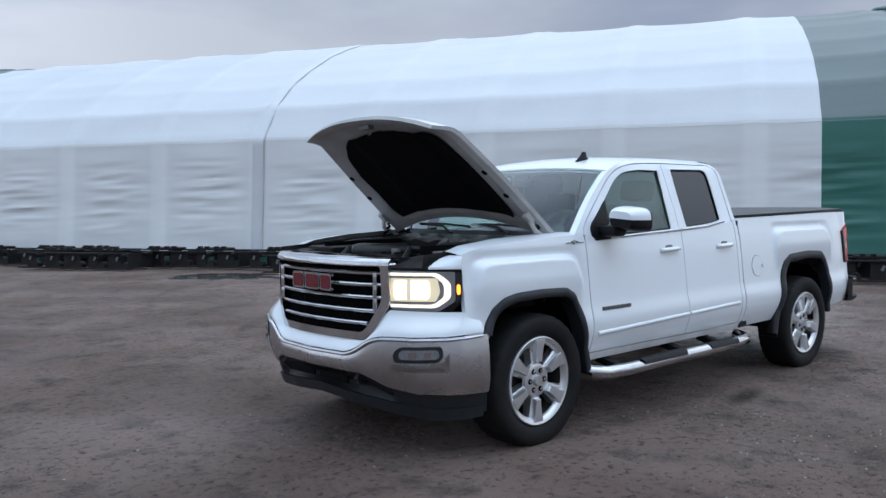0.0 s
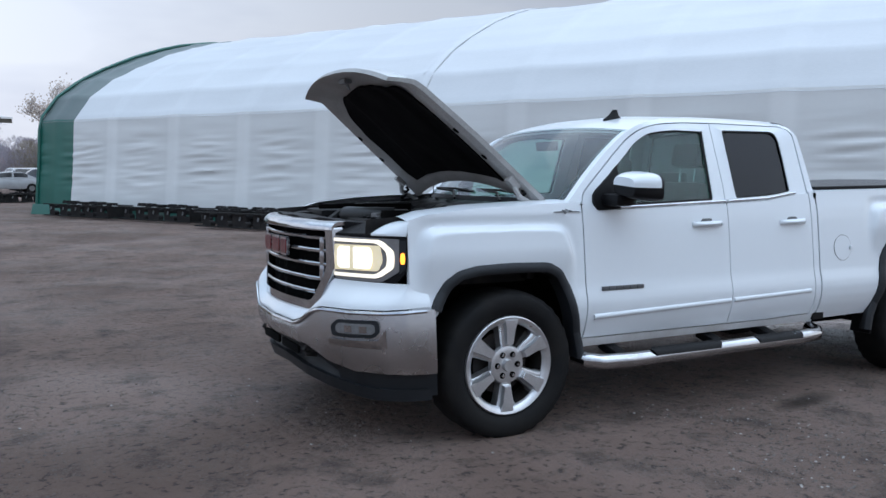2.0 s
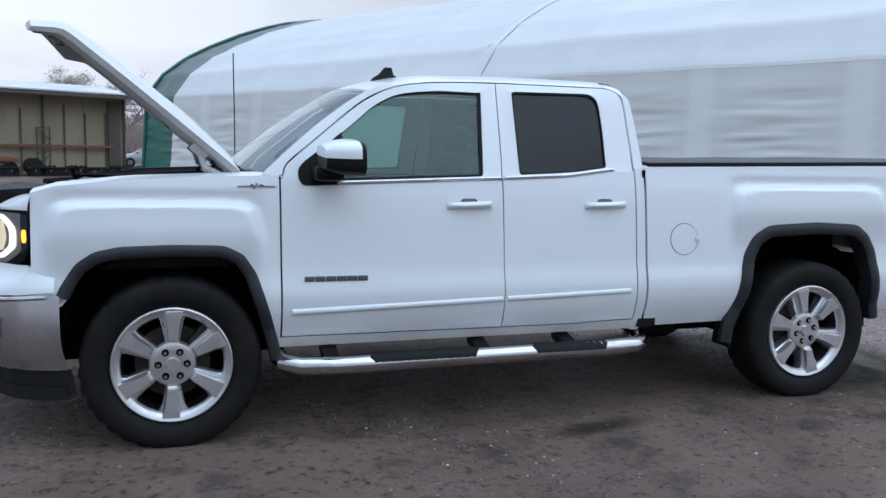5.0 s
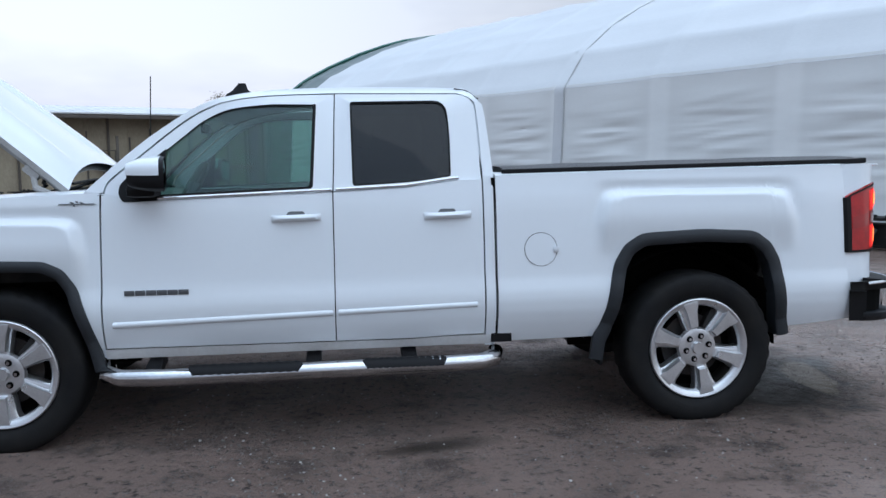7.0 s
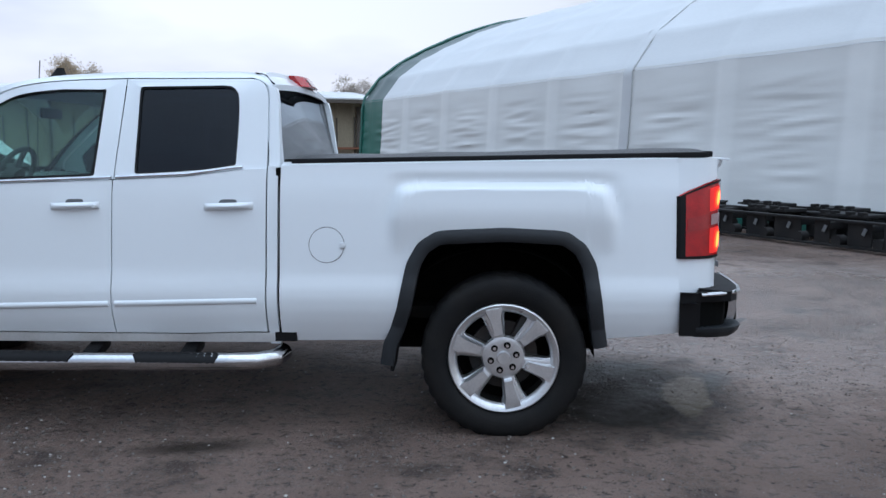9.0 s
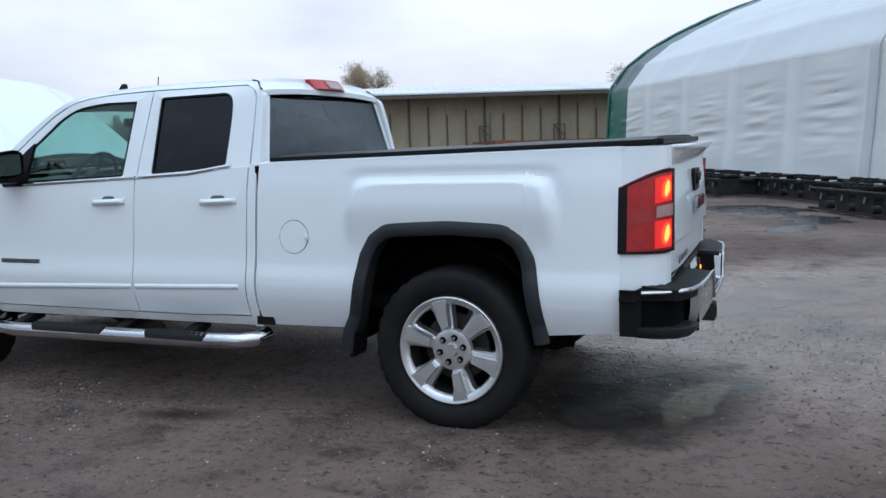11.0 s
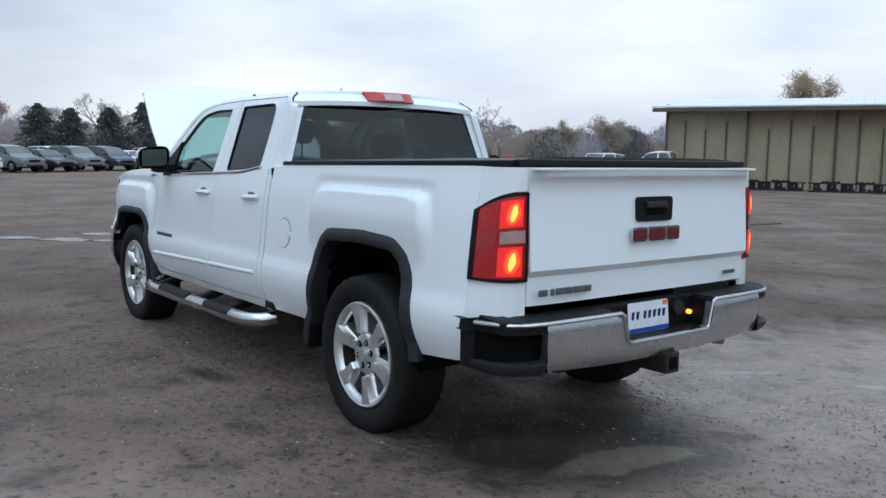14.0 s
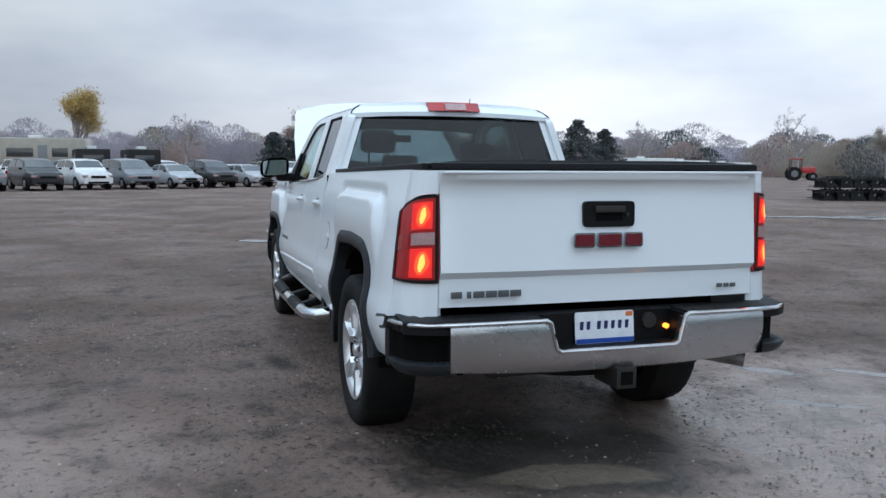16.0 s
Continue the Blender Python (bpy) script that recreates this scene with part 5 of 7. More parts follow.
cup = rounded([(-0.135, 1.145), (0.125, 1.145), (0.125, 1.262), (-0.135, 1.262)], 0.022)
gate_handle = part("gate_handle", plate(cup, lambda p, d: (gate_x(1.2) + 0.016 - d, p[0], p[1]), 0.02), black_plastic, gate, "black tailgate handle")
part("handle_pull", join(box((gate_x(1.2) + 0.022, -0.005, 1.226), (0.02, 0.15, 0.03), None, 0.006), box((gate_x(1.2) + 0.02, 0.085, 1.20), (0.012, 0.016, 0.016), None, 0.004)), dark_metal, gate_handle)
part("handle_slot", box((gate_x(1.2) + 0.012, -0.005, 1.19), (0.012, 0.14, 0.035), None, 0.004), gap_black, gate_handle)


def block_badge(parent, place, widths, gap, height, face, rim, depth=0.012):
    """A row of plain blocks with bright rims, in place of lettering."""
    total = sum(widths) + gap * (len(widths) - 1)
    a = -total / 2
    for wd in widths:
        o = rounded([(a, 0), (a + wd, 0), (a + wd, height), (a, height)], height * 0.22)
        t = height * 0.11
        i = rounded([(a + t, t), (a + wd - t, t), (a + wd - t, height - t), (a + t, height - t)], height * 0.16)
        b = part("badge_block", plate(o, place, depth), rim, parent, "bright-rimmed plain badge block")
        part("badge_face", plate(i, lambda p, d: place(p, d - 0.003), depth), face, b)
        a += wd + gap


block_badge(gate, lambda p, d: (4.772 - d, p[0] - 0.015, 1.053 + p[1]), (0.105, 0.125, 0.095), 0.012, 0.068, badge_red, chrome)
for k in range(6):
    part("gate_badge", box((4.742, -0.735 + 0.058 * k - 0.012 * (k > 1), 0.857), (0.006, 0.052 if k != 1 else 0.020, 0.030), None, 0.002), badge_grey, gate, "grey badge bar")
for k in range(3):
    part("gate_badge", box((4.74, 0.605 + 0.037 * k, 0.852), (0.006, 0.030, 0.020), None, 0.002), badge_grey, gate, "grey badge bar")

# rear bumper
REAR_PLAN = [(0, 4.865), (0.34, 4.862), (0.60, 4.852), (0.79, 4.836), (0.88, 4.812), (0.95, 4.762), (0.985, 4.69), (1.0, 4.60)]


def rear_pt(y, out=0.0):
    return interp(REAR_PLAN, abs(y)) + out


BUMPER_TOP = [(0, 0.603), (0.288, 0.603), (0.308, 0.618), (0.338, 0.732), (0.358, 0.744), (0.79, 0.742)]
BUMPER_LOW = [(0, 0.505), (0.3, 0.507), (0.5, 0.514), (0.79, 0.532)]


def dense(loop, step):
    out = []
    for i, p in enumerate(loop):
        q = loop[(i + 1) % len(loop)]
        n = max(1, int(math.hypot(q[0] - p[0], q[1] - p[1]) / step))
        out += [(p[0] + (q[0] - p[0]) * j / n, p[1] + (q[1] - p[1]) * j / n) for j in range(n)]
    return out




def bumper_face(y, v):
    """Convex chrome face: it tucks under at the bottom and rolls in at the top."""
    z0, z1 = interp(BUMPER_LOW, abs(y)), interp(BUMPER_TOP, abs(y))
    z = z0 + (z1 - z0) * v
    roll = -0.040 * max(0.0, (0.65 - z) / 0.14) ** 2 - 0.012 * max(0.0, (z - 0.70) / 0.045) ** 2
    return (rear_pt(y) + roll, y, z)


ys = sorted({round(-0.79 + 1.58 * i / 60, 4) for i in range(61)} | {q * k for q in (-1, 1) for k in (0.288, 0.298, 0.308, 0.322, 0.338, 0.348, 0.358)})
bumper_r = part("rear_bumper", sheet(bumper_face, 0, 0, (-0.04, 0, 0), ys, [j / 12 for j in range(13)]), bumper_chrome, truck, "dusty chrome rear bumper")
# bright top edge following the notch and wrapping the corners
edge_half = [(0.0, 0.606), (0.288, 0.606), (0.308, 0.620), (0.338, 0.736), (0.358, 0.748), (0.79, 0.745), (0.88, 0.743), (0.95, 0.742), (0.985, 0.740), (1.0, 0.736)]
edge_pts = [(-y, z) for y, z in edge_half[:0:-1]] + edge_half
edge_line = dense(edge_pts + edge_pts[-1:], 0.05)
part("bumper_edge", tube([(rear_pt(y, 0.002), y, z) for y, z in edge_line[:-int(2.0 / 0.05)]], 0.010, 8), chrome, bumper_r, "bright bumper edge")
CORNER = [(0.79, 4.836), (0.88, 4.812), (0.95, 4.762), (0.985, 4.69), (1.0, 4.60), (0.995, 4.50)]
for s in (-1, 1):
    us = [i / 20 for i in range(21)]

    def cor(u, z, inset=0.0, s=s):
        """A point of the bumper corner: u from the chrome face (0) round to the front end (1), moved inwards."""
        at = lambda q: Vector((float(np.interp(q, np.linspace(0, 1, 6), [p[1] for p in CORNER])), float(np.interp(q, np.linspace(0, 1, 6), [p[0] for p in CORNER]))))
        d = (at(min(1, u + 0.08)) - at(max(0, u - 0.08))).normalized()
        p = at(u) + Vector((-d.y, d.x)) * (-inset if -d.y > 0 or d.x > 0 else inset)
        return (p.x, s * p.y, z)

    # black rail over the recess, front post, recess wall and the step tongue
    rail = sheet(lambda u, v: cor(u, 0.698 + 0.050 * v, 0.010 * (1 - v)), 20, 3)
    add_grid(rail, lambda u, v: cor(u, 0.748 + 0.006 * v, (0.16 - 0.12 * u) * v), 20, 2)
    add_grid(rail, lambda u, v: cor(u, 0.698, 0.010 + (0.07 - 0.05 * u) * v), 20, 2)
    part("bumper_corner", rail, black_plastic, bumper_r, "black bumper end cap")
    post = sheet(lambda u, v: cor(0.80 + 0.20 * u, 0.530 + 0.172 * v, 0.0), 6, 6)
    add_grid(post, lambda u, v: cor(0.80, 0.530 + 0.172 * v, 0.03 * u), 3, 6)
    part("corner_post", post, black_plastic, bumper_r, "black corner post")
    recess = sheet(lambda u, v: cor(0.82 * u, 0.565 + 0.14 * v, 0.070 - 0.050 * u - 0.004 * v), 18, 4)
    add_grid(recess, lambda u, v: cor(0.0, 0.530 + 0.17 * v, 0.07 * u), 3, 4)
    part("corner_recess", recess, gap_black, bumper_r, "dark recess above the corner step")
    bm = bmesh.new()
    bulge = lambda u: 0.022 * math.sin(math.pi * min(1, u / 0.86)) ** 0.6
    add_grid(bm, lambda u, v: cor(0.84 * u, 0.572 + 0.005 * (int(u * 28) % 2) * (0.1 < v < 0.9), 0.075 - (0.075 + bulge(0.84 * u)) * v), 28, 6)
    add_grid(bm, lambda u, v: cor(0.84 * u, 0.572 - 0.050 * v, -bulge(0.84 * u) + 0.030 * v * v), 28, 4)
    add_grid(bm, lambda u, v: cor(0.84 * u, 0.522, -bulge(0.84 * u) + 0.030 + 0.08 * v), 28, 2)
    part("corner_step", bm, flare_plastic, bumper_r, "dark ribbed corner step")
top_pad = bmesh.new()
add_grid(top_pad, lambda u, v: (4.70 + ((rear_pt(-0.95 + 1.9 * u) - 0.01 if abs(-0.95 + 1.9 * u) > 0.36 else 4.725) - 4.70) * v - (0.10 * (1 - v) if abs(-0.95 + 1.9 * u) > 0.82 else 0), -0.975 + 1.95 * u, 0.750 + 0.014 * (1 - v) + 0.006 * (int(u * 84) % 2) * (0.15 < v < 0.95)), 84, 8)
rim_in(top_pad, (0, 0, -0.05))
part("bumper_pad", top_pad, black_plastic, bumper_r, "black ribbed step pad")
pocket = join(box((4.715, 0, 0.665), (0.02, 0.72, 0.17)), box((4.78, -0.35, 0.67), (0.13, 0.02, 0.15)), box((4.78, 0.35, 0.67), (0.13, 0.02, 0.15)), box((4.78, 0, 0.598), (0.14, 0.70, 0.016)))
part("plate_pocket", pocket, black_plastic, bumper_r, "black licence plate pocket")
plate_ob = part("licence_plate", plate(rounded([(-0.160, 0.606), (0.142, 0.606), (0.142, 0.752), (-0.160, 0.752)], 0.012), lambda p, d: (4.738 - 0.10 * (p[1] - 0.7) - d, p[0], p[1]), 0.004), plate_white, bumper_r, "white and blue licence plate")
for y in (-0.128, -0.094, -0.040, -0.004, 0.032, 0.068, 0.104):
    part("plate_bar", box((4.7405, y, 0.682), (0.003, 0.017, 0.056), (0, 5.7, 0)), plate_ink, plate_ob)
part("plate_band", box((4.7485, -0.009, 0.619), (0.003, 0.296, 0.022), (0, 5.7, 0)), plate_blue, plate_ob)
part("plate_sticker", box((4.7365, 0.118, 0.737), (0.003, 0.034, 0.022), (0, 5.7, 0)), plate_orange, plate_ob)
part("tow_socket", cyl((4.72, 0.224, 0.70), (4.745, 0.224, 0.70), 0.036, seg=20), dark_metal, bumper_r, "round trailer wiring socket")
part("plate_lamp", cyl((4.72, 0.318, 0.668), (4.745, 0.318, 0.668), 0.012, seg=12), lamp_amber, bumper_r, "small lit amber lamp")
part("hitch_receiver", join(box((4.74, 0.05, 0.46), (0.22, 0.10, 0.10), None, 0.006), box((4.62, 0.0, 0.50), (0.08, 1.1, 0.09), None, 0.01)), dark_metal, truck, "black hitch receiver")
part("receiver_hole", box((4.852, 0.05, 0.46), (0.004, 0.06, 0.06)), gap_black, truck)
part("tail_pipe", tube([(3.9, 0.52, 0.47), (4.25, 0.62, 0.47), (4.42, 0.76, 0.45), (4.54, 0.92, 0.425)], 0.045, 16), engine_grey, truck, "dull grey tail pipe")

# frame and axles
for s in (-1, 1):
    part("frame_rail", box((2.05, s * 0.45, 0.50), (4.6, 0.09, 0.14), None, 0.01), underbody, truck)
part("rear_axle", join(cyl((3.645, -0.72, 0.40), (3.645, 0.72, 0.40), 0.06), cyl((3.50, 0, 0.40), (3.80, 0, 0.40), 0.14, 0.10)), dark_metal, truck)
part("front_axle", cyl((0, -0.72, 0.40), (0, 0.72, 0.40), 0.045), dark_metal, truck)
part("spare_wheel", cyl((4.25, 0, 0.42), (4.25, 0, 0.62), 0.36, seg=28), rubber, truck, "spare wheel under the bed")


# wheels
def wheel_mesh():
    """Tyre, six-spoke rim, nuts, cap and disc, facing -y, centred on its hub."""
    prof = [(-0.105, 0.276), (-0.128, 0.295), (-0.139, 0.33), (-0.140, 0.368), (-0.134, 0.397), (-0.117, 0.414), (-0.06, 0.420), (0, 0.421), (0.06, 0.420), (0.117, 0.414), (0.130, 0.392), (0.138, 0.36), (0.130, 0.31), (0.105, 0.276)]
    n = 96
    bm = bmesh.new()
    rings = []
    for i in range(n):
        a = 2 * math.pi * i / n
        row = []
        for k, (y, r) in enumerate(prof):
            r2 = r
            if 4 <= k <= 10 and (i + (k % 2)) % 3 == 0:
                r2 = r - 0.009
            if k in (2, 3) and i % 2:
                y = y - 0.002
            row.append(bm.verts.new((r2 * math.cos(a), y, r2 * math.sin(a))))
        rings.append(row)
    for i in range(n):
        for k in range(len(prof) - 1):
            bm.faces.new((rings[i][k], rings[i][k + 1], rings[(i + 1) % n][k + 1], rings[(i + 1) % n][k]))
    tyre = part("wheel", bm, rubber, truck, "black all-terrain tyre on a six-spoke alloy rim", angle=40)
    bm = bmesh.new()
    rp = [(-0.112, 0.280), (-0.126, 0.277), (-0.129, 0.272), (-0.126, 0.264), (-0.120, 0.250), (-0.110, 0.240), (-0.095, 0.234)]
    rr = [[bm.verts.new((r * math.cos(a), y, r * math.sin(a))) for y, r in rp] for a in [2 * math.pi * i / 72 for i in range(72)]]
    for i in range(72):
        for k in range(len(rp) - 1):
            bm.faces.new((rr[i][k], rr[i][k + 1], rr[(i + 1) % 72][k + 1], rr[(i + 1) % 72][k]))
    rim = part("rim", bm, alloy, tyre, "silver alloy rim")
    bm = bmesh.new()
    bp = [(-0.096, 0.258), (-0.05, 0.245), (0.03, 0.238), (0.10, 0.236)]
    br = [[bm.verts.new((r * math.cos(a), y, r * math.sin(a))) for y, r in bp] for a in [2 * math.pi * i / 48 for i in range(48)]]
    for i in range(48):
        for k in range(len(bp) - 1):
            bm.faces.new((br[i][k], br[i][k + 1], br[(i + 1) % 48][k + 1], br[(i + 1) % 48][k]))
    part("rim_barrel", bm, dark_metal, rim, "dark rim barrel")
    for k in range(6):
        ang = radians(60 * k + 30)
        bm = bmesh.new()
        # spoke: fans out to the rim, with a raised flat panel set to one side and lower shelves beside it
        def sp(w, r):
            half = 0.030 + 0.026 * max(0.0, min(1.0, (r - 0.09) / 0.138)) + 0.016 * sstep(0.205, 0.25, r)
            panel = sstep(-0.80, -0.70, w) * (1 - sstep(0.40, 0.52, w)) * sstep(0.112, 0.119, r)
            y = -0.096 - 0.027 * panel + 0.012 * sstep(0.78, 1.0, abs(w)) - 0.004 * sstep(0.15, 0.24, r)
            return (r, y, half * w)
        add_grid(bm, sp, 0, 0, [-1, -0.92, -0.80, -0.75, -0.70, -0.5, -0.25, 0, 0.2, 0.40, 0.46, 0.52, 0.7, 0.85, 0.94, 1], [0.080, 0.095, 0.110, 0.1135, 0.117, 0.121, 0.14, 0.165, 0.19, 0.21, 0.23, 0.245, 0.256])
        rim_in(bm, (0, 0.06, 0))
        bmesh.ops.rotate(bm, cent=(0, 0, 0), matrix=Matrix.Rotation(ang, 3, "Y"), verts=bm.verts[:])
        part("spoke", bm, alloy, rim)
    bm = bmesh.new()
    hub = [(-0.080, 0.112), (-0.098, 0.104), (-0.104, 0.085), (-0.100, 0.05), (-0.102, 0.0)]
    hr = [[bm.verts.new((r * math.cos(a), y, r * math.sin(a))) for y, r in hub[:-1]] for a in [2 * math.pi * i / 36 for i in range(36)]]
    cap = bm.verts.new((0, -0.102, 0))
    for i in range(36):
        for k in range(len(hub) - 2):
            bm.faces.new((hr[i][k], hr[i][k + 1], hr[(i + 1) % 36][k + 1], hr[(i + 1) % 36][k]))
        bm.faces.new((hr[i][-1], cap, hr[(i + 1) % 36][-1]))
    part("hub_centre", bm, alloy, rim)
    bm = cyl((0, -0.098, 0), (0, -0.122, 0), 0.036, 0.031, 24)
    part("centre_cap", bm, alloy, rim, "silver centre cap")
    for k in range(6):
        a = radians(60 * k)
        c = (0.066 * math.cos(a), -0.096, 0.066 * math.sin(a))
        part("nut_recess", cyl(c, (c[0], -0.1055, c[2]), 0.0175, seg=14), gap_black, rim)
        part("wheel_nut", cyl((c[0], -0.10, c[2]), (c[0], -0.117, c[2]), 0.0115, 0.0095, 6), chrome, rim, "chrome wheel nut")
    part("brake_disc", cyl((0, -0.02, 0), (0, 0.01, 0), 0.175, seg=40), dark_metal, tyre, "grey brake disc")
    part("brake_caliper", box((0.12, -0.02, 0.10), (0.08, 0.10, 0.16), (0, 40, 0), 0.015), dark_metal, tyre)
    part("wheel_backing", cyl((0, 0.03, 0), (0, 0.05, 0), 0.25, seg=40), gap_black, tyre)
    return tyre


w0 = wheel_mesh()
w0.matrix_basis = pose(0, -0.845, 0.400)
for x, s, a in ((3.645, -1, -14), (0, 1, 20), (3.645, 1, 40)):
    copy_thing(w0, pose(x, s * 0.845, 0.400, 0, 0, 0 if s < 0 else 180) @ pose(0, 0, 0, 0, a, 0))


# ---- the truck's nose ----
NOSE = [(0.0, -0.985), (0.20, -0.975), (0.40, -0.945), (0.58, -0.885), (0.70, -0.815), (0.80, -0.735), (0.88, -0.645), (0.92, -0.59)]


def nose_x(y):
    return interp(NOSE, abs(y))


# grille: chrome surround, dark mesh, four bright bars
g_out = rounded([(-0.60, 1.180), (-0.615, 0.93), (-0.47, 0.705), (0.47, 0.705), (0.615, 0.93), (0.60, 1.180)], [0.03, 0.06, 0.05, 0.05, 0.06, 0.03])
g_in = rounded([(-0.553, 1.146), (-0.563, 0.94), (-0.435, 0.752), (0.435, 0.752), (0.563, 0.94), (0.553, 1.146)], [0.02, 0.05, 0.04, 0.04, 0.05, 0.02])
grille = part("grille", plate(dense(g_out, 0.05), lambda p, d: (nose_x(p[0]) - 0.03 + d, p[0], p[1]), 0.06, [dense(g_in, 0.05)]), chrome, truck, "chrome grille surround with bright bars")
part("grille_mesh", sheet(lambda u, v: (nose_x(-0.58 + 1.16 * u) + 0.03 + 0.006 * ((int(u * 90) + int(v * 20)) % 2), -0.58 + 1.16 * u, 0.725 + 0.435 * v), 90, 20), gap_black, grille, "black grille mesh", smooth=False)
for k, z in enumerate((1.105, 1.035, 0.960, 0.880, 0.805)):
    half = 0.55 if z > 0.93 else 0.55 - (0.93 - z) * 0.78
    for a, b in (((-half, -0.19), (0.19, half)) if k == 1 else ((-half, half),)):
        path = []
        n = 24
        for i in range(n + 1):
            y = a + (b - a) * i / n
            path.append(((nose_x(y) - 0.014, y, z), (-1, 0, 0), (0, 0, 1)))
        bm = bmesh.new()
        add_sweep(bm, path, [(-0.02, -0.009), (0.003, -0.010), (0.008, -0.004), (0.008, 0.004), (0.003, 0.010), (-0.02, 0.009)])
        part("grille_bar", bm, chrome, grille, "bright grille bar")
for s in (-1, 1):
    for z in (1.07, 0.998, 0.92):
        part("bar_bracket", box((nose_x(0.50) - 0.012, s * 0.505, z), (0.03, 0.03, 0.075), (0, 0, s * 18), 0.006), chrome, grille)
block_badge(grille, lambda p, d: (-1.030 + d, -p[0] + 0.01, 0.985 + p[1]), (0.13, 0.155, 0.12), 0.012, 0.105, badge_red, chrome, 0.02)

# bright header above the grille and fascia round it
part("nose_header", sheet(lambda u, v: (nose_x(-0.61 + 1.22 * u) - 0.040 + 0.085 * v ** 1.4, -0.61 + 1.22 * u, 1.166 + 0.026 * math.sin(math.pi * 0.5 * min(1, v * 1.6)) + 0.006 * v), 36, 8, (0, 0, -0.02)), chrome, truck, "chrome top rail of the grille")
BUMP = [(0.0, 0.0, -1.045), (0.22, 0.36, -1.025), (0.42, 0.60, -0.965), (0.60, 0.79, -0.870), (0.76, 0.905, -0.752), (0.88, 0.962, -0.645), (1.0, 0.985, -0.525)]
CH_TOP = [(0, 0.618), (0.20, 0.622), (0.26, 0.645), (0.36, 0.715), (0.42, 0.735), (0.8, 0.74), (1, 0.752)]
CH_LOW = [(0, 0.515), (0.28, 0.515), (0.46, 0.44), (0.60, 0.415), (1, 0.405)]


def bump_at(t, z, out=0.0):
    """A point of the front bumper: t from -1 (passenger's end) to 1 (driver's end)."""
    a = abs(t)
    y, x = interp([(p[0], p[1]) for p in BUMP], a), interp([(p[0], p[2]) for p in BUMP], a)
    rake = (0.10 * (0.735 - z) + 0.28 * max(0.0, 0.52 - z)) * (1 - 0.6 * a)
    return (x + rake - out * (1 - 0.7 * a), (-1 if t > 0 else 1) * (y + out * 0.8 * a - 0.22 * max(0, 0.50 - z)), z)


ts = [i / 40 - 1 for i in range(81)]
chrome_b = part("front_bumper", sheet(lambda t, v: bump_at(t, interp(CH_LOW, abs(t)) + (interp(CH_TOP, abs(t)) - interp(CH_LOW, abs(t))) * v, 0.012 + 0.02 * math.sin(math.pi * v)), 0, 0, (0.05, 0, 0), ts, [j / 8 for j in range(9)]), bumper_chrome, truck, "dusty chrome front bumper")

part("bumper_flange", tube([bump_at(t, interp(CH_TOP, abs(t)) - 0.004, 0.020) for t in ts], 0.011, 8), chrome, chrome_b, "bright rolled top edge")


def fascia_at(t, v):
    a = abs(t)
    z0 = interp(CH_TOP, a) + 0.012
    z1 = interp([(0, 0.705), (0.30, 0.71), (0.42, 0.892), (1.0, 0.872)], a)
    z = z0 + (z1 - z0) * v
    y, x = interp([(p[0], p[1]) for p in BUMP], a), interp([(p[0], p[2]) for p in BUMP], a)
    yn = min(y, 0.935)
    xn = nose_x(min(yn, 0.92)) - 0.016
    k = sstep(0.0, 1.0, v)
    return (x * (1 - k) + (xn if a < 0.9 else x) * k - 0.006, (-1 if t > 0 else 1) * (y * (1 - k) + yn * k), z)


part("nose_fascia", sheet(fascia_at, 0, 0, (0.03, 0, 0), ts, [j / 8 for j in range(9)]), white_paint, truck, "white fascia below the lamps")
low = part("lower_valance", sheet(lambda t, v: bump_at(t, interp([(0, 0.36), (0.5, 0.30), (1, 0.275)], abs(t)) + (interp(CH_LOW, abs(t)) - interp([(0, 0.36), (0.5, 0.30), (1, 0.275)], abs(t))) * v, -0.012 - 0.10 * (1 - abs(t)) * math.sin(math.pi * min(1, v * 1.0)) ** 2 * (1 if abs(t) < 0.45 else 0)), 0, 0, (0.05, 0, 0), ts, [j / 8 for j in range(9)]), flare_plastic, truck, "slate grey lower valance")
part("air_dam", sheet(lambda t, v: bump_at(t * 0.985, interp([(0, 0.335), (0.45, 0.285), (0.7, 0.255), (1, 0.255)], abs(t)) + 0.065 * v, 0.012), 0, 0, (0.03, 0, 0), ts, [0, 0.5, 1]), flare_plastic, truck, "grey-black air dam")
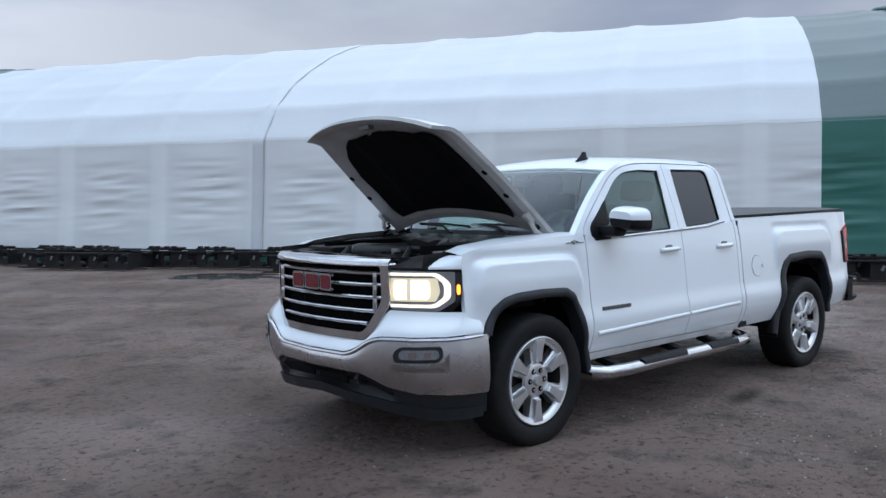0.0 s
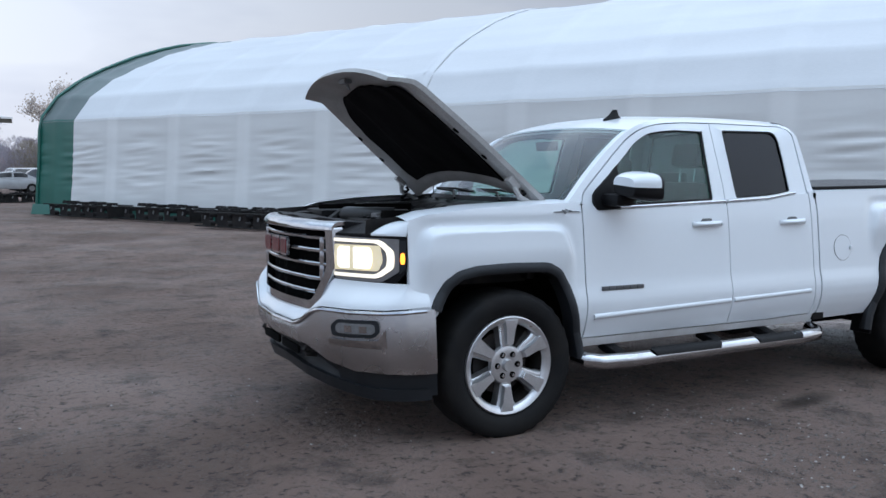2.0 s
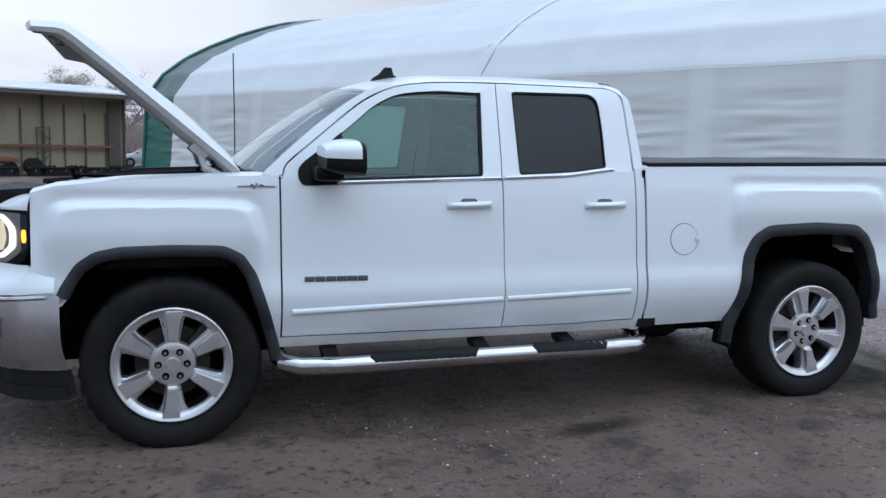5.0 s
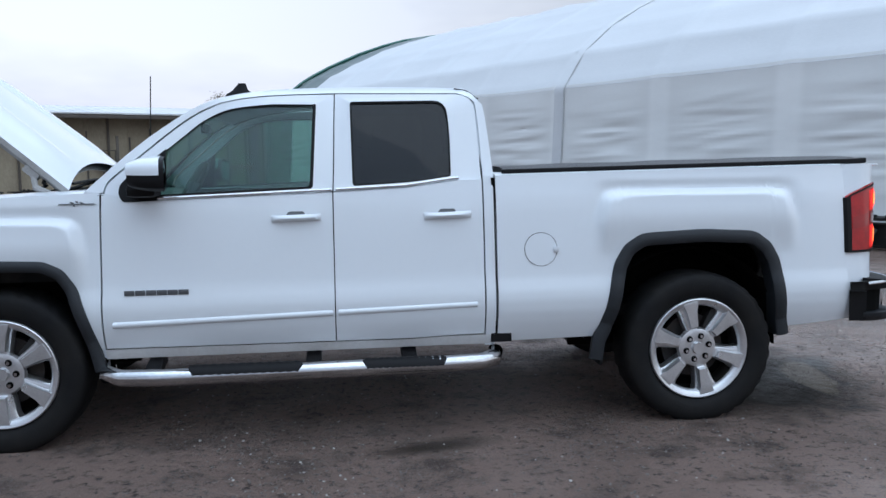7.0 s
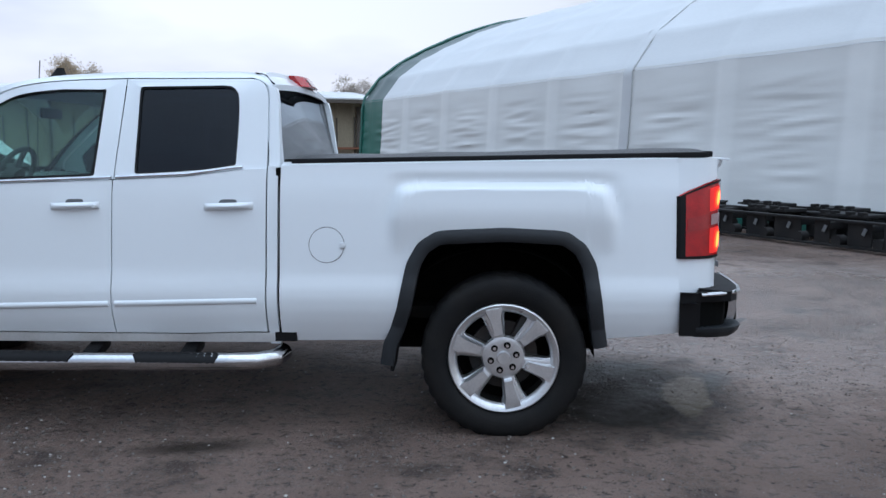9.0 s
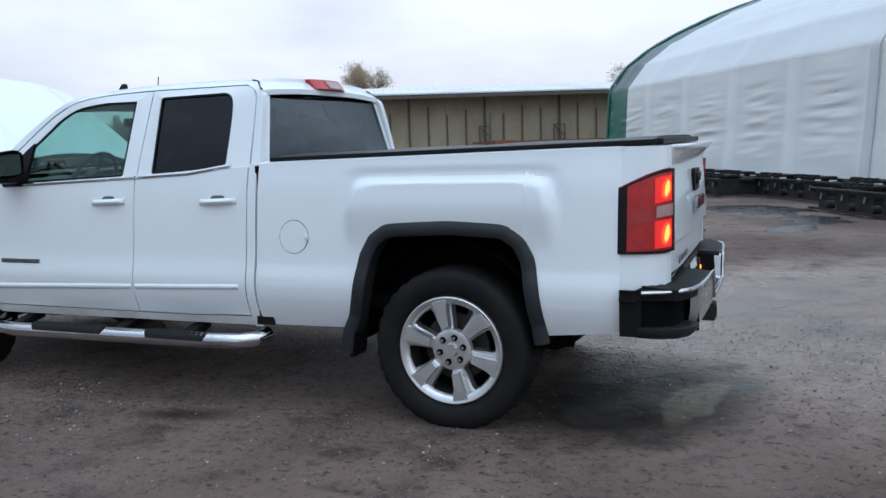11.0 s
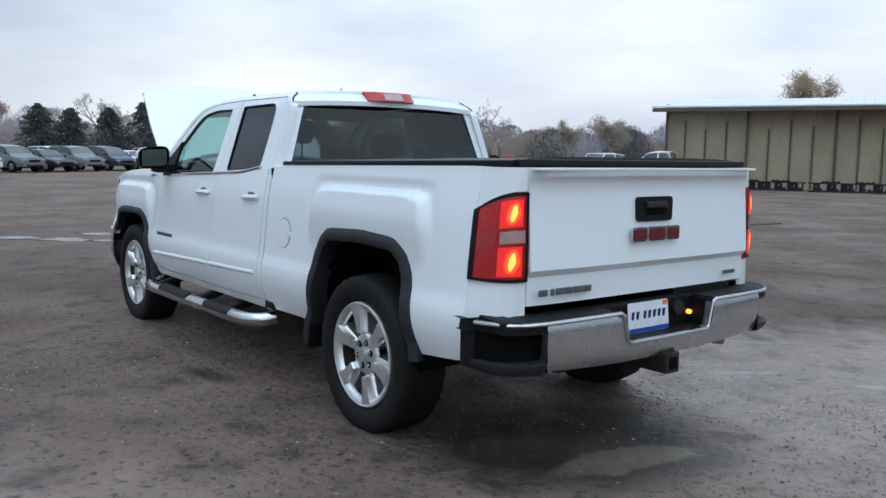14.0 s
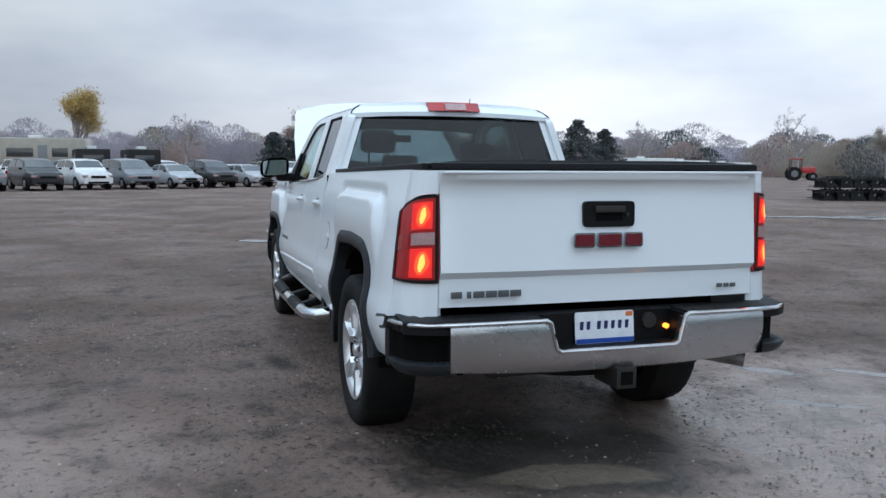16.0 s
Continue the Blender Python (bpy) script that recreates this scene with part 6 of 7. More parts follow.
for s in (-1, 1):
    hook = join(tube([(-0.92, s * 0.40, 0.44), (-0.98, s * 0.40, 0.45), (-0.995, s * 0.40, 0.475), (-0.98, s * 0.40, 0.50), (-0.91, s * 0.40, 0.50)], 0.014, 8))
    part("tow_hook", hook, dark_metal, truck, "black tow hook")
    part("intake_slot", box((-1.0, s * 0.18, 0.46), (0.02, 0.30, 0.05), None, 0.01), gap_black, truck)
    # fog lamp in its pocket
    t0, t1 = s * -0.50, s * -0.76
    loop = lambda pts, r: dense([(x / 0.27, z) for x, z in rounded([(x * 0.27, z) for x, z in pts], r, 6)], 0.06)
    pocket = part("fog_pocket", plate(loop([(-0.02, 0.600), (0.86, 0.606), (1.0, 0.640), (0.97, 0.700), (0.12, 0.694), (-0.04, 0.655)], 0.022), lambda p, d, a=t0, b=t1: bump_at(a + (b - a) * p[0], p[1], 0.036 - d), 0.03), flare_plastic, chrome_b, "dark fog lamp pocket")
    part("fog_lens", plate(loop([(0.10, 0.622), (0.84, 0.626), (0.92, 0.646), (0.88, 0.682), (0.16, 0.678), (0.08, 0.655)], 0.016), lambda p, d, a=t0, b=t1: bump_at(a + (b - a) * p[0], p[1], 0.044 - d), 0.006), fog_glass, pocket, "unlit fog lamp lens")
    for q in (0.36, 0.66):
        part("fog_reflector", sheet(lambda u, v, a=t0, b=t1, q=q: bump_at(a + (b - a) * (q - 0.07 + 0.15 * u), 0.634 + 0.034 * v, 0.047), 4, 3), chrome, pocket)
    # bright brow of chrome under the fog lamp
    part("chrome_brow", sheet(lambda u, v, a=t0, b=t1: bump_at(a + (b - a) * (-0.10 + 1.22 * u), 0.548 + (0.040 + 0.012 * u + 0.055 * sstep(0.86, 1.0, u)) * v, 0.030 + 0.030 * math.sin(math.pi * 0.5 * v) * math.sin(math.pi * (0.08 + 0.84 * u)) ** 0.5), 24, 6), chrome, chrome_b, "bright scoop under the fog lamp")

    # head lamp
    HL = [(0.0, -0.60), (0.30, -0.70), (0.6, -0.81), (0.82, -0.885), (1.0, -0.915)]
    def hl(w, z, out=0.0, s=s):
        y = abs(interp(HL, w))
        return (nose_x(y) - 0.012 - out * (1 - 0.5 * w), s * (y + out * 0.6 * w), z)
    hz0, hz1 = 0.868, 1.138
    outline = rounded([(0.0, hz0 + 0.005), (0.74, hz0), (1.0, hz0 + 0.075), (1.0, hz1 - 0.01), (0.0, hz1)], [0.01, 0.05, 0.06, 0.02, 0.01])
    head = part("head_lamp", plate(dense(outline, 0.06), lambda p, d: hl(p[0], p[1], -d), 0.06), black_plastic, truck, "lit head lamp with a bright running-light frame")
    part("chrome_bezel", plate(dense(rounded([(0.02, 0.895), (0.66, 0.888), (0.87, 0.95), (0.87, 1.115), (0.02, 1.125)], 0.03), 0.06), lambda p, d: hl(p[0], p[1], 0.006 - d), 0.006), lamp_bezel, head, "grey lamp bezel")
    o = rounded([(0.03, 1.112), (0.66, 1.110), (0.80, 1.05), (0.80, 0.965), (0.64, 0.908), (0.03, 0.912)], [0, 0.05, 0.03, 0.03, 0.05, 0])
    i = rounded([(0.03, 1.095), (0.62, 1.093), (0.725, 1.046), (0.725, 0.971), (0.605, 0.927), (0.03, 0.929)], [0, 0.04, 0.03, 0.03, 0.04, 0])
    part("running_light", plate(dense(o + i[::-1], 0.05), lambda p, d: hl(p[0], p[1], 0.014 - d), 0.006), lamp_drl, head, "glowing running-light frame")
    part("lamp_reflector", plate(dense(rounded([(0.03, 0.945), (0.63, 0.945), (0.68, 1.0), (0.65, 1.08), (0.03, 1.08)], 0.02), 0.05), lambda p, d: hl(p[0], p[1], 0.012 - d), 0.004), lamp_warm, head, "warm-lit lamp reflector")
    part("lamp_bulb", plate(rounded([(0.09, 0.957), (0.57, 0.957), (0.57, 1.068), (0.09, 1.068)], 0.05), lambda p, d: hl(p[0], p[1], 0.018 - d), 0.004), lamp_white, head, "glowing low beam")
    part("side_marker", plate(rounded([(0.895, 0.985), (0.972, 0.985), (0.972, 1.043), (0.895, 1.043)], 0.022), lambda p, d: hl(p[0], p[1], 0.012 - d), 0.006), lamp_amber, head, "glowing amber marker")
    part("marker_lens", plate(rounded([(0.87, 0.93), (0.99, 0.965), (0.99, 1.11), (0.86, 1.11)], 0.015), lambda p, d: hl(p[0], p[1], 0.006 - d), 0.004), flare_plastic, head, "smoked outer lens")

for s in (-1, 1):
    tip = lambda u, v, s=s: (lambda a, b: (a[0] + (b[0] - a[0]) * v, s * (a[1] + (b[1] - a[1]) * v), a[2] + (b[2] - a[2]) * v + 0.012 * math.sin(math.pi * v)))(
        (-0.595, 0.80 + 0.105 * u, 1.207), (nose_x(0.79 + 0.125 * u) - 0.014, 0.79 + 0.125 * u, 1.143))
    part("fender_tip", sheet(tip, 8, 6, (0, 0, -0.012)), white_paint, truck, "white fender tip above the head lamp")

# ---- hood, propped open ----
HOOD_X, HOOD_Z, HOOD_L = 0.33, 1.315, 1.135


def hood_at(u, v, lift=0.0, shrink=0.0):
    """Closed hood: u across (-1 driver .. 1), v from the hinge (0) to the front edge (1)."""
    half = interp([(0, 0.815), (0.5, 0.775), (0.85, 0.72), (1.0, 0.67)], v) - shrink
    nose = 0.11 * (1 - abs(u) ** 2.4)
    x = -(HOOD_L + nose) * v - 0.15 * (1 - u * u) * (1 - v)
    z = 0.055 * (1 - abs(u) ** 2.2) * (0.5 + 0.5 * (1 - v)) - 0.022 * v ** 2 - 0.02 * v
    z -= 0.09 * sstep(0.86, 1.02, v) ** 1.5
    z += 0.018 * (sstep(0.42, 0.50, abs(u)) - sstep(0.62, 0.80, abs(u))) * sstep(0, 0.25, v) * (1 - sstep(0.75, 1, v))
    return Vector((x, half * u, z + lift))


hood_turn = Matrix.Translation((HOOD_X, 0, HOOD_Z)) @ Matrix.Rotation(radians(41.6), 4, "Y")
us = [-1 + i / 20 for i in range(41)]
vs = [j / 30 for j in range(31)]
hood_bm = bmesh.new()
add_grid(hood_bm, lambda u, v: hood_turn @ hood_at(u, v), 0, 0, us, vs)
hood = part("hood", hood_bm, white_paint, truck, "white hood propped open")


def under(u, v):
    p = hood_at(u, v, -0.028, 0.004)
    # deep pressed border with a shallow well in the middle
    edge = max(sstep(0.70, 0.86, abs(u)), sstep(0.80, 0.90, v), 1 - sstep(0.05, 0.14, v))
    p.z -= 0.028 * edge * (1 - sstep(0.95, 1.0, max(abs(u), v)))
    return hood_turn @ p


ub = bmesh.new()
add_grid(ub, under, 0, 0, us, vs)
part("hood_frame", ub, hood_inner, hood, "grey pressed inner frame")
hem_pts = [(-1, j / 20) for j in range(21)] + [(-1 + i / 15, 1) for i in range(1, 31)] + [(1, 1 - j / 20) for j in range(1, 21)]
hem = bmesh.new()
for (u0, v0), (u1, v1) in zip(hem_pts, hem_pts[1:]):
    q = [hood_turn @ hood_at(u0, v0), hood_turn @ hood_at(u1, v1), under(u1, v1), under(u0, v0)]
    hem.faces.new([hem.verts.new(p) for p in q])
bmesh.ops.remove_doubles(hem, verts=hem.verts[:], dist=0.0005)
part("hood_hem", hem, hood_inner, hood)
fb = bmesh.new()
add_grid(fb, lambda u, v: hood_turn @ (hood_at(u * interp([(0.0, 0.72), (0.12, 0.76), (0.6, 0.78), (0.82, 0.75), (0.93, 0.66), (1.0, 0.50)], v), 0.09 + 0.74 * v - 0.03 * (v > 0.99) * abs(u), -0.052 - 0.01 * noise.noise((u * 4, v * 4, 2)))), 0, 0, us, vs)
rim_in(fb, (0.006, 0, 0.012))
part("hood_liner", fb, insulation, hood, "black felt hood liner")
for u in (-0.92, 0.92):
    for v in (0.36, 0.56):
        c, d = under(u, v), (hood_turn.to_3x3() @ Vector((0, 0, -1)))
        part("hood_hole", cyl(c - d * 0.02, c + d * 0.003, 0.022, seg=12), gap_black, hood)
c = under(0, 0.93)
part("hood_latch", join(tube([c, c + Vector((0.02, -0.03, -0.06)), c + Vector((0.05, 0.03, -0.06)), c + Vector((0.03, 0.0, 0.0))], 0.008, 6), box(c + Vector((0.01, 0, -0.015)), (0.05, 0.10, 0.03), None, 0.006)), steel_pale, hood, "steel hood striker")
for s in (-1, 1):
    a, b = Vector((0.14, s * 0.79, 1.20)), under(s * 0.95, 0.17)
    part("hood_hinge", join(tube([(0.30, s * 0.79, 1.26), (0.16, s * 0.79, 1.33), b], 0.018, 8), box(b, (0.09, 0.05, 0.05), (0, 40, 0), 0.01)), hood_inner, hood, "grey hood hinge arm")
    part("hinge_spring", tube([(0.10 + 0.012 * math.cos(i * 1.3) + 0.004 * i, s * (0.775 + 0.014 * math.sin(i * 1.3)), 1.16 + 0.0075 * i) for i in range(30)], 0.009, 6), black_plastic, hood, "black spring strut")

# ---- engine bay ----
part("bay_floor", box((-0.20, 0, 0.86), (0.95, 1.40, 0.06)), bay_black, truck)
for s in (-1, 1):
    part("bay_wall", sheet(lambda u, v, s=s: (-0.78 + 1.1 * u, s * (0.78 - 0.08 * v), 1.215 + 0.07 * u - 0.36 * v), 12, 6), bay_black, truck)
part("firewall", box((0.26, 0, 1.05), (0.05, 1.56, 0.40), None, 0.01), bay_black, truck, "black firewall")
part("radiator_cover", sheet(lambda u, v: (nose_x((-0.60 + 1.2 * u) * 0.9) + 0.07 + 0.30 * v, -0.60 + 1.2 * u, 1.197 + 0.012 * math.sin(9 * u) ** 2 - 0.03 * v), 30, 6, (0, 0, -0.06)), black_plastic, truck, "black radiator cover")
for s in (-1, 1):
    cover_at = lambda u, v, s=s: (lambda a, b: (a[0] + (b[0] - a[0]) * v, s * (a[1] + (b[1] - a[1]) * v), a[2] + (b[2] - a[2]) * v + 0.02 * math.sin(math.pi * v)))(
        (nose_x(0.60 + 0.19 * u) - 0.004, 0.60 + 0.19 * u, 1.140), (-0.56, 0.56 + 0.235 * u, 1.198))
    part("lamp_back_cover", sheet(cover_at, 8, 8, (0, 0, -0.03)), bay_black, truck, "black cover behind the head lamp")
engine = part("engine", join(box((-0.28, 0.02, 1.08), (0.55, 0.50, 0.12), None, 0.03), box((-0.28, 0.02, 1.15), (0.46, 0.36, 0.06), None, 0.025)), bay_black, truck, "dark engine with a plastic cover")
for k in range(5):
    part("cover_rib", box((-0.28, -0.12 + 0.07 * k, 1.185), (0.38, 0.018, 0.014), None, 0.004), black_plastic, engine)
part("air_box", box((-0.45, 0.55, 1.12), (0.32, 0.32, 0.20), None, 0.03), black_plastic, truck, "black air filter box")
part("intake_pipe", tube([(-0.40, 0.42, 1.17), (-0.48, 0.25, 1.19), (-0.42, 0.10, 1.19), (-0.25, 0.02, 1.19)], 0.055, 12), hose_black, truck, "black ribbed intake pipe")
part("battery", box((-0.40, -0.52, 1.10), (0.26, 0.20, 0.20), None, 0.012), black_plastic, truck, "black battery")
part("battery_clamp", box((-0.40, -0.52, 1.205), (0.20, 0.05, 0.02), None, 0.004), engine_grey, truck, "grey battery clamp")
part("coolant_tank", box((-0.02, 0.58, 1.13), (0.24, 0.20, 0.17), None, 0.04), hood_inner, truck, "pale coolant tank")
part("fuse_box", box((0.0, -0.58, 1.14), (0.28, 0.24, 0.12), None, 0.015), black_plastic, truck, "black fuse box")
part("brake_reservoir", join(cyl((0.14, -0.36, 1.10), (0.14, -0.36, 1.20), 0.06), cyl((0.14, -0.36, 1.20), (0.14, -0.36, 1.23), 0.04)), engine_grey, truck)
part("alternator", cyl((-0.60, -0.12, 1.06), (-0.48, -0.12, 1.06), 0.09), engine_grey, truck, "cast alternator")
for k, pts in enumerate((((-0.55, -0.30, 1.14), (-0.40, -0.20, 1.22), (-0.15, -0.28, 1.20), (0.05, -0.30, 1.15)), ((-0.60, 0.30, 1.14), (-0.50, 0.34, 1.20), (-0.25, 0.36, 1.19), (0.0, 0.42, 1.14)), ((-0.10, -0.15, 1.20), (0.05, -0.05, 1.24), (0.15, 0.10, 1.22), (0.22, 0.2, 1.15)))):
    part("hose", tube(pts, 0.02 + 0.006 * k, 8), hose_black, truck, "black hose")

for k, (x, y, z) in enumerate(((-0.10, -0.60, 1.21), (0.06, -0.50, 1.21), (-0.30, -0.42, 1.215))):
    part("relay_cover", box((x, y, z), (0.11, 0.08, 0.03), (0, 0, 12 * k), 0.01), black_plastic, truck)
for pts, r in ((((-0.50, -0.44, 1.20), (-0.30, -0.40, 1.245), (-0.05, -0.44, 1.25), (0.16, -0.52, 1.24)), 0.012), (((-0.46, -0.60, 1.21), (-0.25, -0.66, 1.235), (0.0, -0.66, 1.25), (0.18, -0.62, 1.25)), 0.014), (((-0.50, 0.66, 1.21), (-0.20, 0.68, 1.24), (0.16, 0.64, 1.25)), 0.012)):
    part("wiring_loom", tube(pts, r, 7), hose_black, truck, "black wiring loom")
part("filler_cap", cyl((-0.02, 0.58, 1.21), (-0.02, 0.58, 1.245), 0.035), black_plastic, truck, "black coolant cap")
part("oil_cap", cyl((-0.42, -0.08, 1.18), (-0.42, -0.08, 1.215), 0.032), engine_grey, truck)
part("heater_pipe", tube([(-0.12, -0.30, 1.19), (0.0, -0.24, 1.25), (0.12, -0.22, 1.24), (0.22, -0.24, 1.20)], 0.018, 8), engine_grey, truck, "bare alloy pipe")


# ---- parked vehicles ----
def paint(name, c):
    return material(name, c, rough=0.35, coat=0.5, scale=2.5, fine=30)


car_paints = [paint("silver_car_paint", (0.42, 0.44, 0.46)), paint("white_car_paint", (0.74, 0.75, 0.76)), paint("dark_blue_car_paint", (0.03, 0.04, 0.07)), paint("grey_car_paint", (0.16, 0.17, 0.19)),
              paint("black_car_paint", (0.015, 0.015, 0.017)), paint("maroon_car_paint", (0.14, 0.02, 0.025)), paint("tan_car_paint", (0.34, 0.31, 0.26)), paint("pale_blue_car_paint", (0.36, 0.42, 0.48))]
car_glass = material("dark_car_glass", (0.03, 0.035, 0.04), rough=0.08, coat=0.5, spec=0.7)

# length, half width, lower profile (x, z of the shoulder), roof profile (x, z), wheel centres, wheel radius
CAR_KINDS = {
    "sedan": (4.75, 0.90, [(0, 0.62), (0.12, 0.74), (1.25, 0.92), (3.7, 0.98), (4.6, 0.95), (4.75, 0.70)], [(1.15, 0.92), (1.95, 1.40), (2.6, 1.46), (3.3, 1.40), (4.15, 0.98)], (0.92, 3.75), 0.33),
    "suv": (4.75, 0.93, [(0, 0.72), (0.12, 0.92), (1.15, 1.06), (3.9, 1.10), (4.65, 1.08), (4.75, 0.80)], [(1.05, 1.06), (1.75, 1.62), (2.5, 1.72), (4.0, 1.68), (4.62, 1.10)], (0.95, 3.72), 0.37),
    "minivan": (5.0, 0.96, [(0, 0.70), (0.12, 0.86), (0.95, 1.02), (4.2, 1.08), (4.95, 1.05), (5.0, 0.80)], [(0.75, 1.0), (1.75, 1.66), (2.7, 1.75), (4.4, 1.72), (4.95, 1.10)], (0.98, 4.0), 0.34),
    "pickup": (5.7, 0.98, [(0, 0.80), (0.1, 1.02), (1.35, 1.12), (3.2, 1.14), (5.6, 1.16), (5.7, 0.90)], [(1.3, 1.12), (1.95, 1.72), (2.4, 1.80), (3.0, 1.78), (3.2, 1.14)], (1.0, 4.45), 0.40),
}


def parked_car(kind, mat, m, label):
    """A parked car with a shaped hull, glass, lamps, grille and four wheels; its nose points along +x of the pose."""
    length, half, low, top, axles, wr = CAR_KINDS[kind]
    e = thing("parked_" + kind, label, "van" if kind == "minivan" else kind, group="vehicles parked at the yard's edge")
    e.matrix_basis = m
    flip = lambda x: length / 2 - x

    def hull(u, v):
        x = length * u
        zs, zb = interp(low, x), 0.30 + 0.06 * (abs(u - 0.5) > 0.42)
        for c in axles:
            d = abs(x - c)
            if d < wr + 0.08:
                zb = max(zb, math.sqrt((wr + 0.08) ** 2 - d * d) + 0.10)
        w = half * (1 - 0.16 * abs(2 * u - 1) ** 5)
        a = -1 + 2 * v
        k = abs(a)
        if k > 0.42:
            t = (1 - k) / 0.58
            z = zb + (zs - zb) * t
            y = w * (1 - 0.07 * (2 * t - 0.9) ** 2)
        else:
            t = k / 0.42
            z = zs + 0.05 * (1 - t * t)
            y = w * 0.94 * t
        return (flip(x), y * (1 if a > 0 else -1), z)

    us = sorted({i / 40 for i in range(41)} | {(c + d) / length for c in axles for d in (-wr - 0.08, -wr, -wr * 0.6, 0, wr * 0.6, wr, wr + 0.08)})
    bm = bmesh.new()
    rows = add_grid(bm, hull, 0, 0, us, [j / 26 for j in range(27)])
    for side in (0, -1):
        bm.faces.new([r[side] for r in rows])
    part("body", bm, mat, e)
    x0, x1 = top[0][0], top[-1][0]

    def cabin(u, v, out=0.0):
        x = x0 + (x1 - x0) * u
        zt, zb = interp(top, x), interp(low, x) - 0.02
        a = -1 + 2 * v
        k = abs(a)
        h = max(zt - zb, 0.0)
        if k > 0.5:
            t = (1 - k) / 0.5
            y, z = half * (0.92 - 0.16 * t * min(1, h / 0.5)), zb + h * t * 0.94
        else:
            t = k / 0.5
            y, z = half * (0.92 - 0.16 * min(1, h / 0.5)) * t, zb + h * (0.94 + 0.06 * (1 - t * t))
        return (flip(x) + (out if u < 0.4 else -out), (y + out) * (1 if a > 0 else -1), z + out * 0.5)

    bm = bmesh.new()
    add_grid(bm, cabin, 30, 20)
    roof = part("cabin", bm, mat, e)
    span = x1 - x0
    ua, ub = (top[1][0] - x0) / span, (top[-2][0] - x0) / span
    part("windscreen", sheet(lambda u, v: cabin(0.06 + (ua * 0.97 - 0.06) * u, 0.27 + 0.46 * v, 0.012), 5, 8), car_glass, roof, "dark windscreen")
    part("rear_window", sheet(lambda u, v: cabin(ub + (0.97 - ub) * (0.1 + 0.75 * u), 0.28 + 0.44 * v, 0.012), 4, 8), car_glass, roof)
    for s in (0, 1):
        for a, b in ((ua * 0.72, (ua + ub) / 2 - 0.02), ((ua + ub) / 2 + 0.02, ub + (1 - ub) * 0.25)):
            part("side_window", sheet(lambda u, v, a=a, b=b, s=s: cabin(a + (b - a) * u, (0.07 + 0.155 * v) if s == 0 else 1 - (0.07 + 0.155 * v), 0.010), 5, 3), car_glass, roof)
    zs = interp(low, 0.1)
    part("grille", box((length / 2 + 0.002, 0, zs - 0.17), (0.05, half * 0.85, 0.14), None, 0.015), black_plastic, e, "dark grille")
    part("bumper_intake", box((length / 2 + 0.01, 0, 0.42), (0.05, half * 1.2, 0.10), None, 0.015), black_plastic, e)
    for s in (-1, 1):
        part("head_lamp", box((length / 2 - 0.07, s * half * 0.70, zs - 0.13), (0.18, half * 0.36, 0.12), (0, 0, -s * 22), 0.03), clear_lens, e, "unlit head lamp")
        part("tail_lamp", box((-length / 2 + 0.05, s * half * 0.82, zs + 0.05), (0.12, half * 0.20, 0.20), None, 0.02), red_lens, e, "unlit tail lamp")
        part("door_mirror", box((length / 2 - x0 - 0.25, s * (half + 0.06), interp(low, 1.3) + 0.10), (0.10, 0.16, 0.11), None, 0.03), black_plastic, e)
        for c in axles:
            wheel = part("wheel", cyl((flip(c), s * (half - 0.20), wr), (flip(c), s * (half - 0.005), wr), wr, seg=24), rubber, e)
            part("rim", cyl((flip(c), s * (half - 0.02), wr), (flip(c), s * (half + 0.004), wr), wr * 0.58, wr * 0.52, 14), lamp_bezel, wheel)
    return e


def az_at(eye, az, dist):
    return (eye[0] + dist * math.cos(radians(az)), eye[1] + dist * math.sin(radians(az)))


NAMES = ["silver", "white", "dark blue", "grey", "black", "maroon", "tan", "pale blue"]
KINDS = ["suv", "suv", "minivan", "sedan", "suv", "sedan", "pickup", "minivan"]
rng = random.Random(11)
ROW_AT, ROW_WAY = Vector((-40.4, -11.6)), Vector((-0.50, 0.866))
row_plan = [("suv", 3), ("suv", 4), ("suv", 1), ("minivan", 3), ("sedan", 0), ("suv", 4), ("sedan", 0), ("suv", 1), ("suv", 3), ("sedan", 4), ("suv", 3), ("minivan", 2), ("sedan", 1), ("suv", 0), ("sedan", 5), ("suv", 1), ("sedan", 0), ("suv", 5)]
for i, (kind, c) in enumerate(row_plan):
    p = ROW_AT + ROW_WAY * (2.75 * i + rng.uniform(-0.15, 0.15))
    a = 24 + rng.uniform(-4, 4)
    parked_car(kind, car_paints[c], pose(p.x, p.y, 0, 0, 0, a), f"{NAMES[c]} {kind} parked on the dirt in a row")
for i, (kind, c) in enumerate((("minivan", 1), ("suv", 0), ("sedan", 2), ("suv", 1), ("pickup", 3), ("sedan", 1), ("suv", 6), ("minivan", 7), ("sedan", 3), ("suv", 1))):
    p = ROW_AT + ROW_WAY * (3.1 * i + 5.0) + Vector((-9.0, -3.5))
    parked_car(kind, car_paints[c], pose(p.x, p.y, 0, 0, 0, 30 + rng.uniform(-6, 6)), f"{NAMES[c]} {kind} parked in the second row")
for kind, c, x, y, a in (("pickup", 1, -19.85, 32.3, 206), ("sedan", 0, -1.9, 58.2, 190), ("suv", 2, 0.4, 62.5, 185), ("minivan", 1, 0.3, 68.0, 20), ("suv", 1, -58, 46, 60), ("suv", 3, -66, 40, 40), ("minivan", 1, -34, 44, 100)):
    parked_car(kind, car_paints[c], pose(x, y, 0, 0, 0, a), f"{NAMES[c]} {kind} parked on the far dirt")


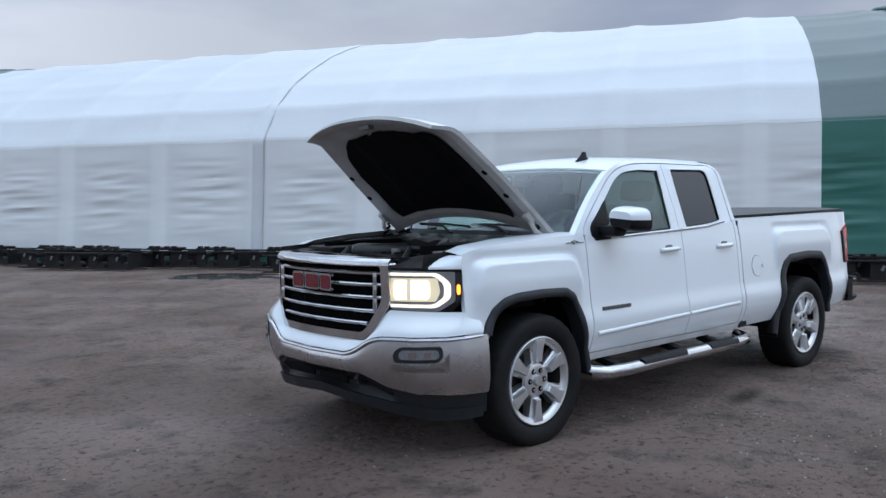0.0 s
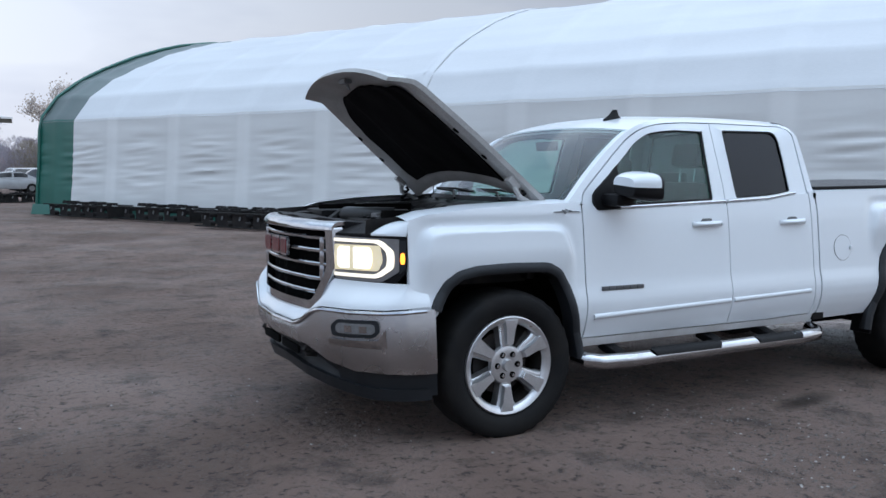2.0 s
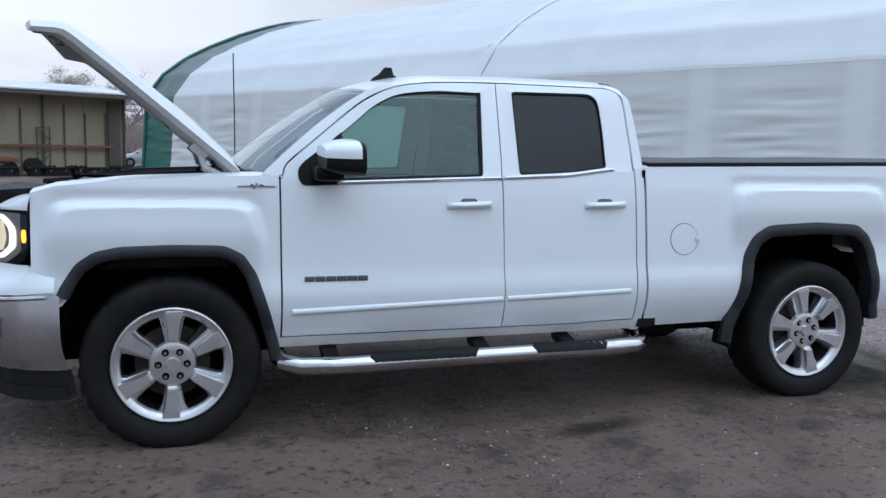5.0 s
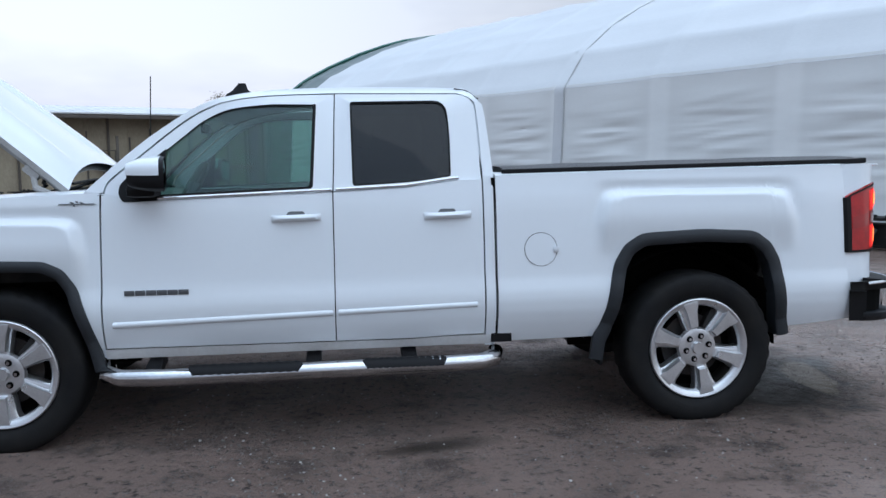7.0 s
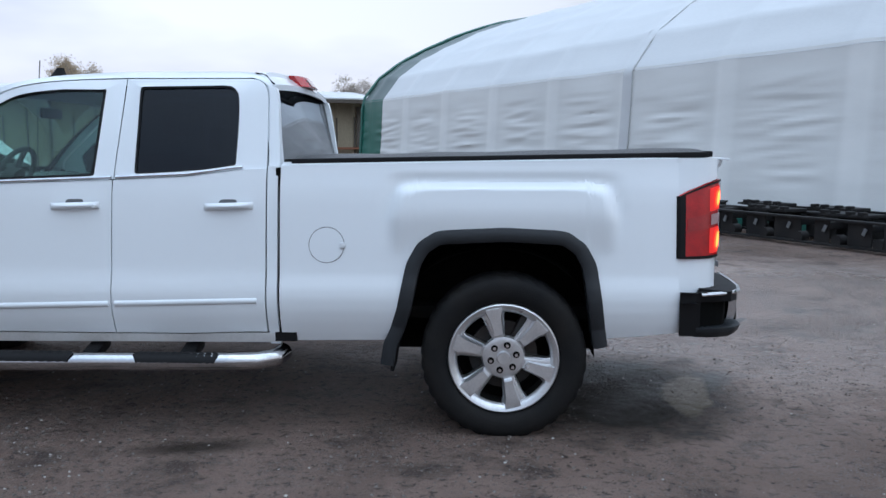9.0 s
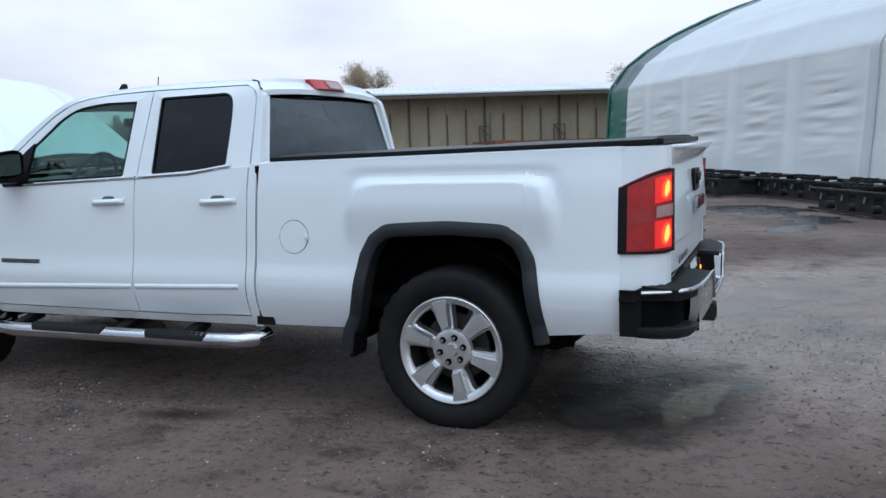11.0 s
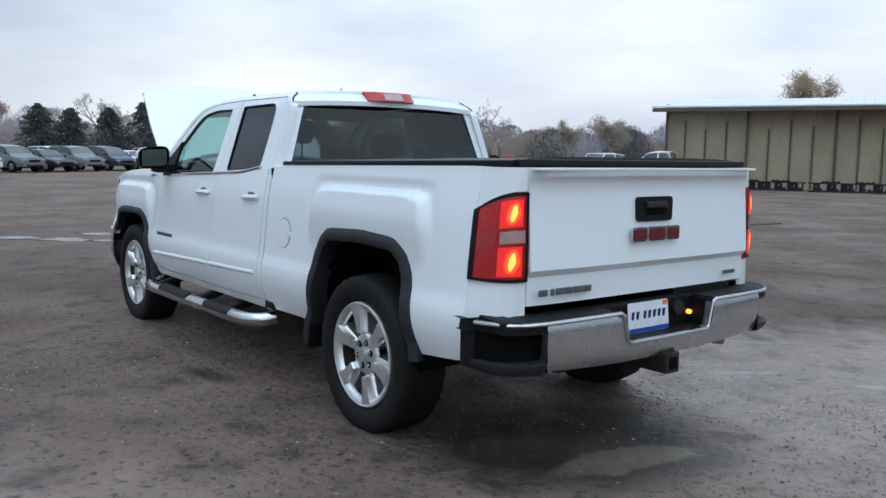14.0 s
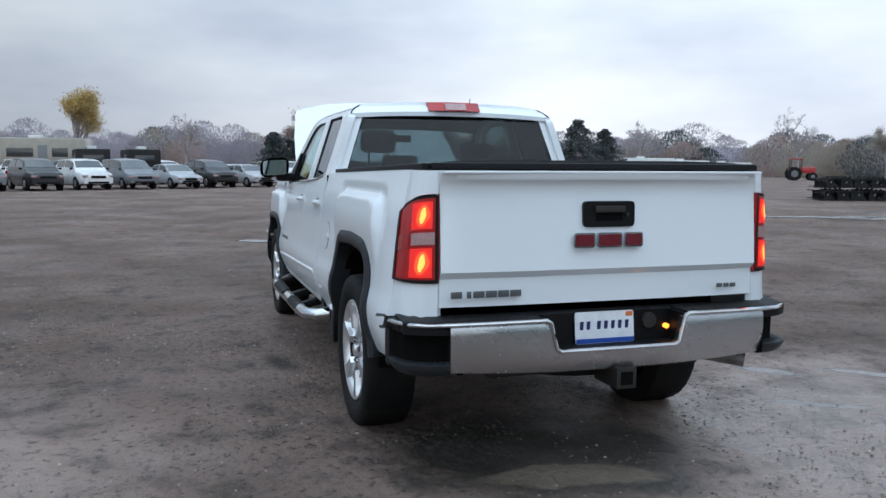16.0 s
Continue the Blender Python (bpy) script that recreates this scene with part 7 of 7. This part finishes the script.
trailer_white = material("trailer_white", (0.70, 0.71, 0.70), rough=0.45, scale=1.2)


def box_trailer(m, mat, size, label, name="box_trailer"):
    """A boxy trailer on two wheels with a drawbar."""
    l, w, h = size
    e = thing(name, label, "trailer", group="trailers beyond the car row")
    e.matrix_basis = m
    shell = part("trailer_box", box((0, 0, 0.65 + h / 2), (l, w, h), None, 0.12), mat, e)
    part("front_window", box((l / 2 + 0.004, 0, 0.65 + h * 0.62), (0.02, w * 0.6, h * 0.3), None, 0.006), car_glass, shell)
    for wy in (-w / 2 - 0.004, w / 2 + 0.004):
        for wx, ww in ((-0.3, 0.14), (0.02, 0.2), (0.32, 0.12)):
            part("side_window", box((l * wx, wy, 0.65 + h * 0.6), (l * ww, 0.02, h * 0.24), None, 0.006), car_glass, shell)
        part("side_door", box((l * 0.19, wy, 0.65 + h * 0.42), (0.65, 0.025, h * 0.75), None, 0.01), steel_pale, shell)
    part("roof_unit", box((l * 0.1, 0, 0.65 + h + 0.1), (0.9, 0.6, 0.22), None, 0.05), trailer_white, shell)
    part("trim_band", box((0, 0, 0.65 + h * 0.32), (l * 0.99, w + 0.02, 0.10), None, 0.004), steel_pale, shell)
    part("drawbar", tube([(l / 2, -0.5, 0.5), (l / 2 + 0.9, 0, 0.45), (l / 2, 0.5, 0.5)], 0.05, 6), steel_black, e)
    for s in (-1, 1):
        part("wheel", cyl((-0.3, s * (w / 2 - 0.22), 0.36), (-0.3, s * (w / 2), 0.36), 0.36, seg=20), rubber, e)
    return e


eye15, eye16 = (8.05, -2.27), (8.17, -1.88)
for az, d, turn, size, mat, label in ((185.0, 64, 10, (3.4, 2.2, 1.8), steel_black, "black box trailer behind the cars"), (182.1, 64, 12, (3.4, 2.2, 1.8), steel_black, "black box trailer behind the cars"),
                                      (188.8, 68, 80, (9, 2.4, 2.6), car_paints[6], "tan travel trailer behind the cars"),
                                      (149.8, 95, 60, (9, 2.5, 1.7), trailer_white, "white travel trailer far across the yard"), (147.2, 100, 50, (8, 2.5, 1.5), trailer_white, "white travel trailer far across the yard"),
                                      (144.6, 104, 70, (8, 2.5, 1.3), trailer_white, "white travel trailer far across the yard")):
    x, y = az_at(eye16, az, d)
    box_trailer(pose(x, y, 0, 0, 0, turn), mat, size, label)

# red tractor far off
tx, ty = -69.0, 64.0
red_paint = paint("red_tractor_paint", (0.45, 0.03, 0.03))
tractor = thing("tractor", "small red tractor standing far across the yard", "tractor", (tx, ty, 0))
tractor.rotation_euler = (0, 0, radians(60))
part("engine_cover", box((0.9, 0, 1.15), (1.5, 0.7, 0.7), None, 0.12), red_paint, tractor)
part("fender", box((-0.6, 0, 1.2), (1.0, 1.5, 0.25), None, 0.1), red_paint, tractor)
part("cab_roof", box((-0.4, 0, 2.35), (1.3, 1.3, 0.12), None, 0.04), red_paint, tractor)
for x in (-0.95, 0.15):
    for y in (-0.55, 0.55):
        part("roof_post", box((x, y, 1.75), (0.07, 0.07, 1.2)), steel_black, tractor)
for x, r in ((-0.6, 0.75), (1.3, 0.45)):
    for s in (-1, 1):
        wheel = part("wheel", cyl((x, s * 0.55, r), (x, s * 0.9, r), r, seg=24), rubber, tractor)
        part("rim", cyl((x, s * 0.86, r), (x, s * 0.91, r), r * 0.5, seg=16), steel_pale, wheel)

# ---- trees and distance ----
# Bark, twig, olive, rust and needle colours carry painted distance haze.
bark = material("haze_paled_bark", (0.34, 0.31, 0.31), rough=0.95, scale=3, bump=0.3)
LEAF = {"yellow": material("yellow_leaves", (0.55, 0.40, 0.15), rough=0.7, scale=1.5, color2=(0.42, 0.31, 0.12)), "olive": material("haze_paled_olive_leaves", (0.36, 0.33, 0.27), rough=0.8, scale=1.0, color2=(0.38, 0.32, 0.27)),
        "rust": material("haze_paled_rust_leaves", (0.42, 0.31, 0.28), rough=0.8, scale=1.0, color2=(0.37, 0.30, 0.29)), "tan": material("tan_autumn_leaves", (0.50, 0.40, 0.28), rough=0.8, scale=1.0), "pale": material("pale_dry_leaves", (0.62, 0.53, 0.46), rough=0.8, scale=1.0), "pine": material("haze_paled_needles", (0.105, 0.125, 0.125), rough=0.85, scale=1.5),
        "twig": material("haze_paled_twigs", (0.43, 0.40, 0.44), rough=0.95, scale=0.6, color2=(0.37, 0.335, 0.37))}


def let_light_through(m):
    """Thin leaves: half of the light goes through."""
    n, l = m.node_tree.nodes, m.node_tree.links
    b, out = n["Principled BSDF"], n["Material Output"]
    tr, mx = n.new("ShaderNodeBsdfTranslucent"), n.new("ShaderNodeMixShader")
    mx.inputs[0].default_value = 0.5
    l.new(b.inputs["Base Color"].links[0].from_socket, tr.inputs["Color"])
    l.new(b.outputs[0], mx.inputs[1])
    l.new(tr.outputs[0], mx.inputs[2])
    l.new(mx.outputs[0], out.inputs["Surface"])


for m in LEAF.values():
    let_light_through(m)


def add_limb(bm, a, b, r0, r1, seg=5):
    a, b = Vector(a), Vector(b)
    q = (b - a).to_track_quat("Z", "Y")
    r = []
    for p, rad in ((a, r0), (b, r1)):
        r.append([bm.verts.new(p + q @ Vector((rad * math.cos(2 * math.pi * k / seg), rad * math.sin(2 * math.pi * k / seg), 0))) for k in range(seg)])
    for k in range(seg):
        bm.faces.new((r[0][k], r[0][(k + 1) % seg], r[1][(k + 1) % seg], r[1][k]))


def add_leaf(bm, p, size, rng):
    d = Vector((rng.gauss(0, 1), rng.gauss(0, 1), rng.gauss(0, 1))).normalized()
    s = d.orthogonal().normalized()
    t = d.cross(s)
    bm.faces.new([bm.verts.new(Vector(p) + s * size), bm.verts.new(Vector(p) + t * size * 0.7), bm.verts.new(Vector(p) - s * size), bm.verts.new(Vector(p) - t * size * 0.7)])


def tree(x, y, height, leaf, count, seed, label, spread=0.42, leaf_size=0.13):
    """A tapered trunk that forks four times; leaves sit in loose clumps on the twigs."""
    rng = random.Random(seed)
    e = thing("tree", label, "tree", (x, y, 0), group="trees round the yard")
    wood, tips = bmesh.new(), []
    depth = 7 if count < 300 else 6

    def grow(p, d, length, r, level):
        mid = p + d * length * 0.5 + Vector((rng.gauss(0, 0.04), rng.gauss(0, 0.04), 0)) * length
        end = p + d * length + Vector((rng.gauss(0, 0.06), rng.gauss(0, 0.06), 0)) * length
        add_limb(wood, p, mid, r, r * 0.85, 5 if level < 4 else 3)
        add_limb(wood, mid, end, r * 0.85, r * 0.65, 5 if level < 4 else 3)
        if level >= 2:
            tips.extend((mid, end))
        if level == depth:
            return
        for k in range(2 + (rng.random() < 0.6) + (level == 0) * 2):
            turn = Vector((rng.gauss(0, 1), rng.gauss(0, 1), rng.gauss(0.25, 0.45))).normalized()
            nd = (d * (1 - spread) + turn * spread * 1.5).normalized()
            nd.z = max(nd.z, 0.05)
            start = p + (end - p) * rng.uniform(0.6, 1.0)
            grow(start, nd.normalized(), length * rng.uniform(0.58, 0.78), max(r * 0.58, 0.010), level + 1)

    grow(Vector((0, 0, -0.1)), Vector((0, 0, 1)), height * 0.30, height * 0.022, 0)
    top = max(t.z for t in tips)
    k = height / top
    for v in wood.verts:
        v.co.z *= k
    tips = [Vector((t.x, t.y, t.z * k)) for t in tips]
    part("trunk", wood, bark, e)
    if count:
        bm = bmesh.new()
        for i in range(count):
            t = tips[rng.randrange(len(tips))]
            add_leaf(bm, t + Vector((rng.gauss(0, 0.22), rng.gauss(0, 0.22), rng.gauss(0, 0.2))), leaf_size * rng.uniform(0.6, 1.3), rng)
        part("crown", bm, LEAF[leaf], e, smooth=False)
    return e


def conifer(x, y, height, seed, label="dark green spruce tree at the yard's edge"):
    rng = random.Random(seed)
    e = thing("tree", label, "tree", (x, y, 0), group="trees round the yard")
    wood, crown = bmesh.new(), bmesh.new()
    add_limb(wood, (0, 0, -0.1), (0, 0, height), height * 0.018, 0.02, 7)
    z = height * 0.10
    while z < height * 0.99:
        reach = height * 0.62 * (1 - z / height) ** 0.65 * rng.uniform(0.55, 1.15) + 0.1
        for k in range(8):
            a = rng.uniform(0, 2 * math.pi)
            tip = Vector((reach * math.cos(a), reach * math.sin(a), z - reach * 0.25))
            add_limb(wood, (0, 0, z), tip, 0.025, 0.008, 4)
            for j in range(46):
                t = rng.uniform(0.2, 1.05)
                add_leaf(crown, Vector((0, 0, z)).lerp(tip, t) + Vector((rng.gauss(0, 0.1), rng.gauss(0, 0.1), rng.gauss(-0.05, 0.08))), 0.11 * rng.uniform(0.6, 1.2), rng)
        z += height * 0.035
    part("trunk", wood, bark, e)
    part("crown", crown, LEAF["pine"], e, smooth=False)


for eye, az, d, el, leaf, count, seed, label, spr in (
        (eye16, 186.0, 72, 4.8, "yellow", 1300, 1, "tree with thinning yellow leaves", 0.31), (eye16, 179.3, 92, 3.3, "twig", 150, 2, "bare grey tree beyond the yard", 0.5),
        ((7.5, -3.0), 170.9, 92, 3.6, "rust", 700, 3, "tall tree with thin rust leaves", 0.34), (eye16, 139.6, 105, 3.8, "twig", 160, 4, "bare grey tree beyond the yard", 0.45),
        ((7.5, -3.0), 131.2, 90, 2.8, "olive", 900, 5, "low tree with olive and yellow leaves", 0.5), ((7.5, -3.0), 134.0, 110, 2.4, "olive", 600, 6, "low tree with olive leaves", 0.5),
        ((6.4, -4.1), 118.4, 78, 5.4, "tan", 1300, 7, "tree with tan autumn leaves behind the shed", 0.5), ((-1.3, -5.0), 87.2, 58, 5.75, "pale", 420, 18, "nearly bare tree with a few pale leaves", 0.25),
        ((-1.3, -5.0), 92.4, 95, 4.95, "twig", 400, 9, "bare round-headed tree behind the shed", 0.7), ((-1.3, -5.0), 95.1, 90, 4.7, "olive", 700, 10, "thin tree with olive leaves", 0.45),
        ((3.5, -5.1), 98.3, 96, 4.3, "rust", 420, 12, "tree with thin tan leaves", 0.45), (eye16, 148.9, 120, 3.1, "twig", 120, 13, "bare grey tree beyond the yard", 0.45), ((7.5, -3.0), 164.3, 100, 3.5, "twig", 260, 14, "bare grey tree beyond the yard", 0.4)):
    x, y = az_at(eye, az, d)
    tree(x, y, 1.42 + d * math.tan(radians(el)), leaf, 0 if leaf == "twig" and count < 300 else count * 9, seed, label, spr, 0.062)
for eye, az, d, el, seed in ((eye16, 153.4, 85, 3.15, 1), (eye16, 151.6, 88, 2.5, 2), ((7.5, -3.0), 168.0, 95, 2.8, 3), ((7.5, -3.0), 166.2, 95, 2.6, 4), ((7.5, -3.0), 171.8, 98, 2.4, 5), ((7.5, -3.0), 173.0, 96, 2.2, 6), ((6.9, -3.5), 161.5, 98, 3.1, 7), ((6.9, -3.5), 158.7, 96, 2.7, 8), ((6.9, -3.5), 163.6, 98, 2.7, 9)):
    x, y = az_at(eye, az, d)
    conifer(x, y, 1.42 + d * math.tan(radians(el)), seed)

# belt of far woods: crowns made of thousands of fine upright twigs and leaf slivers
rng = np.random.default_rng(21)
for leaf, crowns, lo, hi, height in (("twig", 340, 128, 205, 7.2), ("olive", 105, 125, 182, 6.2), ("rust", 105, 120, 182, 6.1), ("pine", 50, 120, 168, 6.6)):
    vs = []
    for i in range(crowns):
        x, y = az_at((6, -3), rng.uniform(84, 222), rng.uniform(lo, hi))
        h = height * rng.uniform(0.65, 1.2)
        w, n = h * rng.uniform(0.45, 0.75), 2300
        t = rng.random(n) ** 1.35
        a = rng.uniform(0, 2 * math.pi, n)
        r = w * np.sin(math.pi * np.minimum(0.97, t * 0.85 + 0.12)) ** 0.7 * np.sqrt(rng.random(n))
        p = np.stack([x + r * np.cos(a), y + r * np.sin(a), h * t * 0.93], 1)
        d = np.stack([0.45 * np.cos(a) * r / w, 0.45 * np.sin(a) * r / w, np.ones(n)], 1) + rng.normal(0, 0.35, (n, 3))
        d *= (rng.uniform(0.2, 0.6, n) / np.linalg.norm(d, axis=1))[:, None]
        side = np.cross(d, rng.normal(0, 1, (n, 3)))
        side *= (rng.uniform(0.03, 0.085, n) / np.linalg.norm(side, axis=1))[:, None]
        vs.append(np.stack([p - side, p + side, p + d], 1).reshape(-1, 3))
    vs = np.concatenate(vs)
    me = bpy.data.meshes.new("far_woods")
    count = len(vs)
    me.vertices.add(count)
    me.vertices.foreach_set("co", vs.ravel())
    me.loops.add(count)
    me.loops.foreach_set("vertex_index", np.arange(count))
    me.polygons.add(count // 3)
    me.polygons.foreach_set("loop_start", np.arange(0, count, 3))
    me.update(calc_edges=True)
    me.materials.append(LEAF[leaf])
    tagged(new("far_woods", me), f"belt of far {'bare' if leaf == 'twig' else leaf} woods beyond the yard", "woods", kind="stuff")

# Hill colour is paled to lavender with painted distance haze.
hill_mat = material("haze_tinted_wooded_hill", (0.32, 0.305, 0.345), rough=1.0, scale=0.03, fine=0.25, color2=(0.27, 0.255, 0.285), spec=0.0, grain_mix=0.12)
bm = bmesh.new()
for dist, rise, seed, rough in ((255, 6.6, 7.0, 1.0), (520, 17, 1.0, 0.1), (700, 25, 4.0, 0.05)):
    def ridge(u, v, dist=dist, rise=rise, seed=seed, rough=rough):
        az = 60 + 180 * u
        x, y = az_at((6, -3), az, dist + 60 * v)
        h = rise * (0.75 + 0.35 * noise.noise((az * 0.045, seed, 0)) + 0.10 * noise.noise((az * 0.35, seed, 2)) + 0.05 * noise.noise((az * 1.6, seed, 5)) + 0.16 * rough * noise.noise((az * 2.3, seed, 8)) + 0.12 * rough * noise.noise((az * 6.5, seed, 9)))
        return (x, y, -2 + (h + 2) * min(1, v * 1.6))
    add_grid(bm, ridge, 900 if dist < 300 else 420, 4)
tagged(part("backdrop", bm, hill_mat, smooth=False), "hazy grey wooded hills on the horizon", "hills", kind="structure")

# ---- loose stones on the dirt near the truck ----
rng = random.Random(33)
shapes = []
for k in range(5):
    bm = bmesh.new()
    bmesh.ops.create_icosphere(bm, subdivisions=1, radius=1.0)
    for v in bm.verts:
        v.co *= 1 + rng.uniform(-0.28, 0.22)
        v.co.z *= 0.55
    shapes.append(([v.co.copy() for v in bm.verts], [[v.index for v in f.verts] for f in bm.faces]))
    bm.free()


def stones(count, lo, hi, mat, label, zone):
    vs, fs = [], []
    made = 0
    while made < count:
        x, y = zone()
        if noise.noise((x * 0.8, y * 0.8, 4.4)) + rng.uniform(-0.35, 0.35) < -0.08:
            continue
        size = lo + (hi - lo) * rng.random() ** 3.2
        pts, tri = shapes[rng.randrange(5)]
        a = rng.uniform(0, 6.28)
        c, s = math.cos(a) * size, math.sin(a) * size
        z = ground_height(x, y) + size * 0.12
        st = rng.uniform(0.6, 1.0)
        b = len(vs)
        vs.extend((x + p.x * c - p.y * s * st, y + p.x * s + p.y * c * st, z + p.z * size) for p in pts)
        fs.extend([i + b for i in f] for f in tri)
        made += 1
    me = bpy.data.meshes.new("gravel")
    me.from_pydata(vs, [], fs)
    me.materials.append(mat)
    tagged(new("gravel", me), label, "gravel", kind="stuff")


def by_path():
    t = rng.random()
    cx = -3.6 + 11.8 * t
    cy = -4.9 + 3.0 * max(0, t - 0.62) / 0.38
    a, r = rng.uniform(0, 2 * math.pi), 4.2 * math.sqrt(rng.random())
    return cx + r * math.cos(a), cy + 1.9 + r * math.sin(a)


pale_stone = material("pale_stone", (0.46, 0.43, 0.40), rough=0.75, scale=20)
stones(36000, 0.0022, 0.011, stone_mat, "grey gravel pressed into the dirt", by_path)
stones(5000, 0.0022, 0.010, pale_stone, "pale chips of stone on the dirt", by_path)
stones(9000, 0.003, 0.011, material("damp_clod", (0.085, 0.066, 0.056), rough=0.85, scale=20), "dark damp clods of dirt", by_path)
